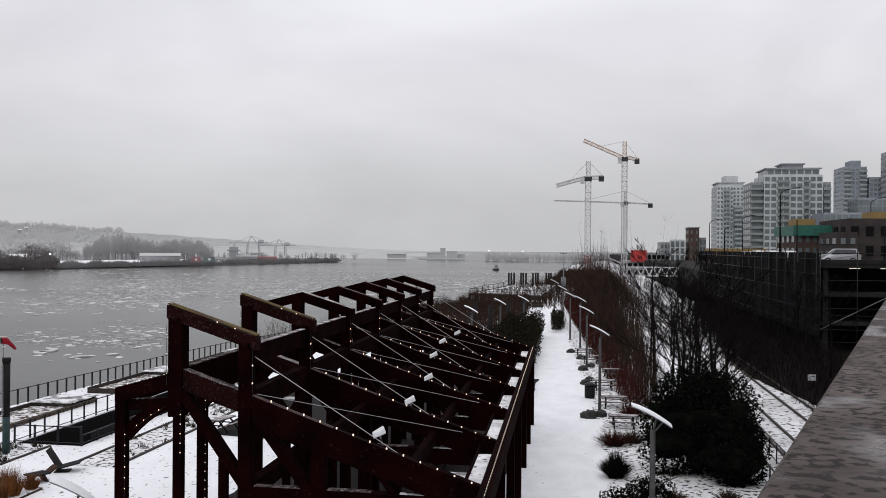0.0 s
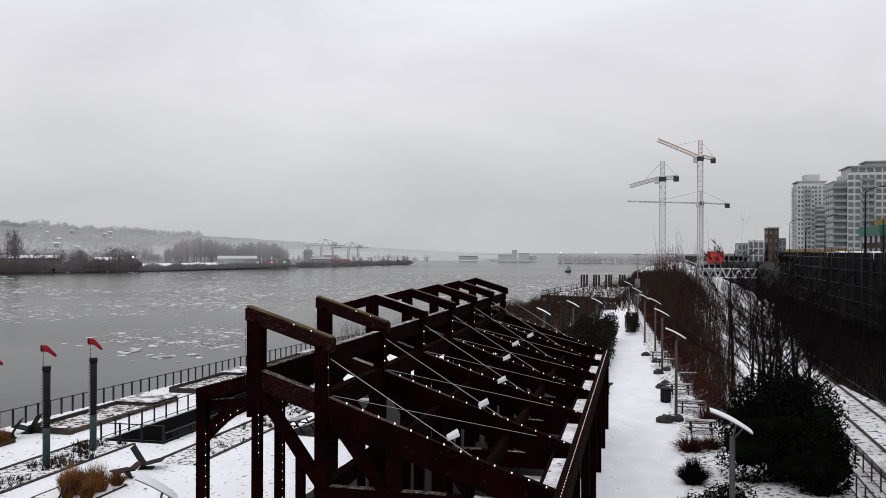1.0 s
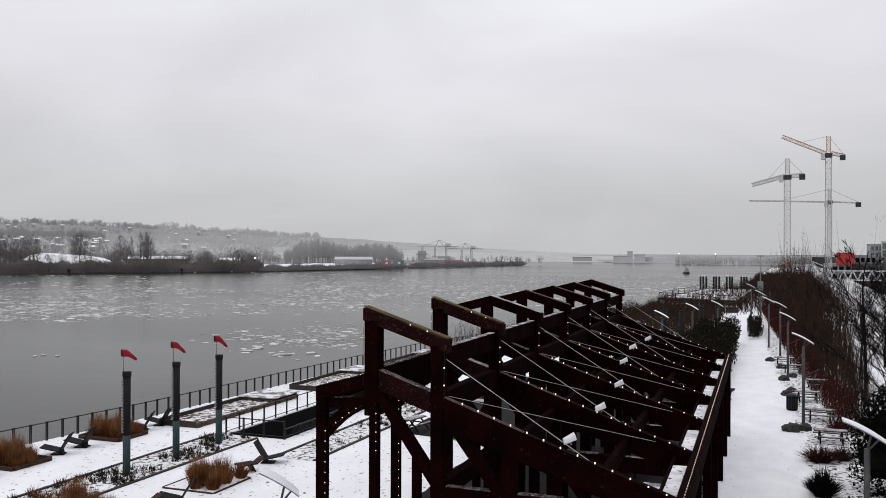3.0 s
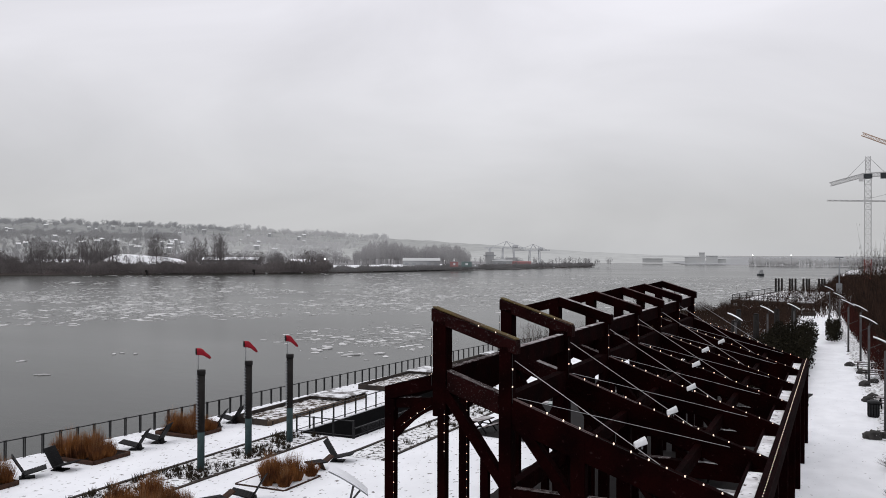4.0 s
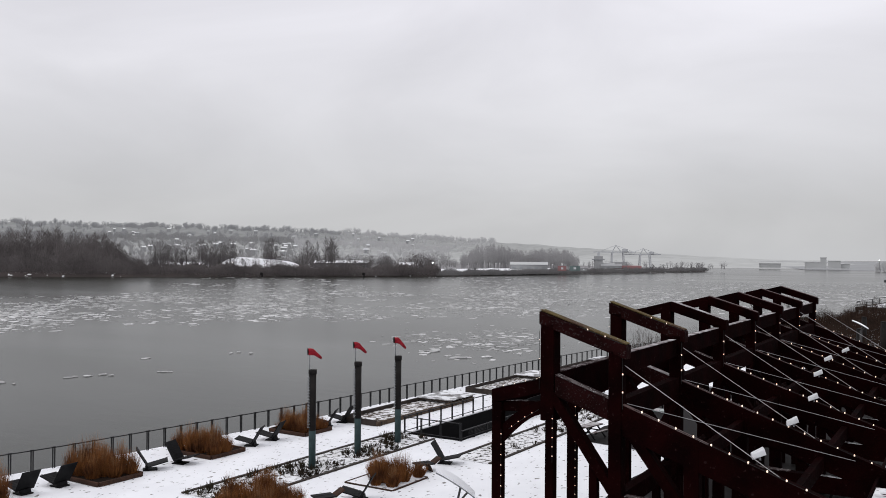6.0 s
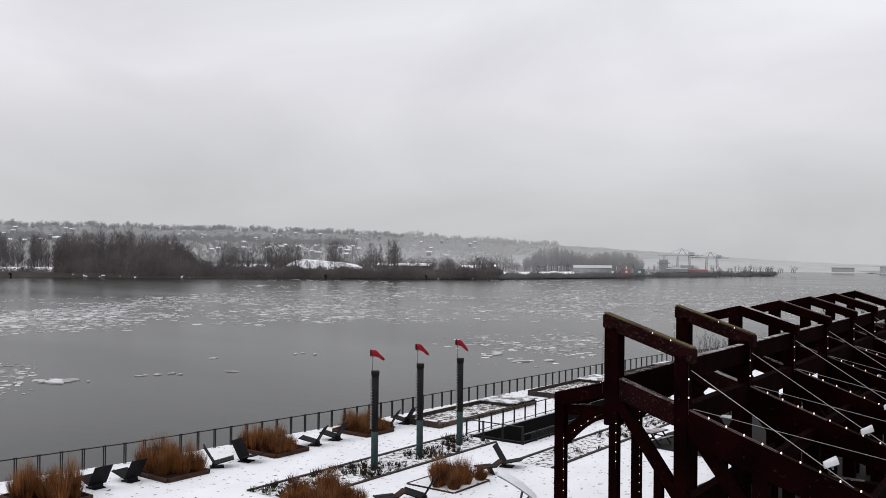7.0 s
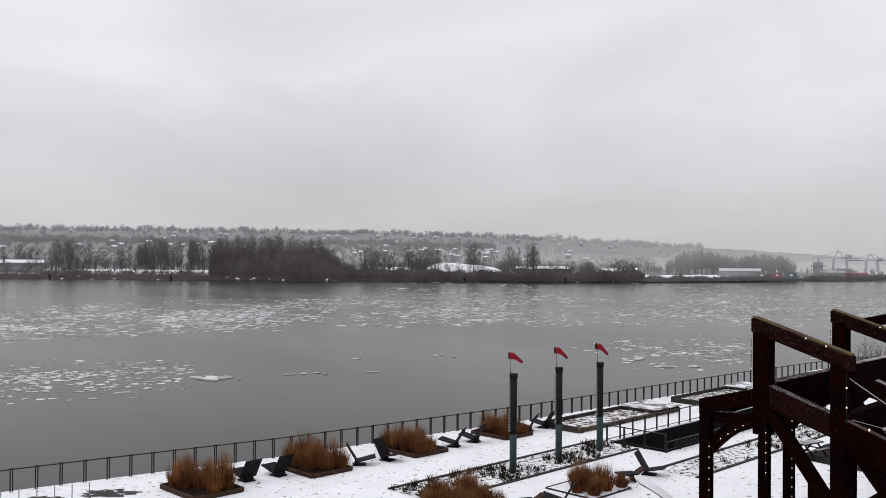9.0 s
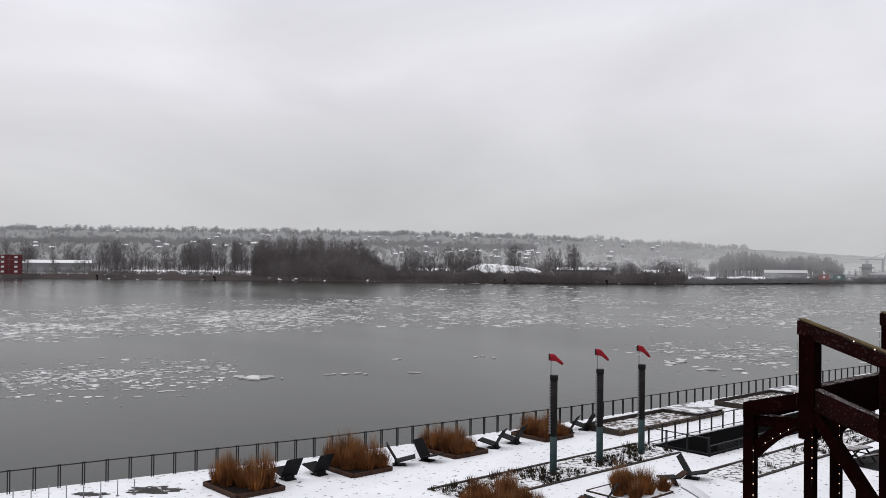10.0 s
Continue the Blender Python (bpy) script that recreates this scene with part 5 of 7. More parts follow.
def brush(name, material, region, n, hmin, hmax, label, seed, w=0.02):
    """A thicket of upright bare stems over a strip of ground."""
    rng = random.Random(seed)
    vs, fs = [], []
    for _ in range(n):
        y = region[0] + (region[1] - region[0]) * rng.random()
        x0, x1 = region[2](y), region[3](y)
        x = x0 + (x1 - x0) * rng.random()
        h = rng.uniform(hmin, hmax) * (0.8 + 0.75 * noise.noise((x * 0.35, y * 0.12, seed)))
        lean = (rng.uniform(-0.22, 0.22) * h, rng.uniform(-0.22, 0.22) * h)
        ww = w * (1 + y / 110) * 0.7
        px, py, pz = x, y, 0.0
        for k in range(3):
            b = len(vs)
            qx, qy, qz = x + lean[0] * (k + 1) / 3 + rng.uniform(-0.12, 0.12), y + lean[1] * (k + 1) / 3, h * (k + 1) / 3
            r0, r1 = ww * (1 - k / 3.2), ww * (1 - (k + 1) / 3.2)
            vs.extend([(px - r0, py, pz), (px + r0, py, pz), (qx + r1, qy, qz), (qx - r1, qy, qz)])
            fs.append((b, b + 1, b + 2, b + 3))
            px, py, pz = qx, qy, qz
        for _ in range(11):
            s = rng.uniform(0.2, 1.0)
            px, py, pz = x + lean[0] * s + rng.uniform(-0.35, 0.35), y + lean[1] * s + rng.uniform(-0.4, 0.4), h * s
            b = len(vs)
            qx, qy, qz = px + rng.uniform(-0.6, 0.6), py + rng.uniform(-0.5, 0.5), pz + rng.uniform(-0.1, 0.7)
            vs.extend([(px - ww * 0.5, py, pz), (px + ww * 0.5, py, pz + ww * 0.3), (qx, qy, qz)])
            fs.append((b, b + 1, b + 2))
    me = bpy.data.meshes.new(name)
    me.from_pydata(vs, [], fs)
    me.materials.append(material)
    tagged(new(name, me), label, "thicket", kind="stuff")


brush("red_thicket", TWIG_RED, (60, 190, lambda y: lerp_row(PATH_R, y) + 2.4 - 0.008 * (y - 64), lambda y: lerp_row(PATH_R, y) + 4.2), 1900, 0.6, 2.2, "thicket of red-brown stems beside the promenade", 71)
brush("brown_thicket", TWIG, (66, 230, lambda y: lerp_row(PATH_R, y) + 3.4, lambda y: 6.4 - 0.012 * (y - 66)), 1700, 2.2, 7.6, "tall thicket of bare brown stems", 72)
brush("tall_thicket", TWIG, (84, 230, lambda y: lerp_row(PATH_R, y) + 3.8, lambda y: 6.6), 900, 9.0, 14.0, "tall thicket of bare brown saplings", 76, w=0.024)
brush("bank_thicket", TWIG, (96, 178, lambda y: edge_x(y) + 0.5, lambda y: -9.5), 5600, 0.9, 3.2, "bare brown bushes on the river bank", 73)
brush("rail_thicket", BARK, (50, 240, lambda y: 16.0 + 0.0008 * (y - 90) ** 2 if y < 190 else 25.0, lambda y: 26.3), 4200, 0.6, 3.6, "bare dark bushes below the parkade", 74)
brush("bank_thicket", TWIG, (170, 420, lambda y: edge_x(y) + 1, lambda y: 12), 5200, 1.2, 3.6, "bare brown bushes on the river bank", 75, w=0.03)


def bare_tree(seed, height, limbs=7):
    """A leafless tree: tapered trunk, limbs and fine twigs."""
    rng = random.Random(seed)
    t = thing("bare_tree", (0, 0, 0), "leafless dark tree in a snowy bed", "tree", group="bare trees along the promenade")
    tb, cb = bmesh.new(), bmesh.new()
    pts = [Vector((0, 0, 0))]
    for k in range(1, 8):
        pts.append(Vector((rng.uniform(-0.12, 0.12) * k * 0.4, rng.uniform(-0.12, 0.12) * k * 0.4, height * k / 7)))
    tube(tb, pts, [0.15 * (1 - 0.12 * k) + 0.008 for k in range(8)], 7)

    def grow(p, d, ln, r, depth):
        q = p + d * ln * 0.5 + Vector((rng.uniform(-1, 1), rng.uniform(-1, 1), 0)) * ln * 0.05
        e = q + (d + Vector((0, 0, 0.25))).normalized() * ln * 0.5
        tube(cb, [p, q, e], [r, r * 0.75, r * 0.45], 4, cap=False)
        if depth == 0:
            return
        for _ in range(rng.choice((3, 4, 4))):
            s = rng.uniform(0.3, 1.0)
            b = p.lerp(q, s * 2) if s < 0.5 else q.lerp(e, s * 2 - 1)
            nd = (d + Vector((rng.uniform(-1, 1), rng.uniform(-1, 1), rng.uniform(-0.25, 0.7))) * 0.75).normalized()
            grow(b, nd, ln * rng.uniform(0.42, 0.62), max(0.015, r * 0.55), depth - 1)

    for k in range(limbs * 2):
        s = 0.22 + 0.72 * k / (limbs * 2)
        a = k * 2.4 + rng.uniform(-0.4, 0.4)
        i = int(s * 7)
        p = pts[i].lerp(pts[min(7, i + 1)], s * 7 - i)
        d = Vector((math.cos(a), math.sin(a), rng.uniform(0.55, 1.3))).normalized()
        grow(p, d, height * 0.36 * (1.15 - s * 0.75), 0.06 * (1.15 - s), 3)
    part("trunk", tb, BARK, t)
    part("crown", cb, BARK, t, "bare twigs")
    return t


protos = [bare_tree(81, 10.6), bare_tree(82, 11.6), bare_tree(83, 9.8)]
TREES = [(7.4, 50.5, 0.95), (8.9, 55.0, 0.9), (6.6, 60.5, 0.9), (7.6, 67.0, 0.95), (6.0, 73.0, 1.0), (8.0, 78.0, 0.85), (7.2, 92.0, 0.8), (4.4, 112.0, 0.7), (6.6, 120.0, 0.7), (3.4, 132.0, 0.7), (5.0, 146.0, 0.65), (1.8, 160.0, 0.7), (10.4, 86, 0.75), (9.8, 98, 0.75), (6.9, 55.6, 0.85), (8.4, 64.5, 0.95), (22.5, 84, 0.8), (23.5, 100, 0.9), (-27, 118, 0.5), (-24, 128, 0.5), (9.3, 62, 0.8), (9.4, 74, 0.85)]
rt = random.Random(7)
for k, (x, y, s) in enumerate(TREES):
    m = pose(x, y, 0, 0, 0, rt.uniform(0, 360)) @ Matrix.Scale(s, 4)
    if k < 3:
        protos[k].matrix_basis = m
    else:
        src = protos[k % 3]
        keep = src.matrix_basis.copy()
        src.matrix_basis = Matrix.Identity(4)
        copy_thing(src, m)
        src.matrix_basis = keep


def hedge(x0, x1, y0, y1, h, n, seed):
    g = thing("hedge", ((x0 + x1) / 2, (y0 + y1) / 2, 0), "dense dark green hedge beside the snowy promenade", "hedge")
    rng = random.Random(seed)
    bm = bmesh.new()
    leaf_cloud(bm, rng, 0, 0, h * 0.5, (x1 - x0) * 0.62, (y1 - y0) * 0.62, h * 0.9, n * 2, 0.17, 60, 0.75, (0.2, 0.34))
    part("foliage", bm, HEDGE, g, kind="stuff")


hedge(-9.8, -4.6, 82, 97, 3.0, 9000, 91)
hedge(-9.4, -5.0, 97, 118, 3.3, 9000, 92)
hedge(-8.0, -4.5, 66, 83, 2.0, 5000, 93)
hedge(-4.2, -2.4, 122, 140, 2.2, 2500, 94)
railing("promenade_rail", [(-3.75, 64), (-4.4, 84), (-4.9, 112)], 2.4, 1.0, "low dark railing along the promenade", post_w=0.06)
railing("ramp_railing", [(9.2, 40.5), (9.35, 58.0)], 1.9, 1.1, "grey steel ramp railing beside the railway", mid=True)
railing("ramp_railing", [(10.6, 42.0), (10.7, 60.0)], 1.9, 1.1, "grey steel ramp railing beside the railway", mid=True)
for k in range(8):
    x, y = -43.40 + 0.271 * k, 12.68 + 0.700 * k
    s = thing("marker_post", (x, y, 0), "short slim grey marker post in the snow", "post", group="marker posts")
    one_tube("shaft", [(0, 0, 0), (0, 0, 0.75)], 0.026, GALV, s, n=6)
    one_tube("foot", [(0, 0, 0), (0, 0, 0.04)], 0.08, GALV, s, n=8)


def melt_patch(cx, cy, along, rx, ry, seed):
    """A patch of bare wet paving where the snow has melted."""
    bm = bmesh.new()
    ring = []
    for k in range(40):
        a = 2 * math.pi * k / 40
        q = 0.75 + 0.55 * noise.noise((math.cos(a) * 2.1, math.sin(a) * 2.1, seed))
        u, w = rx * q * math.cos(a), ry * q * math.sin(a)
        ring.append(bm.verts.new((cx + u * math.cos(along) - w * math.sin(along), cy + u * math.sin(along) + w * math.cos(along), 0.017)))
    bm.faces.new(ring)
    setting("bare_paving", bm, WET_BARE, "bare wet paving where the snow has melted", "ground")


WET_BARE = mat("bare_wet_paving", (0.05, 0.045, 0.043), (0.025, 0.022, 0.021), rough=0.7, scale=1.5, bump=0.3, where="World", third=(0.75, 0.76, 0.78), third_scale=2.6, third_at=0.60)
melt_patch(-41.70, 18.63, radians(48), 1.7, 0.9, 3.0)
melt_patch(-42.90, 16.03, radians(48), 1.2, 0.4, 8.0)


# ---- railway, parkade and town ----
for x in (11.4, 12.9, 15.2, 16.7):
    r = thing("rail_track", (x, 20, 0), "rusty railway rail in snow-covered ballast", "rail", group="railway rails")
    one_box("head", (-0.05, 0.05, 0, 380, 0.13, 0.20), RAILSTEEL, r)
    one_box("web", (-0.03, 0.03, 0, 380, 0.02, 0.13), RAILSTEEL, r)
VERGE_L = [(20, 19.0), (66, 18.2), (72, 17.0), (80, 15.6), (95, 15.0), (126, 18.4), (213, 26.0), (420, 27.0)]
strip("verge", lambda y: lerp_row(VERGE_L, y), lambda y: 90, 20, 420, 1.2, 0.03, VERGE, "soil verge below the parkade, shade painted into its colour", "ground", wobble=0.3, seed=15)
strip("bank_ground", lambda y: edge_x(y) + 0.4, lambda y: 9.4, 180, 900, 20.0, 0.022, SNOW_BALLAST, "rough dark bank ground with patches of snow", "ground")


def parkade():
    """Multi-storey car park wrapped in scaffold and netting on its rail side, open at the near end."""
    g = thing("parkade", (27, 106, 0), "old concrete car park wrapped in dark scaffold netting", "parking garage")
    L, W = 104, 34
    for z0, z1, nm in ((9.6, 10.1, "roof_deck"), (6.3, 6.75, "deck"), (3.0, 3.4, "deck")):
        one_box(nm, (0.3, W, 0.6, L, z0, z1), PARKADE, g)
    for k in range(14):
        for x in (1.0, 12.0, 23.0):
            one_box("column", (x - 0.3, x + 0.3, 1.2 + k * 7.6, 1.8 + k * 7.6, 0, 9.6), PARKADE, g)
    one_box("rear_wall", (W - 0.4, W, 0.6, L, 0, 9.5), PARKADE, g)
    # black wall added so the open end looks shaded inside
    one_box("interior_shade_wall", (2.0, W - 0.5, 16, 16.3, 0, 9.5), BLACK, g)
    one_box("end_parapet", (0.3, W, 0.5, 0.62, 10.1, 10.55), PARKADE, g)
    # netting, a panel a bay, each slightly out of line
    rng = random.Random(101)
    for k in range(20):
        y0 = k * 5.2
        bm = bmesh.new()
        o = rng.uniform(-0.06, 0.06)
        top = 11.35 + rng.uniform(-0.02, 0.03)
        rows = []
        for j in range(6):
            z = 1.6 + (top - 1.6) * j / 5
            rows.append([bm.verts.new((o + (0.05 * math.sin(j * 1.9 + i * 2.3 + k)), y0 + 5.15 * i / 4, z)) for i in range(5)])
        for r0, r1 in zip(rows, rows[1:]):
            for i in range(4):
                bm.faces.new((r0[i], r0[i + 1], r1[i + 1], r1[i]))
        bmesh.ops.solidify(bm, geom=list(bm.faces), thickness=0.03)
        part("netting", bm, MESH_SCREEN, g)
    for k in range(21):
        one_tube("standard", [(-0.32, k * 5.2, 0), (-0.32, k * 5.2, 12.0)], 0.05, RAIL, g, n=6)
    for z in (2.6, 4.7, 6.8, 8.9, 10.6):
        one_tube("ledger", [(-0.34, -0.5, z), (-0.34, L, z)], 0.045, RAIL, g, n=6)
    for x in (0, 4, 8, 12.5, 17, 22, 28):
        one_tube("standard", [(x, -0.4, 0), (x, -0.4, 12.4)], 0.06, RAIL, g, n=6)
    for z in (1.2, 2.6, 4.2, 5.0, 6.9, 8.2, 11.3, 12.3):
        one_tube("ledger", [(-0.4, -0.45, z), (30, -0.45, z)], 0.045, RAIL, g, n=6)
    for k in range(4):
        one_tube("brace", [(k * 4, -0.5, 2.6 + (k % 2) * 2.1), (k * 4 + 4, -0.5, 4.7 + (k % 2) * 2.1)], 0.04, GALV, g, n=6)
    one_box("snow_ridge", (0.35, 1.1, 38, 52, 10.9, 11.40), SNOW, g, "snow heaped along the roof edge")
    for x, y in ((5.4, 7.5), (9.0, 7.5), (12.6, 8.5)):
        one_box("ceiling_lamp", (x, x + 1.2, y, y + 0.25, 9.42, 9.56), LAMP_GLOW, g, "lit strip lamp")


LAMP_GLOW = mat("lit_strip_lamp", (0.9, 0.85, 0.7), rough=0.4, emit=((1.0, 0.9, 0.7), 1.2))
parkade()


def car(name, x, y, z, turn, paint, label, van=False):
    c = thing(name, (x, y, z), label, "car", turn=turn)
    h = 1.75 if van else 1.45
    bm = bmesh.new()
    prof = [(-2.3, 0.35), (-2.32, 0.95), (-2.1, 1.05), (-1.95, h - 0.08), (-1.7, h), (0.55, h), (1.25, 1.12), (2.15, 0.95), (2.3, 0.7), (2.28, 0.35)]
    l, r = [], []
    for px, pz in prof:
        k = 0.9 if pz < 1.1 else 0.74
        l.append(bm.verts.new((px, -k, pz)))
        r.append(bm.verts.new((px, k, pz)))
    for i in range(len(prof)):
        j = (i + 1) % len(prof)
        bm.faces.new((l[i], l[j], r[j], r[i]))
    bm.faces.new(l[::-1])
    bm.faces.new(r)
    bmesh.ops.recalc_face_normals(bm, faces=bm.faces)
    part("body", rounded(bm, 0.05), paint, c)
    for s in (-1, 1):
        bm = bmesh.new()
        hexa(bm, [(-1.8, s * 0.80, 1.12), (1.0, s * 0.80, 1.12), (1.0, s * 0.90, 1.12), (-1.8, s * 0.90, 1.12), (-1.7, s * 0.74, h - 0.14), (0.5, s * 0.74, h - 0.14), (0.5, s * 0.79, h - 0.14), (-1.7, s * 0.79, h - 0.14)])
        bmesh.ops.recalc_face_normals(bm, faces=bm.faces)
        part("side_window", bm, CAR_GLASS, c)
        for wx in (-1.4, 1.4):
            w = one_tube("wheel", [(wx, s * 0.72, 0.33), (wx, s * 0.93, 0.33)], 0.33, TYRE, c, n=16)
            one_tube("rim", [(wx, s * 0.92, 0.33), (wx, s * 0.945, 0.33)], 0.2, GALV, w, n=12)
        one_box("headlight", (2.24, 2.33, s * 0.6 - 0.18, s * 0.6 + 0.18, 0.68, 0.82), GALV, c)
        one_box("tail_light", (-2.36, -2.28, s * 0.7 - 0.1, s * 0.7 + 0.1, 0.8, 1.05), CRANE_RED, c)
    bm = bmesh.new()
    hexa(bm, [(0.62, -0.66, h - 0.04), (0.64, -0.66, h - 0.02), (0.64, 0.66, h - 0.02), (0.62, 0.66, h - 0.04), (1.2, -0.78, 1.14), (1.25, -0.78, 1.17), (1.25, 0.78, 1.17), (1.2, 0.78, 1.14)])
    bmesh.ops.recalc_face_normals(bm, faces=bm.faces)
    part("windscreen", bm, CAR_GLASS, c)


car("minivan", 31.2, 113.5, 10.1, 172, CAR_PAINT, "silver minivan parked on the car park roof", van=True)
car("parked_car", 31.0, 140.0, 10.1, 90, CAR_WHITE, "white car under snow on the car park roof")
car("parked_car", 31.0, 152.0, 10.1, 90, CAR_WHITE, "white car under snow on the car park roof")
car("parked_car", 31.5, 166.0, 10.1, 90, CAR_WHITE, "white car under snow on the car park roof")


def street_lamp(x, y, z, h, reach, label):
    s = thing("street_lamp", (x, y, z), label, "street lamp", group="street lamps on the upper road")
    one_tube("pole", [(0, 0, 0), (0, 0, h)], [0.13, 0.08], BLACK, s, n=8)
    one_tube("arm", [(0, 0, h - 0.1), (reach * 0.35, 0, h + 0.5), (reach, 0, h + 0.78)], [0.07, 0.06, 0.05], BLACK, s, n=6)
    one_box("lamp_head", (reach - 0.1, reach + 0.75, -0.14, 0.14, h + 0.72, h + 0.88), BLACK, s, soft=0.03)


for x, y, h, rc in ((28.4, 133.0, 9.7, 2.0), (36.0, 207.0, 8.6, 1.9), (30.6, 197.6, 5.9, 1.8), (30.0, 216.0, 8.0, 1.9), (37.2, 297.7, 7.6, 1.7), (55.0, 180.0, 11.0, 2.6)):
    street_lamp(x, y, 10.1 if y < 230 else 6.8, h, rc, "tall black street lamp with curved arm")
for nm, dims, lab in (("road_embankment", (27.5, 75, 209, 900, 0, 6.8), "snowy raised street embankment"),):
    bm = bmesh.new()
    box(bm, *dims)
    setting(nm, bm, PARKADE, lab, "ground")
for x, y in ((27.4, 118.5), (48.0, 150.0)):
    s = thing("sign_post", (x, y, 10.1), "slim dark post on the car park roof", "post")
    one_tube("shaft", [(0, 0, 0), (0, 0, 5.4)], 0.07, BLACK, s, n=6)


def building(name, x0, x1, y0, y1, z0, z1, wall, label, cols, rows, side_cols=0, roof=None, win=(0.62, 0.62), glass=None, balconies=(), overhang=0.0, slabs=True):
    """A block with real window panes on its front (-y) and west (-x) sides."""
    glass = glass or TOWER_GLASS
    b = thing(name, (x0, y0, z0), label, "building")
    w, d, h = x1 - x0, y1 - y0, z1 - z0
    body = one_box("wall", (0, w, 0, d, 0, h), wall, b)
    fh = h / rows
    one_box("roof", (-overhang, w + overhang, -overhang, d + overhang, h, h + 0.5), roof or wall, b)
    if slabs:
        for r in range(1, rows):
            one_box("floor_band", (-0.18, w + 0.18, -0.18, d, r * fh - 0.16, r * fh + 0.16), wall, b)
    if cols:
        cw = w / cols
        bm = bmesh.new()
        box(bm, -cw * win[0] / 2, cw * win[0] / 2, -0.1, 0.0, -fh * win[1] / 2, fh * win[1] / 2)
        pane = part("window", bm, glass, b)
        k = 0
        for r in range(rows):
            for c in range(cols):
                ob = pane if k == 0 else new("window", pane.data)
                ob.parent = b
                ob.location = ((c + 0.5) * cw, -0.012, (r + 0.5) * fh)
                k += 1
        for c0, c1 in balconies:
            for r in range(1, rows):
                one_box("balcony", (c0 * cw, c1 * cw, -1.5, -0.19, r * fh - 0.12, r * fh + 0.95), BALCONY, b)
    if side_cols:
        cw = d / side_cols
        bm = bmesh.new()
        box(bm, -0.1, 0.0, -cw * win[0] / 2, cw * win[0] / 2, -fh * win[1] / 2, fh * win[1] / 2)
        pane = part("window", bm, glass, b)
        k = 0
        for r in range(rows):
            for c in range(side_cols):
                ob = pane if k == 0 else new("window", pane.data)
                ob.parent = b
                ob.location = (-0.012, (c + 0.5) * cw, (r + 0.5) * fh)
                k += 1
    return b


# the pale residential tower with stepped flanks
building("apartment_tower", 80.5, 105.5, 412, 436, 7, 45.0, TOWER_WHITE, "pale residential tower with wide windows and balconies", 9, 13, 4, win=(0.74, 0.66), balconies=((2.0, 3.9), (6.05, 7.0)), slabs=False)
building("tower_wing", 75.2, 80.4, 414, 434, 7, 41.8, TOWER_GREY, "grey balcony wing of a residential tower", 1, 12, 4, win=(0.8, 0.6), balconies=((0.0, 1.0),))
building("tower_wing", 105.6, 109.4, 414, 434, 7, 41.8, TOWER_GREY, "grey balcony wing of a residential tower", 2, 12, 0, win=(0.7, 0.6), balconies=((0.2, 1.9),))
building("tower_penthouse", 82.0, 104.5, 414, 434, 45.55, 48.2, TOWER_WHITE, "set-back penthouse under a broad flat roof", 7, 1, 2, win=(0.8, 0.7), roof=TOWER_GREY, overhang=1.0, slabs=False)
building("tower_plant_room", 89.5, 98.5, 418, 430, 48.75, 50.6, TOWER_GREY, "rooftop plant room of a tower", 0, 1, roof=TOWER_GREY, overhang=0.8, slabs=False)
building("apartment_tower", 80.5, 90.0, 552, 575, 7, 50.2, TOWER_WHITE, "pale blue-grey residential tower in mist", 5, 16, 5, win=(0.6, 0.55), balconies=((2.0, 4.0),))
building("apartment_tower", 90.1, 98.0, 550, 575, 7, 38.0, TOWER_GREY, "grey stepped wing of a misty residential tower", 4, 11, 0, win=(0.8, 0.5), balconies=((0.2, 3.8),))
building("tower_penthouse", 81.5, 96.5, 556, 575, 50.8, 52.4, TOWER_WHITE, "flat-roofed penthouse of a misty tower", 0, 1, roof=TOWER_GREY, overhang=0.9, slabs=False)
building("tower_plant_room", 86, 94, 560, 572, 53.0, 56.6, TOWER_WHITE, "rooftop plant room of a misty tower", 0, 1, slabs=False)
building("apartment_tower", 90.1, 97.0, 556, 575, 38.6, 50.2, TOWER_WHITE, "upper part of a misty residential tower", 3, 5, 0, win=(0.6, 0.55))
building("apartment_tower", 168, 182, 606, 630, 7, 66.0, TOWER_BLUE, "dark grey-blue slab tower in mist", 6, 20, 4, win=(0.7, 0.45), balconies=((0.0, 2.0), (4.0, 6.0)))
building("tower_plant_room", 174, 180, 612, 626, 66.6, 70.5, TOWER_BLUE, "rooftop plant room of a slab tower", 0, 1, slabs=False)
building("apartment_tower", 183, 200, 604, 630, 7, 59.0, TOWER_BLUE, "grey slab tower in mist", 7, 17, 0, win=(0.7, 0.5))
building("apartment_tower", 189.5, 202, 590, 603, 7, 74.0, TOWER_GREY, "grey slab tower in mist", 6, 20, 4, win=(0.7, 0.5))
building("office_block", 98, 131, 380, 400, 7, 26.8, TOWER_BLUE, "low blue-grey glass office block", 14, 5, 0, win=(0.85, 0.85), slabs=False)
building("office_block", 112, 124, 384, 398, 27.4, 33.0, TOWER_BLUE, "upper storeys of a glass office block", 5, 2, 3, win=(0.85, 0.8), slabs=False)
building("brick_shop", 38.6, 46.5, 168, 184, 10, 15.2, BRICK_BROWN, "brown brick shop under a green metal roof", 6, 2, 4, win=(0.5, 0.6), slabs=False)
r = thing("green_roof", (36, 167.2, 14.3), "green metal mansard roof", "roof")
one_box("fascia", (2.2, 11, 0, 0.5, 0, 1.9), GREEN_ROOF, r)
one_box("side_fascia", (2.1, 2.55, 0.52, 17, 0, 1.85), GREEN_ROOF, r)
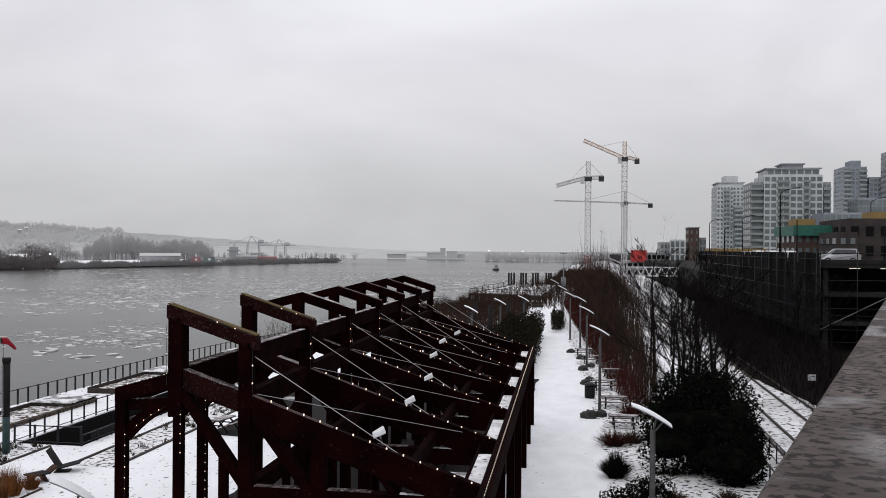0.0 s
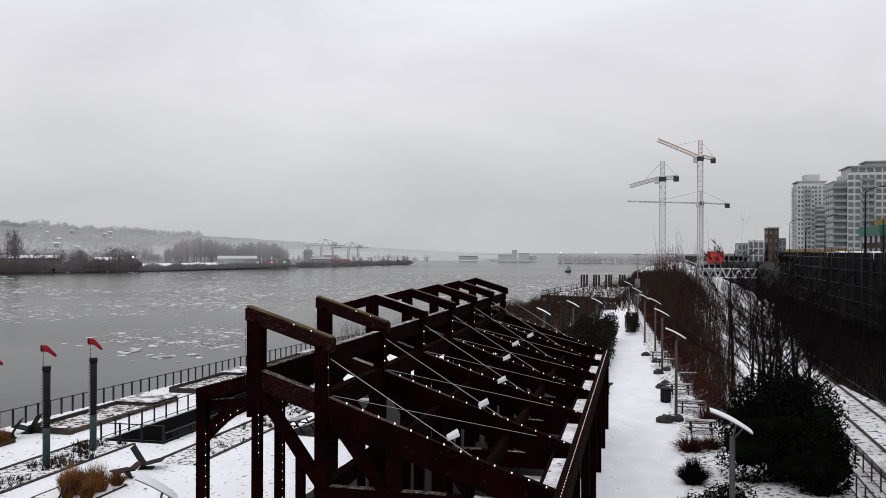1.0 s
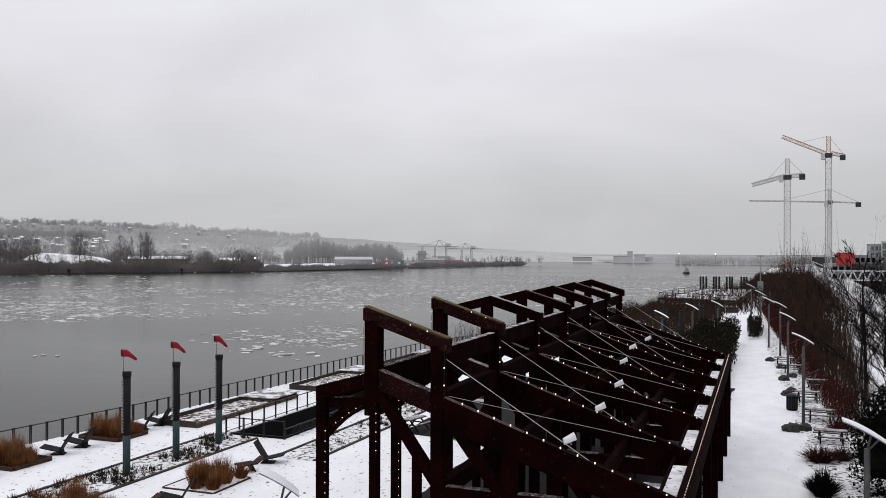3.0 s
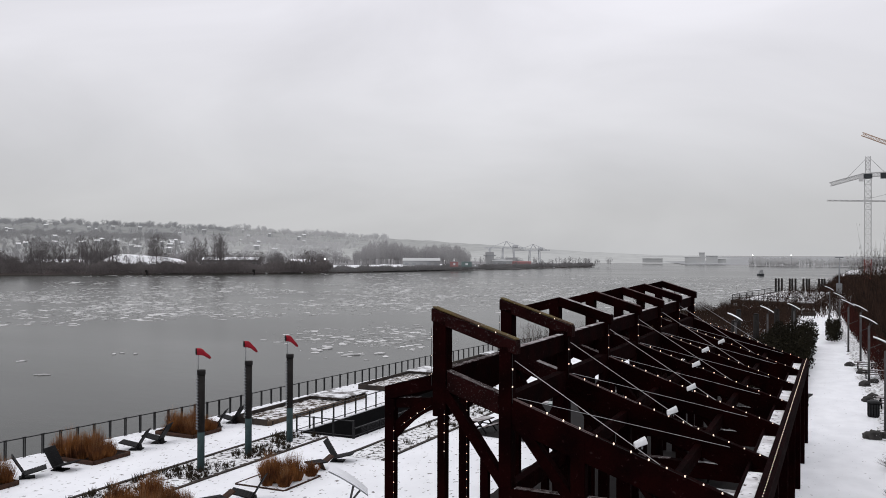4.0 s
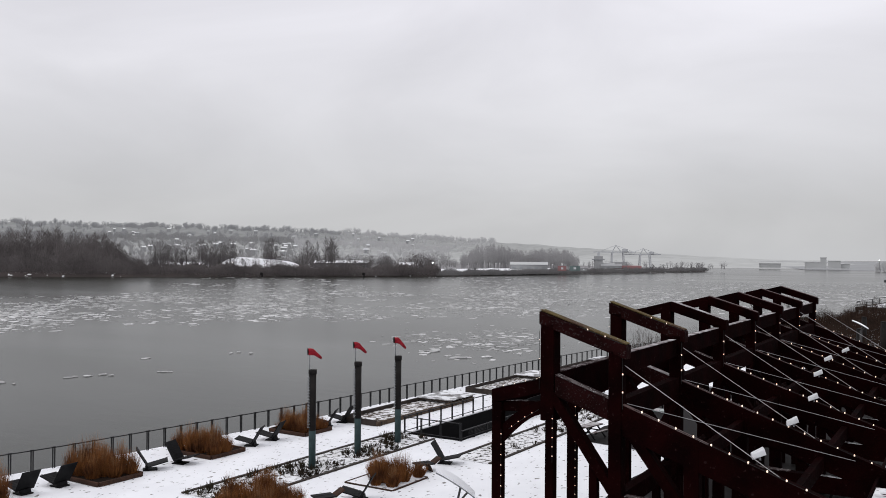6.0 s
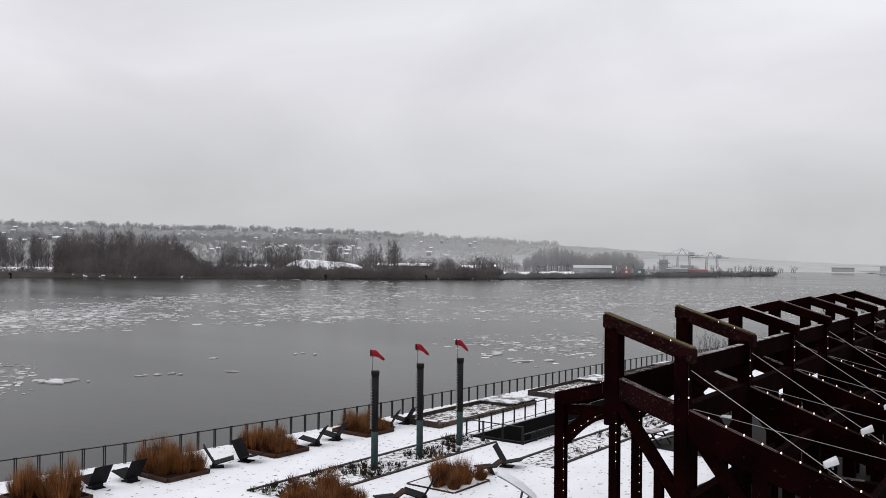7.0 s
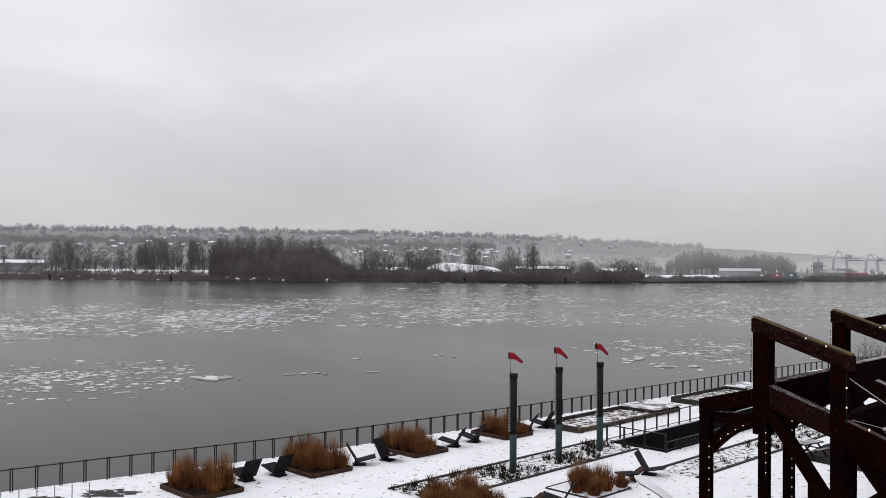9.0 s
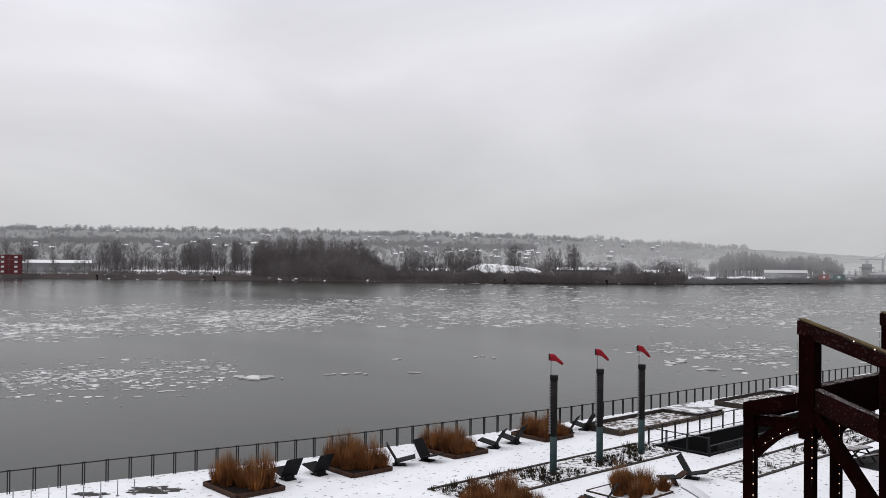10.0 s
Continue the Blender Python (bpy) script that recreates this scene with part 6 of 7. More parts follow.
building("rooftop_box", 39.0, 42.4, 170, 176, 15.75, 16.9, YELLOW, "ochre clad rooftop plant box", 0, 1, slabs=False)
building("brick_block", 44.6, 66, 158, 176, 10, 16.6, BRICK_DARK, "dark brick commercial building", 9, 2, 4, win=(0.5, 0.5), glass=BLACK, slabs=False)
building("grey_shop", 41.5, 44.5, 152, 164, 10, 14.2, BRICK_DARK, "small brown rendered street shop", 2, 2, 3, win=(0.5, 0.5), slabs=False)
building("rooftop_box", 49.8, 53, 162, 168, 17.15, 17.9, YELLOW, "ochre rooftop sign box", 0, 1, slabs=False)
building("office_building", 36.0, 47.0, 418, 436, 0, 14.6, TOWER_GREY, "pale grey office building", 7, 5, 4, win=(0.6, 0.6), slabs=False)
building("office_building", 40.0, 46.5, 415, 418, 0, 15.8, TOWER_WHITE, "white arched office front", 3, 5, 0, win=(0.7, 0.8), slabs=False)
building("brick_tower", 48.5, 53.0, 416, 430, 0, 21.6, BRICK_BROWN, "brown brick stair tower with grey cap", 2, 6, 2, win=(0.3, 0.4), roof=TOWER_GREY, overhang=0.3, slabs=False)
building("office_building", 53.2, 58.0, 430, 440, 0, 17.0, TOWER_GREY, "pale grey office building", 3, 5, 0, slabs=False)
building("red_site_cabin", 21.7, 28.4, 399, 405, 6.2, 10.8, RED_WALL, "bright red site cabin", 0, 1, 0, win=(0.3, 0.4), glass=BLACK, slabs=False)
building("site_block", 17.5, 37.0, 400, 420, 0, 6.15, TOWER_GREY, "grey building under construction", 8, 2, 0, glass=BLACK, win=(0.7, 0.6))
building("site_block", 29.0, 37.0, 405, 420, 6.7, 9.8, TOWER_GREY, "grey building under construction", 4, 1, 0, glass=BLACK, win=(0.7, 0.6))
building("yellow_awning_shop", 33.0, 47.0, 236, 246, 7, 11.5, YELLOW, "ochre low shop on the upper street", 5, 1, 0, win=(0.6, 0.5), slabs=False)


def truss_bridge():
    t = thing("footbridge", (11.3, 259, 0), "white steel truss footbridge over the railway", "bridge")
    n = 9
    w = 20.6
    for y in (0, 2.6):
        one_beam("chord", (0.0, y, 6.5), (w, y, 6.5), 0.2, 0.28, WHITE_BOX, t)
        one_beam("chord", (0.6, y, 4.0), (w, y, 4.0), 0.2, 0.28, WHITE_BOX, t)
        for k in range(n):
            x0, x1 = w * k / n, w * (k + 1) / n
            xm = (x0 + x1) / 2
            one_beam("diagonal", (x0, y, 6.5), (xm, y, 4.0), 0.12, 0.14, WHITE_BOX, t)
            one_beam("diagonal", (xm, y, 4.0), (x1, y, 6.5), 0.12, 0.14, WHITE_BOX, t)
        one_beam("stair_rail", (0, y, 7.6), (-3.4, y - 8, 9.0), 0.2, 0.25, WHITE_BOX, t)
        one_beam("stair_rail", (0.6, y, 4.2), (-3.4, y - 8, 8.7), 0.2, 0.25, WHITE_BOX, t)
    one_box("deck", (0.5, w, 0.1, 2.5, 3.86, 4.0), SNOW, t, "snow-covered deck")
    for x in (0.8, w - 0.5):
        one_box("pier", (x - 0.4, x + 0.4, 0.6, 2.0, 0, 3.85), CONCRETE, t)


truss_bridge()


def lattice(bm, a, b, w, n, bar):
    """A square lattice member from a to b."""
    a, b = Vector(a), Vector(b)
    d = (b - a).normalized()
    s = d.cross(Vector((0, 1, 0)))
    s = s.normalized() if s.length > 0.1 else Vector((1, 0, 0))
    u = d.cross(s).normalized()
    c = [(s * i + u * j) * w / 2 for i, j in ((-1, -1), (1, -1), (1, 1), (-1, 1))]
    for q in c:
        beam(bm, a + q, b + q, bar, bar, up=(0.3, 0.9, 0.1))
    for k in range(n):
        p, q = a.lerp(b, k / n), a.lerp(b, (k + 1) / n)
        for i in range(4):
            j = (i + 1) % 4
            e0, e1 = (i, j) if k % 2 else (j, i)
            beam(bm, p + c[e0], q + c[e1], bar * 0.6, bar * 0.6, up=(0.3, 0.9, 0.1))
            beam(bm, p + c[i], p + c[j], bar * 0.5, bar * 0.5, up=(0.3, 0.9, 0.1))


def tower_crane(x, y, mast_top, apex, slew, jib_tip, counter_tip, paint, label, mast_w=2.0, base_red=0.0, jib_w=1.2):
    t = thing("tower_crane", (x, y, 0), label, "crane", group="tower cranes")
    if base_red:
        bm = bmesh.new()
        lattice(bm, (0, 0, 0), (0, 0, base_red), mast_w, 6, 0.22)
        part("base_mast", bm, CRANE_RED, t, "red lower mast")
    bm = bmesh.new()
    lattice(bm, (0, 0, base_red), (0, 0, mast_top), mast_w, int((mast_top - base_red) / 2), 0.22)
    part("mast", bm, CRANE_WHITE, t)
    bm = bmesh.new()
    lattice(bm, (0, 0, mast_top + 1.6), (0, 0, apex), mast_w * 0.7, 4, 0.2)
    part("apex", bm, paint, t)
    one_box("slewing_ring", (-mast_w * 0.65, mast_w * 0.65, -1.2, 1.2, mast_top, mast_top + 1.55), CRANE_DARK, t)
    one_box("cab", (-mast_w * 0.9 - 0.9, -mast_w * 0.66, -2.2, -0.4, mast_top - 0.9, mast_top + 1.2), CRANE_WHITE, t)
    bm = bmesh.new()
    lattice(bm, (-mast_w * 0.5, 0, slew), jib_tip, jib_w, 14, 0.2)
    part("jib", bm, paint, t)
    bm = bmesh.new()
    lattice(bm, (mast_w * 0.5, 0, slew), counter_tip, jib_w, 5, 0.2)
    part("counter_jib", bm, paint, t)
    cx, _, cz = counter_tip
    one_box("counterweight", (cx - 1.7, cx + 0.2, -0.8, 0.8, cz - 1.5, cz + 0.3), CRANE_DARK, t, "dark concrete counterweight")
    for p in ((jib_tip[0] * 0.62, 0, slew + (jib_tip[2] - slew) * 0.62), counter_tip):
        one_tube("tie", [(0, 0, apex), p], 0.045, CRANE_DARK, t, n=4)


tower_crane(2.1, 320, 36.0, 43.2, 37.2, (-11.4, 0, 34.4), (5.4, 0, 37.4), CRANE_WHITE, "grey-white tower crane with level jib in mist", base_red=9.5)
tower_crane(16.7, 360, 47.0, 55.0, 48.6, (-16.4, 0, 55.6), (5.6, 0, 47.4), CRANE_TAN, "buff-jibbed tower crane with raised jib in mist")
tower_crane(18.2, 381, 30.4, 36.5, 31.4, (-30.4, 0, 32.4), (11.0, 0, 30.8), CRANE_WHITE, "distant low tower crane with long thin jib", mast_w=1.4, jib_w=0.4)


# ---- the pier up river ----
def pier():
    p = thing("pier", (0, 0, 0), "dark timber pier deck on piles beside the river", "pier")
    bm = bmesh.new()
    hexa(bm, [(-26.2, 205, 0.4), (-8, 196, 0.4), (-6, 262, 0.4), (-20, 262, 0.4), (-26.2, 205, 1.0), (-8, 196, 1.0), (-6, 262, 1.0), (-20, 262, 1.0)])
    part("deck", bm, TIMBER_DARK, p)
    bm = bmesh.new()
    hexa(bm, [(-24.5, 208, 1.01), (-9, 200, 1.01), (-7, 258, 1.01), (-19, 258, 1.01), (-24.5, 208, 1.06), (-9, 200, 1.06), (-7, 258, 1.06), (-19, 258, 1.06)])
    part("snow_layer", bm, SNOW_DIRTY, p, "patchy snow on the deck")
    for k in range(10):
        s = k / 9
        x, y = -25.9 + 17.5 * s, 205.4 - 8.7 * s
        one_tube("pile", [(x, y, -6), (x, y, 0.4)], 0.28, PILE, p, n=8)
        one_box("rail_post", (x - 0.06, x + 0.06, y - 0.06, y + 0.06, 1.0, 2.15), RAIL, p)
    one_beam("rail", (-25.9, 205.4, 2.15), (-8.4, 196.7, 2.15), 0.1, 0.1, RAIL, p)
    one_beam("rail", (-25.9, 205.4, 2.15), (-20.2, 261, 2.15), 0.1, 0.1, RAIL, p)
    one_beam("rail", (-25.9, 205.4, 1.6), (-8.4, 196.7, 1.6), 0.06, 0.06, RAIL, p)
    for k in range(9):
        s = k / 8
        x, y = -25.9 + 5.7 * s, 205.4 + 55.6 * s
        one_tube("pile", [(x, y, -6), (x, y, 0.4)], 0.28, PILE, p, n=8)
        one_box("rail_post", (x - 0.06, x + 0.06, y - 0.06, y + 0.06, 1.0, 2.15), RAIL, p)


pier()
for x in (-23.4, -22.6, -21.7, -19.5, -18.8, -17.9, -15.7, -14.8, -14.1, -11.4, -10.6, -9.9):
    m = thing("mooring_pile", (x, 286.5 + 0.3 * (x + 23), -6), "dark mooring pile standing in the river", "pile", group="mooring piles")
    one_tube("shaft", [(0, 0, 0), (0, 0, 9.6)], [0.34, 0.32], PILE, m, n=8)
    one_tube("cap", [(0, 0, 9.6), (0, 0, 9.75)], [0.35, 0.2], PILE, m, n=8)
s = thing("mast_light", (-5.0, 250, 1.06), "tall pale mast light on the pier", "lamp post")
one_tube("pole", [(0, 0, 0), (0, 0, 9.2)], [0.2, 0.12], GALV, s, n=8)
one_box("lamp_bar", (-1.0, 1.0, -0.15, 0.15, 9.2, 9.5), GALV, s)
one_box("cabinet", (-0.7, 0.7, -0.4, 0.4, 0.0, 2.6), GALV, s)
for x, y, h in ((-12.2, 98, 4.2), (-10.8, 106, 4.5), (-9.4, 116, 4.5), (-8.2, 128, 4.4), (-13.2, 92, 3.6), (-14.5, 121, 4.0)):
    m = thing("timber_bollard", (x, y, 0), "dark old timber pile standing on the bank", "pile", group="old timber piles")
    one_tube("shaft", [(0, 0, 0), (0.05, 0, h)], [0.36, 0.3], PILE, m, n=9)
    one_tube("cap", [(0.05, 0, h), (0.05, 0, h + 0.12)], [0.33, 0.22], PILE, m, n=9)
railing("bank_railing", [(-20.5, 108), (-15.5, 140), (-11.5, 180)], 2.5, 1.1, "dark timber railing along the bank walk", post_w=0.14, mid=True)
for k, (x, y) in enumerate(((-8.6, 176), (-9.6, 192), (-8.2, 168))):
    m = thing("park_bench", (x, y, 0), "dark bench on the snowy promenade", "bench", group="benches at the promenade end")
    one_box("seat", (-1.1, 1.1, -0.25, 0.25, 0.42, 0.5), TIMBER_DARK, m, soft=0.01)
    one_box("backrest", (-1.1, 1.1, 0.25, 0.32, 0.5, 0.95), TIMBER_DARK, m, soft=0.01)
    for sx in (-0.9, 0.9):
        one_box("leg", (sx - 0.06, sx + 0.06, -0.22, 0.22, 0, 0.42), BLACK, m)


def verge_sign(x, y, label):
    g = thing("trackside_sign", (x, y, 0), label, "sign", group="trackside signs")
    one_tube("post", [(0, 0, 0), (0, 0, 1.35)], 0.035, RAIL, g, n=7)
    plate = one_box("plate", (-0.32, 0.32, -0.065, -0.04, 0.85, 1.35), WHITE_BOX, g)
    bm = bmesh.new()
    box(bm, -0.24, 0.24, -0.069, -0.0655, 1.18, 1.22)
    box(bm, -0.24, 0.1, -0.069, -0.0655, 1.05, 1.09)
    part("text_bars", bm, BLACK, g)


verge_sign(18.97, 76.3, "small white trackside sign on a dark post")


# ---- the river and the far bank ----
def far_pos(az, d):
    a = radians(az)
    return -math.sin(a) * d, math.cos(a) * d


def shore_dist(az):
    """Distance of the far waterline by bearing from the overpass."""
    rows = [(15.6, 925), (16.5, 905), (21, 790), (26.6, 695), (32.2, 629), (32.7, 628), (38, 605), (45, 600), (55, 607), (60, 622), (66, 650), (75, 684), (85, 740), (100, 900)]
    for (a0, d0), (a1, d1) in zip(rows, rows[1:]):
        if a0 <= az <= a1:
            return d0 + (d1 - d0) * (az - a0) / (a1 - a0)
    return rows[-1][1]


def tug():
    t = thing("tugboat", (-61, 631, WATER_Z), "small dark tugboat on the icy river", "boat", turn=-60)
    bm = bmesh.new()
    prof = [(-4.2, 0.9), (-4.2, -0.9), (1.5, -1.5), (4.6, 0), (1.5, 1.5)]
    lo = [bm.verts.new((x * 0.95, y, -0.5)) for x, y in prof]
    hi = [bm.verts.new((x, y * 1.15, 1.0 + 0.08 * max(0, x))) for x, y in prof]
    for i in range(5):
        j = (i + 1) % 5
        bm.faces.new((lo[i], lo[j], hi[j], hi[i]))
    bm.faces.new(hi)
    bmesh.ops.recalc_face_normals(bm, faces=bm.faces)
    part("hull", bm, CRANE_DARK, t)
    one_box("deckhouse", (-1.6, 1.8, -1.0, 1.0, 1.0, 2.4), FAR_GREY, t)
    one_box("wheelhouse", (-0.4, 1.4, -0.8, 0.8, 2.4, 3.7), TOWER_GREY, t)
    one_tube("mast", [(0, 0, 3.7), (0, 0, 5.2)], 0.08, CRANE_DARK, t, n=6)


tug()


def gantry(x, y, s, label):
    g = thing("container_crane", (x, y, -1), label, "crane", group="container cranes", turn=28)
    for lx in (-7 * s, 7 * s):
        for ly in (-5, 5):
            one_beam("leg", (lx, ly, 0), (lx * 0.85, ly, 18 * s), 0.9, 0.9, FAR_BLUE, g)
        one_beam("portal", (lx * 0.92, -5, 8 * s), (lx * 0.92, 5, 8 * s), 0.8, 0.9, FAR_BLUE, g)
    one_beam("boom", (-27 * s, 0, 18 * s), (20 * s, 0, 18 * s), 1.6, 1.0, FAR_BLUE, g)
    one_beam("mast", (-6 * s, 0, 18 * s), (-2 * s, 0, 25.5 * s), 0.9, 0.9, FAR_BLUE, g)
    one_beam("mast", (4 * s, 0, 18 * s), (-2 * s, 0, 25.5 * s), 0.7, 0.7, FAR_BLUE, g)
    one_beam("stay", (-2 * s, 0, 25.5 * s), (-20 * s, 0, 18.4 * s), 0.35, 0.35, FAR_BLUE, g)
    one_beam("stay", (-2 * s, 0, 25.5 * s), (17 * s, 0, 18.4 * s), 0.35, 0.35, FAR_BLUE, g)
    one_box("machinery_house", (5 * s, 11 * s, -2, 2, 18.6 * s, 21.5 * s), FAR_BLUE, g)


gantry(-329, 850, 0.92, "blue dockside container crane, paled with painted haze")
gantry(-306, 866, 0.80, "blue dockside container crane, paled with painted haze")


def ship():
    s = thing("cargo_ship", (-327, 826, -1.2), "moored ship with pale superstructure in mist", "ship", turn=28)
    one_box("hull", (2, 30, -3, 3, 0, 3.4), FAR_RED, s, soft=0.6)
    one_box("superstructure", (4, 16, -2.5, 2.5, 3.4, 7.0), FAR_GREY, s)
    one_box("bridge", (-16, -8, -3, 3, 0, 12.5), FAR_GREY, s)
    one_box("funnel", (-13, -10.5, -1.2, 1.2, 12.5, 17.0), FAR_BLUE, s)
    one_box("bridge_wing", (-18, -6, -3.5, 3.5, 8.6, 9.6), TOWER_GREY, s)


ship()


def shed(az0, az1, d, z0, h, wall, roof_mat, label, depth=18, bays=6):
    x0, y0 = far_pos(az0, d)
    x1, y1 = far_pos(az1, d)
    mid = Vector(((x0 + x1) / 2, (y0 + y1) / 2, z0))
    ln = math.hypot(x1 - x0, y1 - y0)
    tn = math.degrees(math.atan2(y1 - y0, x1 - x0))
    b = thing("warehouse", tuple(mid), label, "building", turn=tn)
    one_box("wall", (-ln / 2, ln / 2, 0, depth, 0, h), wall, b)
    bm = bmesh.new()
    v = [bm.verts.new(p) for p in ((-ln / 2 - 0.4, -0.5, h + 0.02), (ln / 2 + 0.4, -0.5, h + 0.02), (ln / 2 + 0.4, depth + 0.5, h + 0.02), (-ln / 2 - 0.4, depth + 0.5, h + 0.02), (-ln / 2 - 0.4, depth / 2, h + 2.2), (ln / 2 + 0.4, depth / 2, h + 2.2))]
    for f in ((0, 1, 5, 4), (2, 3, 4, 5), (0, 4, 3), (1, 2, 5), (0, 3, 2, 1)):
        bm.faces.new([v[i] for i in f])
    part("roof", bm, roof_mat, b, "snow-covered roof")
    for k in range(bays):
        x = -ln / 2 + ln * (k + 0.5) / bays
        one_box("door", (x - ln / bays * 0.25, x + ln / bays * 0.25, -0.12, -0.01, 0, h * 0.62), TOWER_GREY, b)


shed(73.6, 69.86, 700, -0.8, 7.4, FAR_LAND, FAR_SNOW, "long low shed with a snowy roof on the far bank")
shed(40.7, 37.2, 770, -0.6, 4.5, FAR_WOOD, FAR_SNOW, "long low shed with a snowy roof on the far bank")
shed(35.2, 33.6, 760, -0.6, 3.2, FAR_WOOD_PALE, FAR_SNOW, "grey low shed with a snowy roof on the far bank")
shed(28.0, 25.6, 720, -0.6, 4.6, FAR_GREY, FAR_MIST, "pale low warehouse on the far bank", bays=5)
shed(22.2, 20.9, 880, -0.6, 2.6, FAR_GREY, FAR_GREY, "pale low warehouse on the far bank", bays=4)
shed(50.0, 47.6, 690, -0.6, 3.4, FAR_WOOD_PALE, FAR_SNOW, "grey low shed with a snowy roof on the far bank")


def container(az, d, z, w, h, paint, label, rows=1, cols=1):
    x, y = far_pos(az, d)
    c = thing("container_stack", (x, y, z), label, "container", turn=az)
    for r in range(rows):
        for k in range(cols):
            body = one_box("container", (k * w, (k + 1) * w - 0.2, 0, 2.5, r * h, (r + 1) * h - 0.12), paint, c)
            one_box("mark", (k * w + w * 0.38, k * w + w * 0.62, -0.06, -0.01, r * h + h * 0.3, r * h + h * 0.7), FAR_SNOW, body)


container(75.72, 668, -0.9, 8.2, 3.3, DARK_RED, "stack of dark red shipping containers on the far bank", rows=4, cols=3)
container(24.95, 710, -0.6, 7.0, 4.0, FAR_RED, "muted red shipping container on the far bank")
container(24.2, 710, -0.6, 8.5, 4.2, FAR_TEAL, "muted teal shipping container on the far bank")
container(23.5, 700, -0.6, 5.0, 2.6, FAR_GREY, "pale shipping container on the far bank")


def snow_mound():
    bm = bmesh.new()
    cx, cy = far_pos(44.0, 650)
    d = Vector((math.cos(radians(43.2)), math.sin(radians(43.2)), 0))
    n = Vector((-d.y, d.x, 0))
    rows = []
    for i in range(19):
        s = -1 + 2 * i / 18
        row = []
        for j in range(7):
            u = -1 + 2 * j / 6
            hgt = 9.4 * max(0, 1 - abs(s) ** 5) * max(0, 1 - u * u) * (1 - 0.25 * s) + 0.6 * noise.noise((s * 3, u * 3, 1))
            p = Vector((cx, cy, -1.2)) + d * s * 33 + n * u * 16
            row.append(bm.verts.new((p.x, p.y, -1.4 + max(0, hgt))))
        rows.append(row)
    for r0, r1 in zip(rows, rows[1:]):
        for j in range(6):
            bm.faces.new((r0[j], r0[j + 1], r1[j + 1], r1[j]))
    bmesh.ops.recalc_face_normals(bm, faces=bm.faces)
    setting("snow_mound", bm, FAR_SNOW, "smooth snow-covered mound on the far bank", "ground")


snow_mound()


def snow_strip(az0, az1, back, depth, rise, label):
    bm = bmesh.new()
    prev = None
    n = 40
    for k in range(n + 1):
        az = az0 + (az1 - az0) * k / n
        d = shore_dist(az) + back
        q = 1 + 0.3 * noise.noise((az * 2, 5, 0))
        x0, y0 = far_pos(az, d)
        x1, y1 = far_pos(az, d + depth)
        cur = (bm.verts.new((x0, y0, -0.85)), bm.verts.new((x1, y1, -0.85 + rise * q)))
        if prev:
            bm.faces.new((prev[0], prev[1], cur[1], cur[0]))
        prev = cur
    setting("snow_field", bm, FAR_SNOW, label, "ground")


snow_strip(60.4, 67.6, 24, 36, 2.6, "open snowy strip on the far bank")
snow_strip(70.0, 84.0, 14, 20, 1.0, "open snowy strip on the far bank")
snow_strip(25.2, 32.5, 16, 30, 1.7, "open snowy strip behind the spit")


class Thicket:
    """Gathers many bare far trees into one mesh."""

    def __init__(self):
        self.v, self.f = [], []

    def tri(self, a, b, c):
        k = len(self.v)
        self.v.extend((a, b, c))
        self.f.append((k, k + 1, k + 2))

    def tree(self, rng, x, y, z, h, w, n=26, bar=0.22, round_top=False):
        """A bare tree: trunk, rising limbs and a soft crown of fine twigs."""
        r = math.hypot(x, y)
        sx, sy = y / r, -x / r
        self.tri((x - sx * bar * 1.5, y - sy * bar * 1.5, z), (x + sx * bar * 1.5, y + sy * bar * 1.5, z), (x, y, z + h * 0.9))
        base = rng.uniform(0.22, 0.38)
        mid, half = z + h * (1 + base) / 2, h * (1 - base) / 2
        for k in range(n * 2):
            a = rng.uniform(0, 6.283)
            q = rng.random() ** 0.45
            u, v = q * math.cos(a), q * math.sin(a)
            wide = w * (1.0 if round_top else 0.62) * (1 - 0.25 * v)
            px, pz = u * wide, mid + v * half
            f = rng.uniform(-0.5, 0.5) * w
            bx, by = x + sx * px - sy * f, y + sy * px + sx * f
            ln = h * rng.uniform(0.05, 0.13)
            t = u * 0.8 + rng.gauss(0, 0.35)
            b = bar * rng.uniform(0.35, 0.75)
            self.tri((bx - sx * b, by - sy * b, pz), (bx + sx * b, by + sy * b, pz), (bx + sx * t * ln, by + sy * t * ln, pz + ln))
            if k % 7 == 0:
                self.tri((x - sx * b, y - sy * b, z + h * base), (x + sx * b, y + sy * b, z + h * base), (bx, by, pz))

    def bush(self, rng, x, y, z, h, w, n=22):
        """A dome of short twigs that point every way."""
        r = math.hypot(x, y)
        sx, sy = y / r, -x / r
        for _ in range(n * 3):
            o = rng.gauss(0, 0.5) * w
            top = h * max(0.25, 1 - 0.5 * (o / w) ** 2)
            pz = z + top * rng.random() ** 0.8
            d = rng.uniform(-2.5, 2.5)
            px, py = x + sx * o - d * sy, y + sy * o + d * sx
            ln = rng.uniform(0.8, 2.2)
            a = rng.gauss(0, 0.8)
            qx = px + sx * math.sin(a) * ln
            qy = py + sy * math.sin(a) * ln
            b = rng.uniform(0.10, 0.24)
            self.tri((px - sx * b, py - sy * b, pz), (px + sx * b, py + sy * b, pz + b * 0.5), (qx, qy, pz + abs(math.cos(a)) * ln))

    def done(self, name, material, label):
        me = bpy.data.meshes.new(name)
        me.from_pydata(self.v, [], self.f)
        me.materials.append(material)
        tagged(new(name, me), label, "trees", kind="stuff")


rng = random.Random(201)
big, thin, low = Thicket(), Thicket(), Thicket()
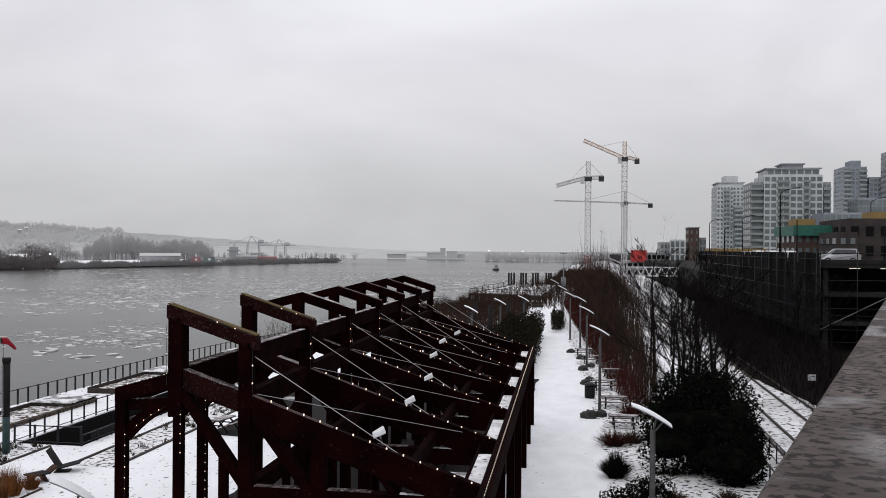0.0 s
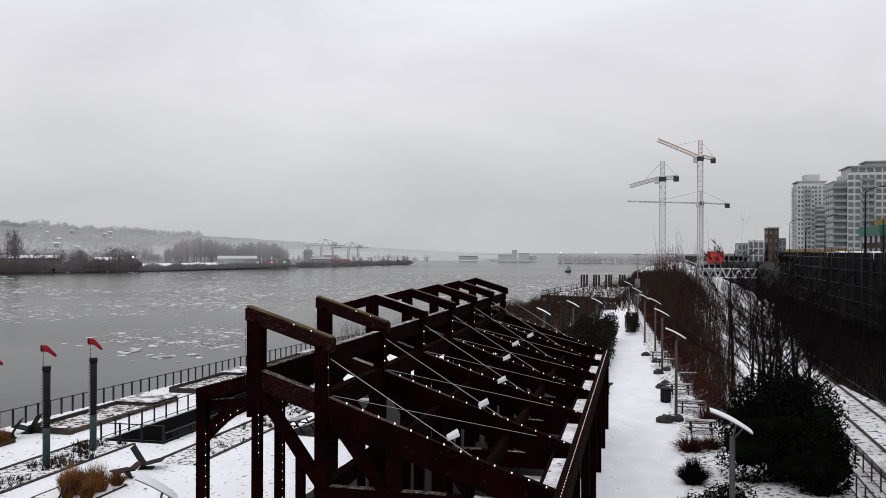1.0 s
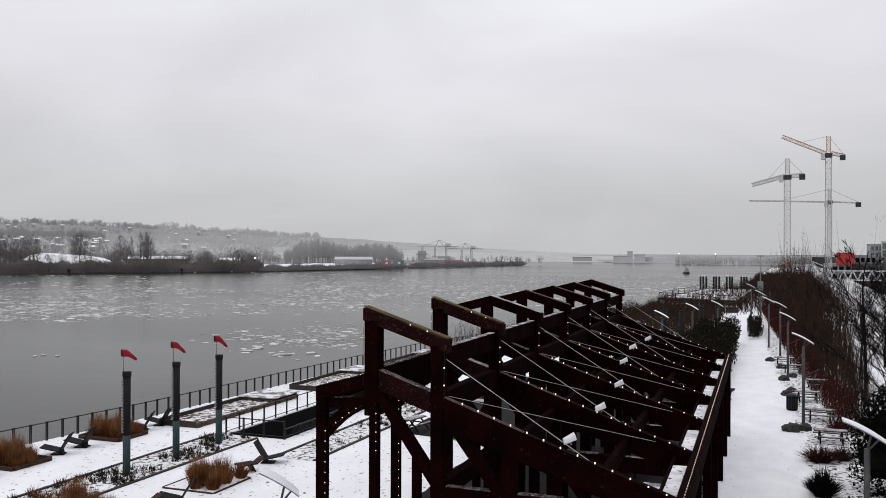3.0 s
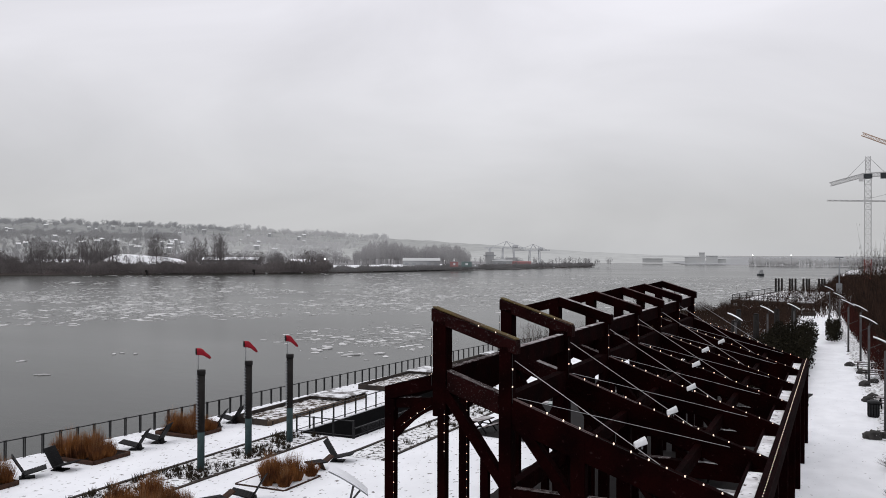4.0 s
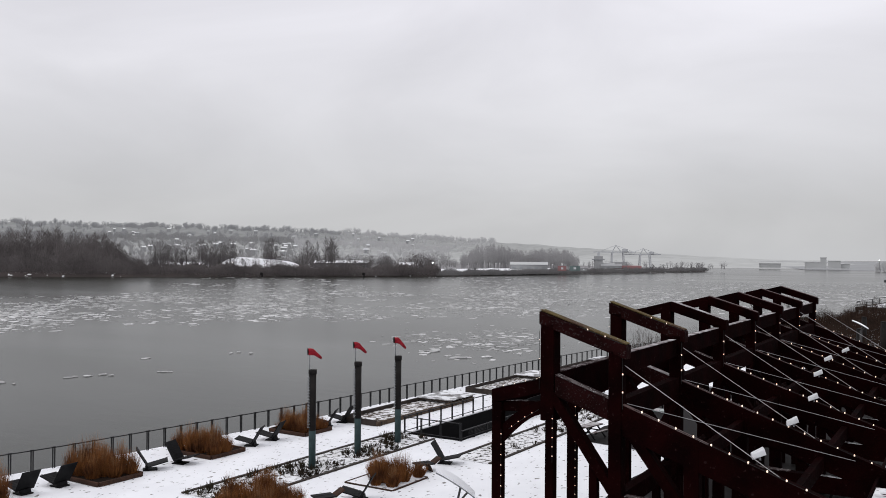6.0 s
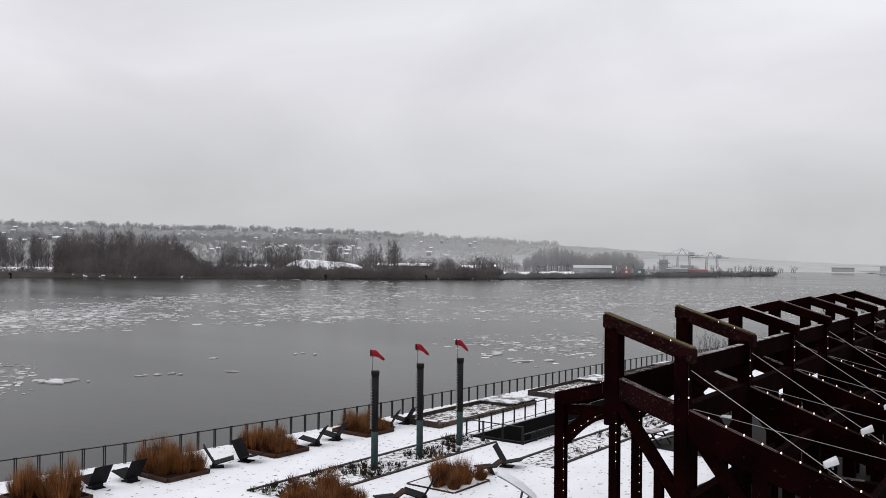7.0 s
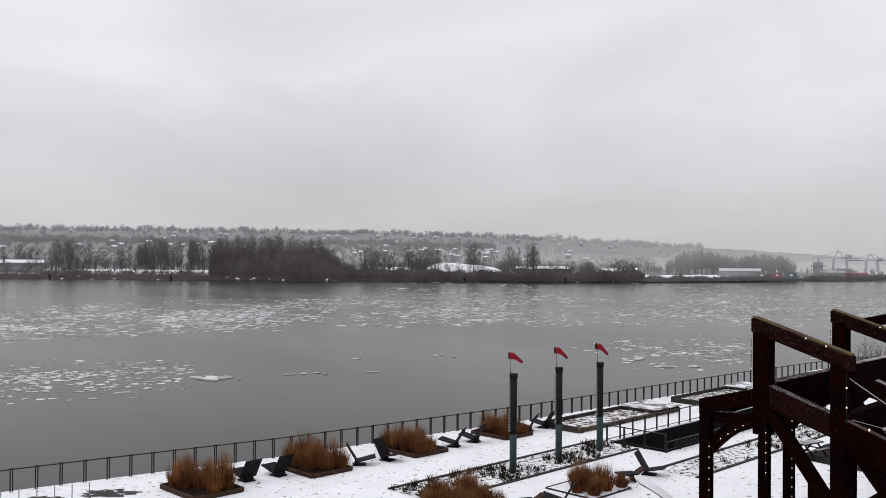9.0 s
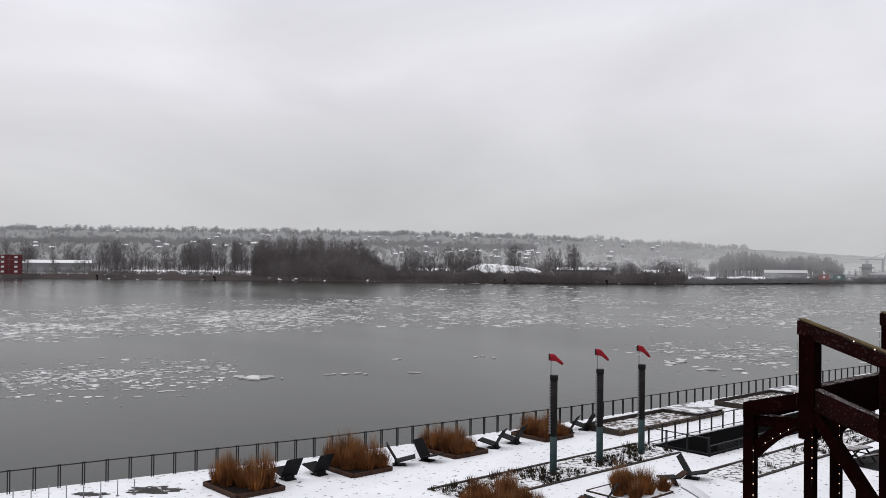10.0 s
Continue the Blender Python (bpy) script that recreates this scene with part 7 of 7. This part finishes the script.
# the dense wood on the point
POINT = [(51.2, 8), (52.0, 13), (52.6, 20), (53.4, 25), (54.8, 29), (56.3, 30), (57.4, 31), (57.84, 34), (58.4, 31), (59.4, 29.5), (60.2, 28)]


def point_height(az):
    for (a0, h0), (a1, h1) in zip(POINT, POINT[1:]):
        if a0 <= az <= a1:
            return h0 + (h1 - h0) * (az - a0) / (a1 - a0)
    return 9


for _ in range(330):
    az = rng.uniform(51.2, 60.2)
    x, y = far_pos(az, shore_dist(az) + rng.uniform(6, 60))
    big.tree(rng, x, y, -1.2, point_height(az) * (0.92 + 0.26 * noise.noise((az * 3.4, 4, 0))) * rng.uniform(0.5, 1.02), rng.uniform(1.8, 3.2), n=52, bar=0.20, round_top=True)
for _ in range(620):
    az = rng.uniform(51.2, 60.2)
    x, y = far_pos(az, shore_dist(az) + rng.uniform(3, 24))
    big.bush(rng, x, y, -2.8, point_height(az) * rng.uniform(0.2, 0.55), rng.uniform(2.5, 4.5), n=26)
big.done("far_wood", FAR_BRUSH, "dense leafless wood on the far bank")
# brush along the waterline
for _ in range(820):
    az = rng.uniform(32.7, 51.3)
    x, y = far_pos(az, shore_dist(az) + rng.uniform(2, 22))
    low.bush(rng, x, y, -3.6, rng.uniform(4.5, 9.0) * (0.85 + 0.3 * noise.noise((az * 0.9, 0, 0))), rng.uniform(2.5, 5), n=24)
for _ in range(700):
    az = rng.uniform(60.6, 90)
    x, y = far_pos(az, shore_dist(az) + rng.uniform(4, 40))
    low.bush(rng, x, y, -3.0, rng.uniform(1.6, 5.0), rng.uniform(2.5, 6), n=16)
for az, h in ((33.9, 14), (34.4, 15), (33.3, 11), (34.1, 13.5)):
    x, y = far_pos(az, shore_dist(az) + 12)
    low.tree(rng, x, y, -2, h, 4.5, n=44, bar=0.3, round_top=True)
low.done("bank_brush", FAR_BRUSH, "dark leafless brush along the far waterline")
# scattered tall trees
for lo, hi, n, h0, h1 in ((45.4, 50.8, 26, 15, 23), (40.2, 41.4, 7, 15, 23), (38.6, 40.0, 8, 18, 25), (36.0, 38.4, 6, 9, 14), (60.2, 61.6, 14, 20, 27), (62.0, 64.6, 34, 20, 27), (65.0, 67.2, 12, 14, 22), (67.0, 69.4, 18, 19, 26), (70.0, 73.4, 16, 14, 22), (73.0, 86.0, 50, 15, 25), (60.4, 76, 60, 7, 13), (46.5, 51, 30, 6, 13), (33, 41, 40, 6, 12), (47, 47.6, 3, 19, 22), (45.8, 46.2, 2, 19, 21), (42.9, 44.0, 6, 20, 25), (41.2, 47, 22, 7, 14)):
    for _ in range(n):
        az = rng.uniform(lo, hi)
        x, y = far_pos(az, shore_dist(az) + rng.uniform(18, 90))
        thin.tree(rng, x, y, -1.2, rng.uniform(h0, h1), rng.uniform(2.6, 4.6), n=66, bar=0.17, round_top=rng.random() < 0.7)
thin.done("far_trees", FAR_WOOD, "scattered tall leafless trees on the far bank")
mid = Thicket()
for _ in range(1300):
    az = rng.uniform(31.5, 84)
    x, y = far_pos(az, 900 + rng.uniform(-60, 120))
    mid.tree(rng, x, y, -1, rng.uniform(5, 13) * (1 + 0.5 * noise.noise((az * 0.5, 11, 0))), rng.uniform(3, 5.5), n=22, bar=0.25, round_top=True)
mid.done("middle_trees", FAR_WOOD_MID, "leafless trees behind the far bank, paled with painted haze")


def on_slope(az, share, which):
    """A place on the hillside: bearing and share of the way from its foot to its crest."""
    foot, crest, _ = SLOPES[which]
    d = foot + (crest - foot) * share
    x, y = far_pos(az, d)
    return x, y, -6 + (slope_height(az, which) + 6) * share


for which, a0, a1, n, material, label in ((0, 39, 90, 2200, SLOPE_WOOD_FAR, "mist-painted trees on the far hillside"), (0, 29, 39, 420, FAR_WOOD_MIST, "pale mist-painted trees on the far hillside"),
                                          (1, 42, 90, 2100, SLOPE_WOOD, "mist-painted trees on the nearer slope"), (1, 32, 42, 420, FAR_WOOD_MIST, "pale mist-painted trees on the nearer slope")):
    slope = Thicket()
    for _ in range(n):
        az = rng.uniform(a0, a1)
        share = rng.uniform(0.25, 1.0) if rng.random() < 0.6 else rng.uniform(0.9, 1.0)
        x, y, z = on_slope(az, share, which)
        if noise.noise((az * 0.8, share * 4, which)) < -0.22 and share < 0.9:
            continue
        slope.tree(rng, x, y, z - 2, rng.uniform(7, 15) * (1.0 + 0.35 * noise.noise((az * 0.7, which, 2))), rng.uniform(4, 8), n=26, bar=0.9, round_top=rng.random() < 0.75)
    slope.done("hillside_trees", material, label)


def hill_house(x, y, z, turn, w, h):
    b = thing("hill_house", (x, y, z), "house under a snowy roof, its colours paled with painted mist", "house", group="houses on the hillside", turn=turn)
    one_box("wall", (-w / 2, w / 2, -4, 4, -6, h), FAR_GREY, b)
    bm = bmesh.new()
    v = [bm.verts.new(p) for p in ((-w / 2 - 0.6, -4.8, h + 0.02), (w / 2 + 0.6, -4.8, h + 0.02), (w / 2 + 0.6, 4.8, h + 0.02), (-w / 2 - 0.6, 4.8, h + 0.02), (-w / 2 - 0.6, 0, h + 2.0), (w / 2 + 0.6, 0, h + 2.0))]
    for f in ((0, 1, 5, 4), (2, 3, 4, 5), (0, 4, 3), (1, 2, 5), (0, 3, 2, 1)):
        bm.faces.new([v[k] for k in f])
    part("roof", bm, ROOF_SNOW, b, "snow-covered roof")


for _ in range(95):
    az = rng.choice((rng.gauss(43, 3.5), rng.gauss(49.5, 2.5), rng.gauss(62.5, 2.2), rng.uniform(34, 74)))
    which = 0 if rng.random() < 0.5 else 1
    x, y, z = on_slope(az, rng.uniform(0.35, 0.85), which)
    hill_house(x, y, z + 4, az + rng.uniform(-25, 25), rng.uniform(4, 9), rng.uniform(2, 4))
# the paler wood behind the spit, the spit's brush, and the woods at the bend
pale, spit = Thicket(), Thicket()
for _ in range(330):
    az = rng.uniform(23.7, 31.2)
    edge = min(1.0, (az - 23.2) / 1.2, (31.8 - az) / 1.6)
    hump = 15.5 + 5 * math.exp(-((az - 29.2) / 1.4) ** 2) + 2.5 * math.exp(-((az - 25.3) / 0.9) ** 2)
    x, y = far_pos(az, 790 + rng.uniform(-25, 40))
    pale.tree(rng, x, y, -1, hump * (0.72 + 0.28 * edge) * rng.uniform(0.7, 1.1), rng.uniform(2.4, 4.0), n=34, bar=0.22)
for _ in range(60):
    az = rng.uniform(14.5, 23.5)
    x, y = far_pos(az, 930 + rng.uniform(-15, 40))
    pale.tree(rng, x, y, -1, rng.uniform(4, 8), rng.uniform(2, 4), n=16, bar=0.3)
pale.done("pale_wood", FAR_WOOD_PALE, "wood behind the spit, paled with painted haze")
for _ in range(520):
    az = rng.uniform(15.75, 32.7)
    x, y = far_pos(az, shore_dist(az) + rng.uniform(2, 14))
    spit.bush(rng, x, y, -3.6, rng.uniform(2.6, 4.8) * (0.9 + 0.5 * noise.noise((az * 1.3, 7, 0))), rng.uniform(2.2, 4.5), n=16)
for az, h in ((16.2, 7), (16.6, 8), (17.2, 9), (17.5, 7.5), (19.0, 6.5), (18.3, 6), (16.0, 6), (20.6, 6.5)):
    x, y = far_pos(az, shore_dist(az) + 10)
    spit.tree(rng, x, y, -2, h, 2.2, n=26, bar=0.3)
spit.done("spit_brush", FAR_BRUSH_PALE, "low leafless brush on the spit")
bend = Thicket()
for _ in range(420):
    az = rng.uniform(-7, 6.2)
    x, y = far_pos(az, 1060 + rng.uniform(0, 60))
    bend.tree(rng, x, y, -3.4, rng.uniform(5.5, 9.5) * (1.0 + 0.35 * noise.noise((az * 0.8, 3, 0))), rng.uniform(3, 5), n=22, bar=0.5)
bend.done("bend_wood", FAR_WOOD_MIST, "pale mist-painted trees along the river bend")
for az, d, w, h, z in ((9.5, 1180, 22, 7, -2), (9.0, 1180, 7, 13, -2), (8.4, 1180, 14, 9, -2), (7.8, 1190, 10, 5, -2), (12.0, 1200, 26, 5, -2), (4.6, 1120, 14, 4, -2)):
    x, y = far_pos(az, d)
    b = thing("mill_building", (x, y, z), "industrial building at the river bend, paled with painted mist", "building", turn=az)
    one_box("wall", (-w / 2, w / 2, 0, 10, 0, h), FAR_MIST, b)
    one_box("roof", (-w / 2 - 0.4, w / 2 + 0.4, -0.4, 10.4, h, h + 0.6), FAR_MIST, b)
for az, d in ((37.5, 598), (44.0, 590), (62.6, 612), (69.5, 650)):
    x, y = far_pos(az, d)
    m = thing("river_marker", (x, y, -6), "dark marker pile near the far bank", "pile", group="marker piles in the river")
    one_tube("shaft", [(0, 0, 0), (0, 0, 5.0)], 0.6, PILE, m, n=7)
    one_box("board", (-0.9, 0.9, -0.9, -0.7, 3.6, 5.2), PILE, m)
for az, d in ((33.05, 640), (6.0, 1050), (3.8, 1050)):
    x, y = far_pos(az, d)
    m = thing("shore_light", (x, y, -1.5), "lit white lamp on a post by the far shore", "lamp post", group="shore lights")
    hh = 7.0 if az > 20 else 10.0
    one_tube("pole", [(0, 0, 0), (0, 0, hh)], 0.15, CRANE_DARK, m, n=5)
    bm = bmesh.new()
    bmesh.ops.create_icosphere(bm, subdivisions=2, radius=0.55)
    for v in bm.verts:
        v.co.z += hh + 0.3
    part("lamp", bm, SHORE_GLOW, m)
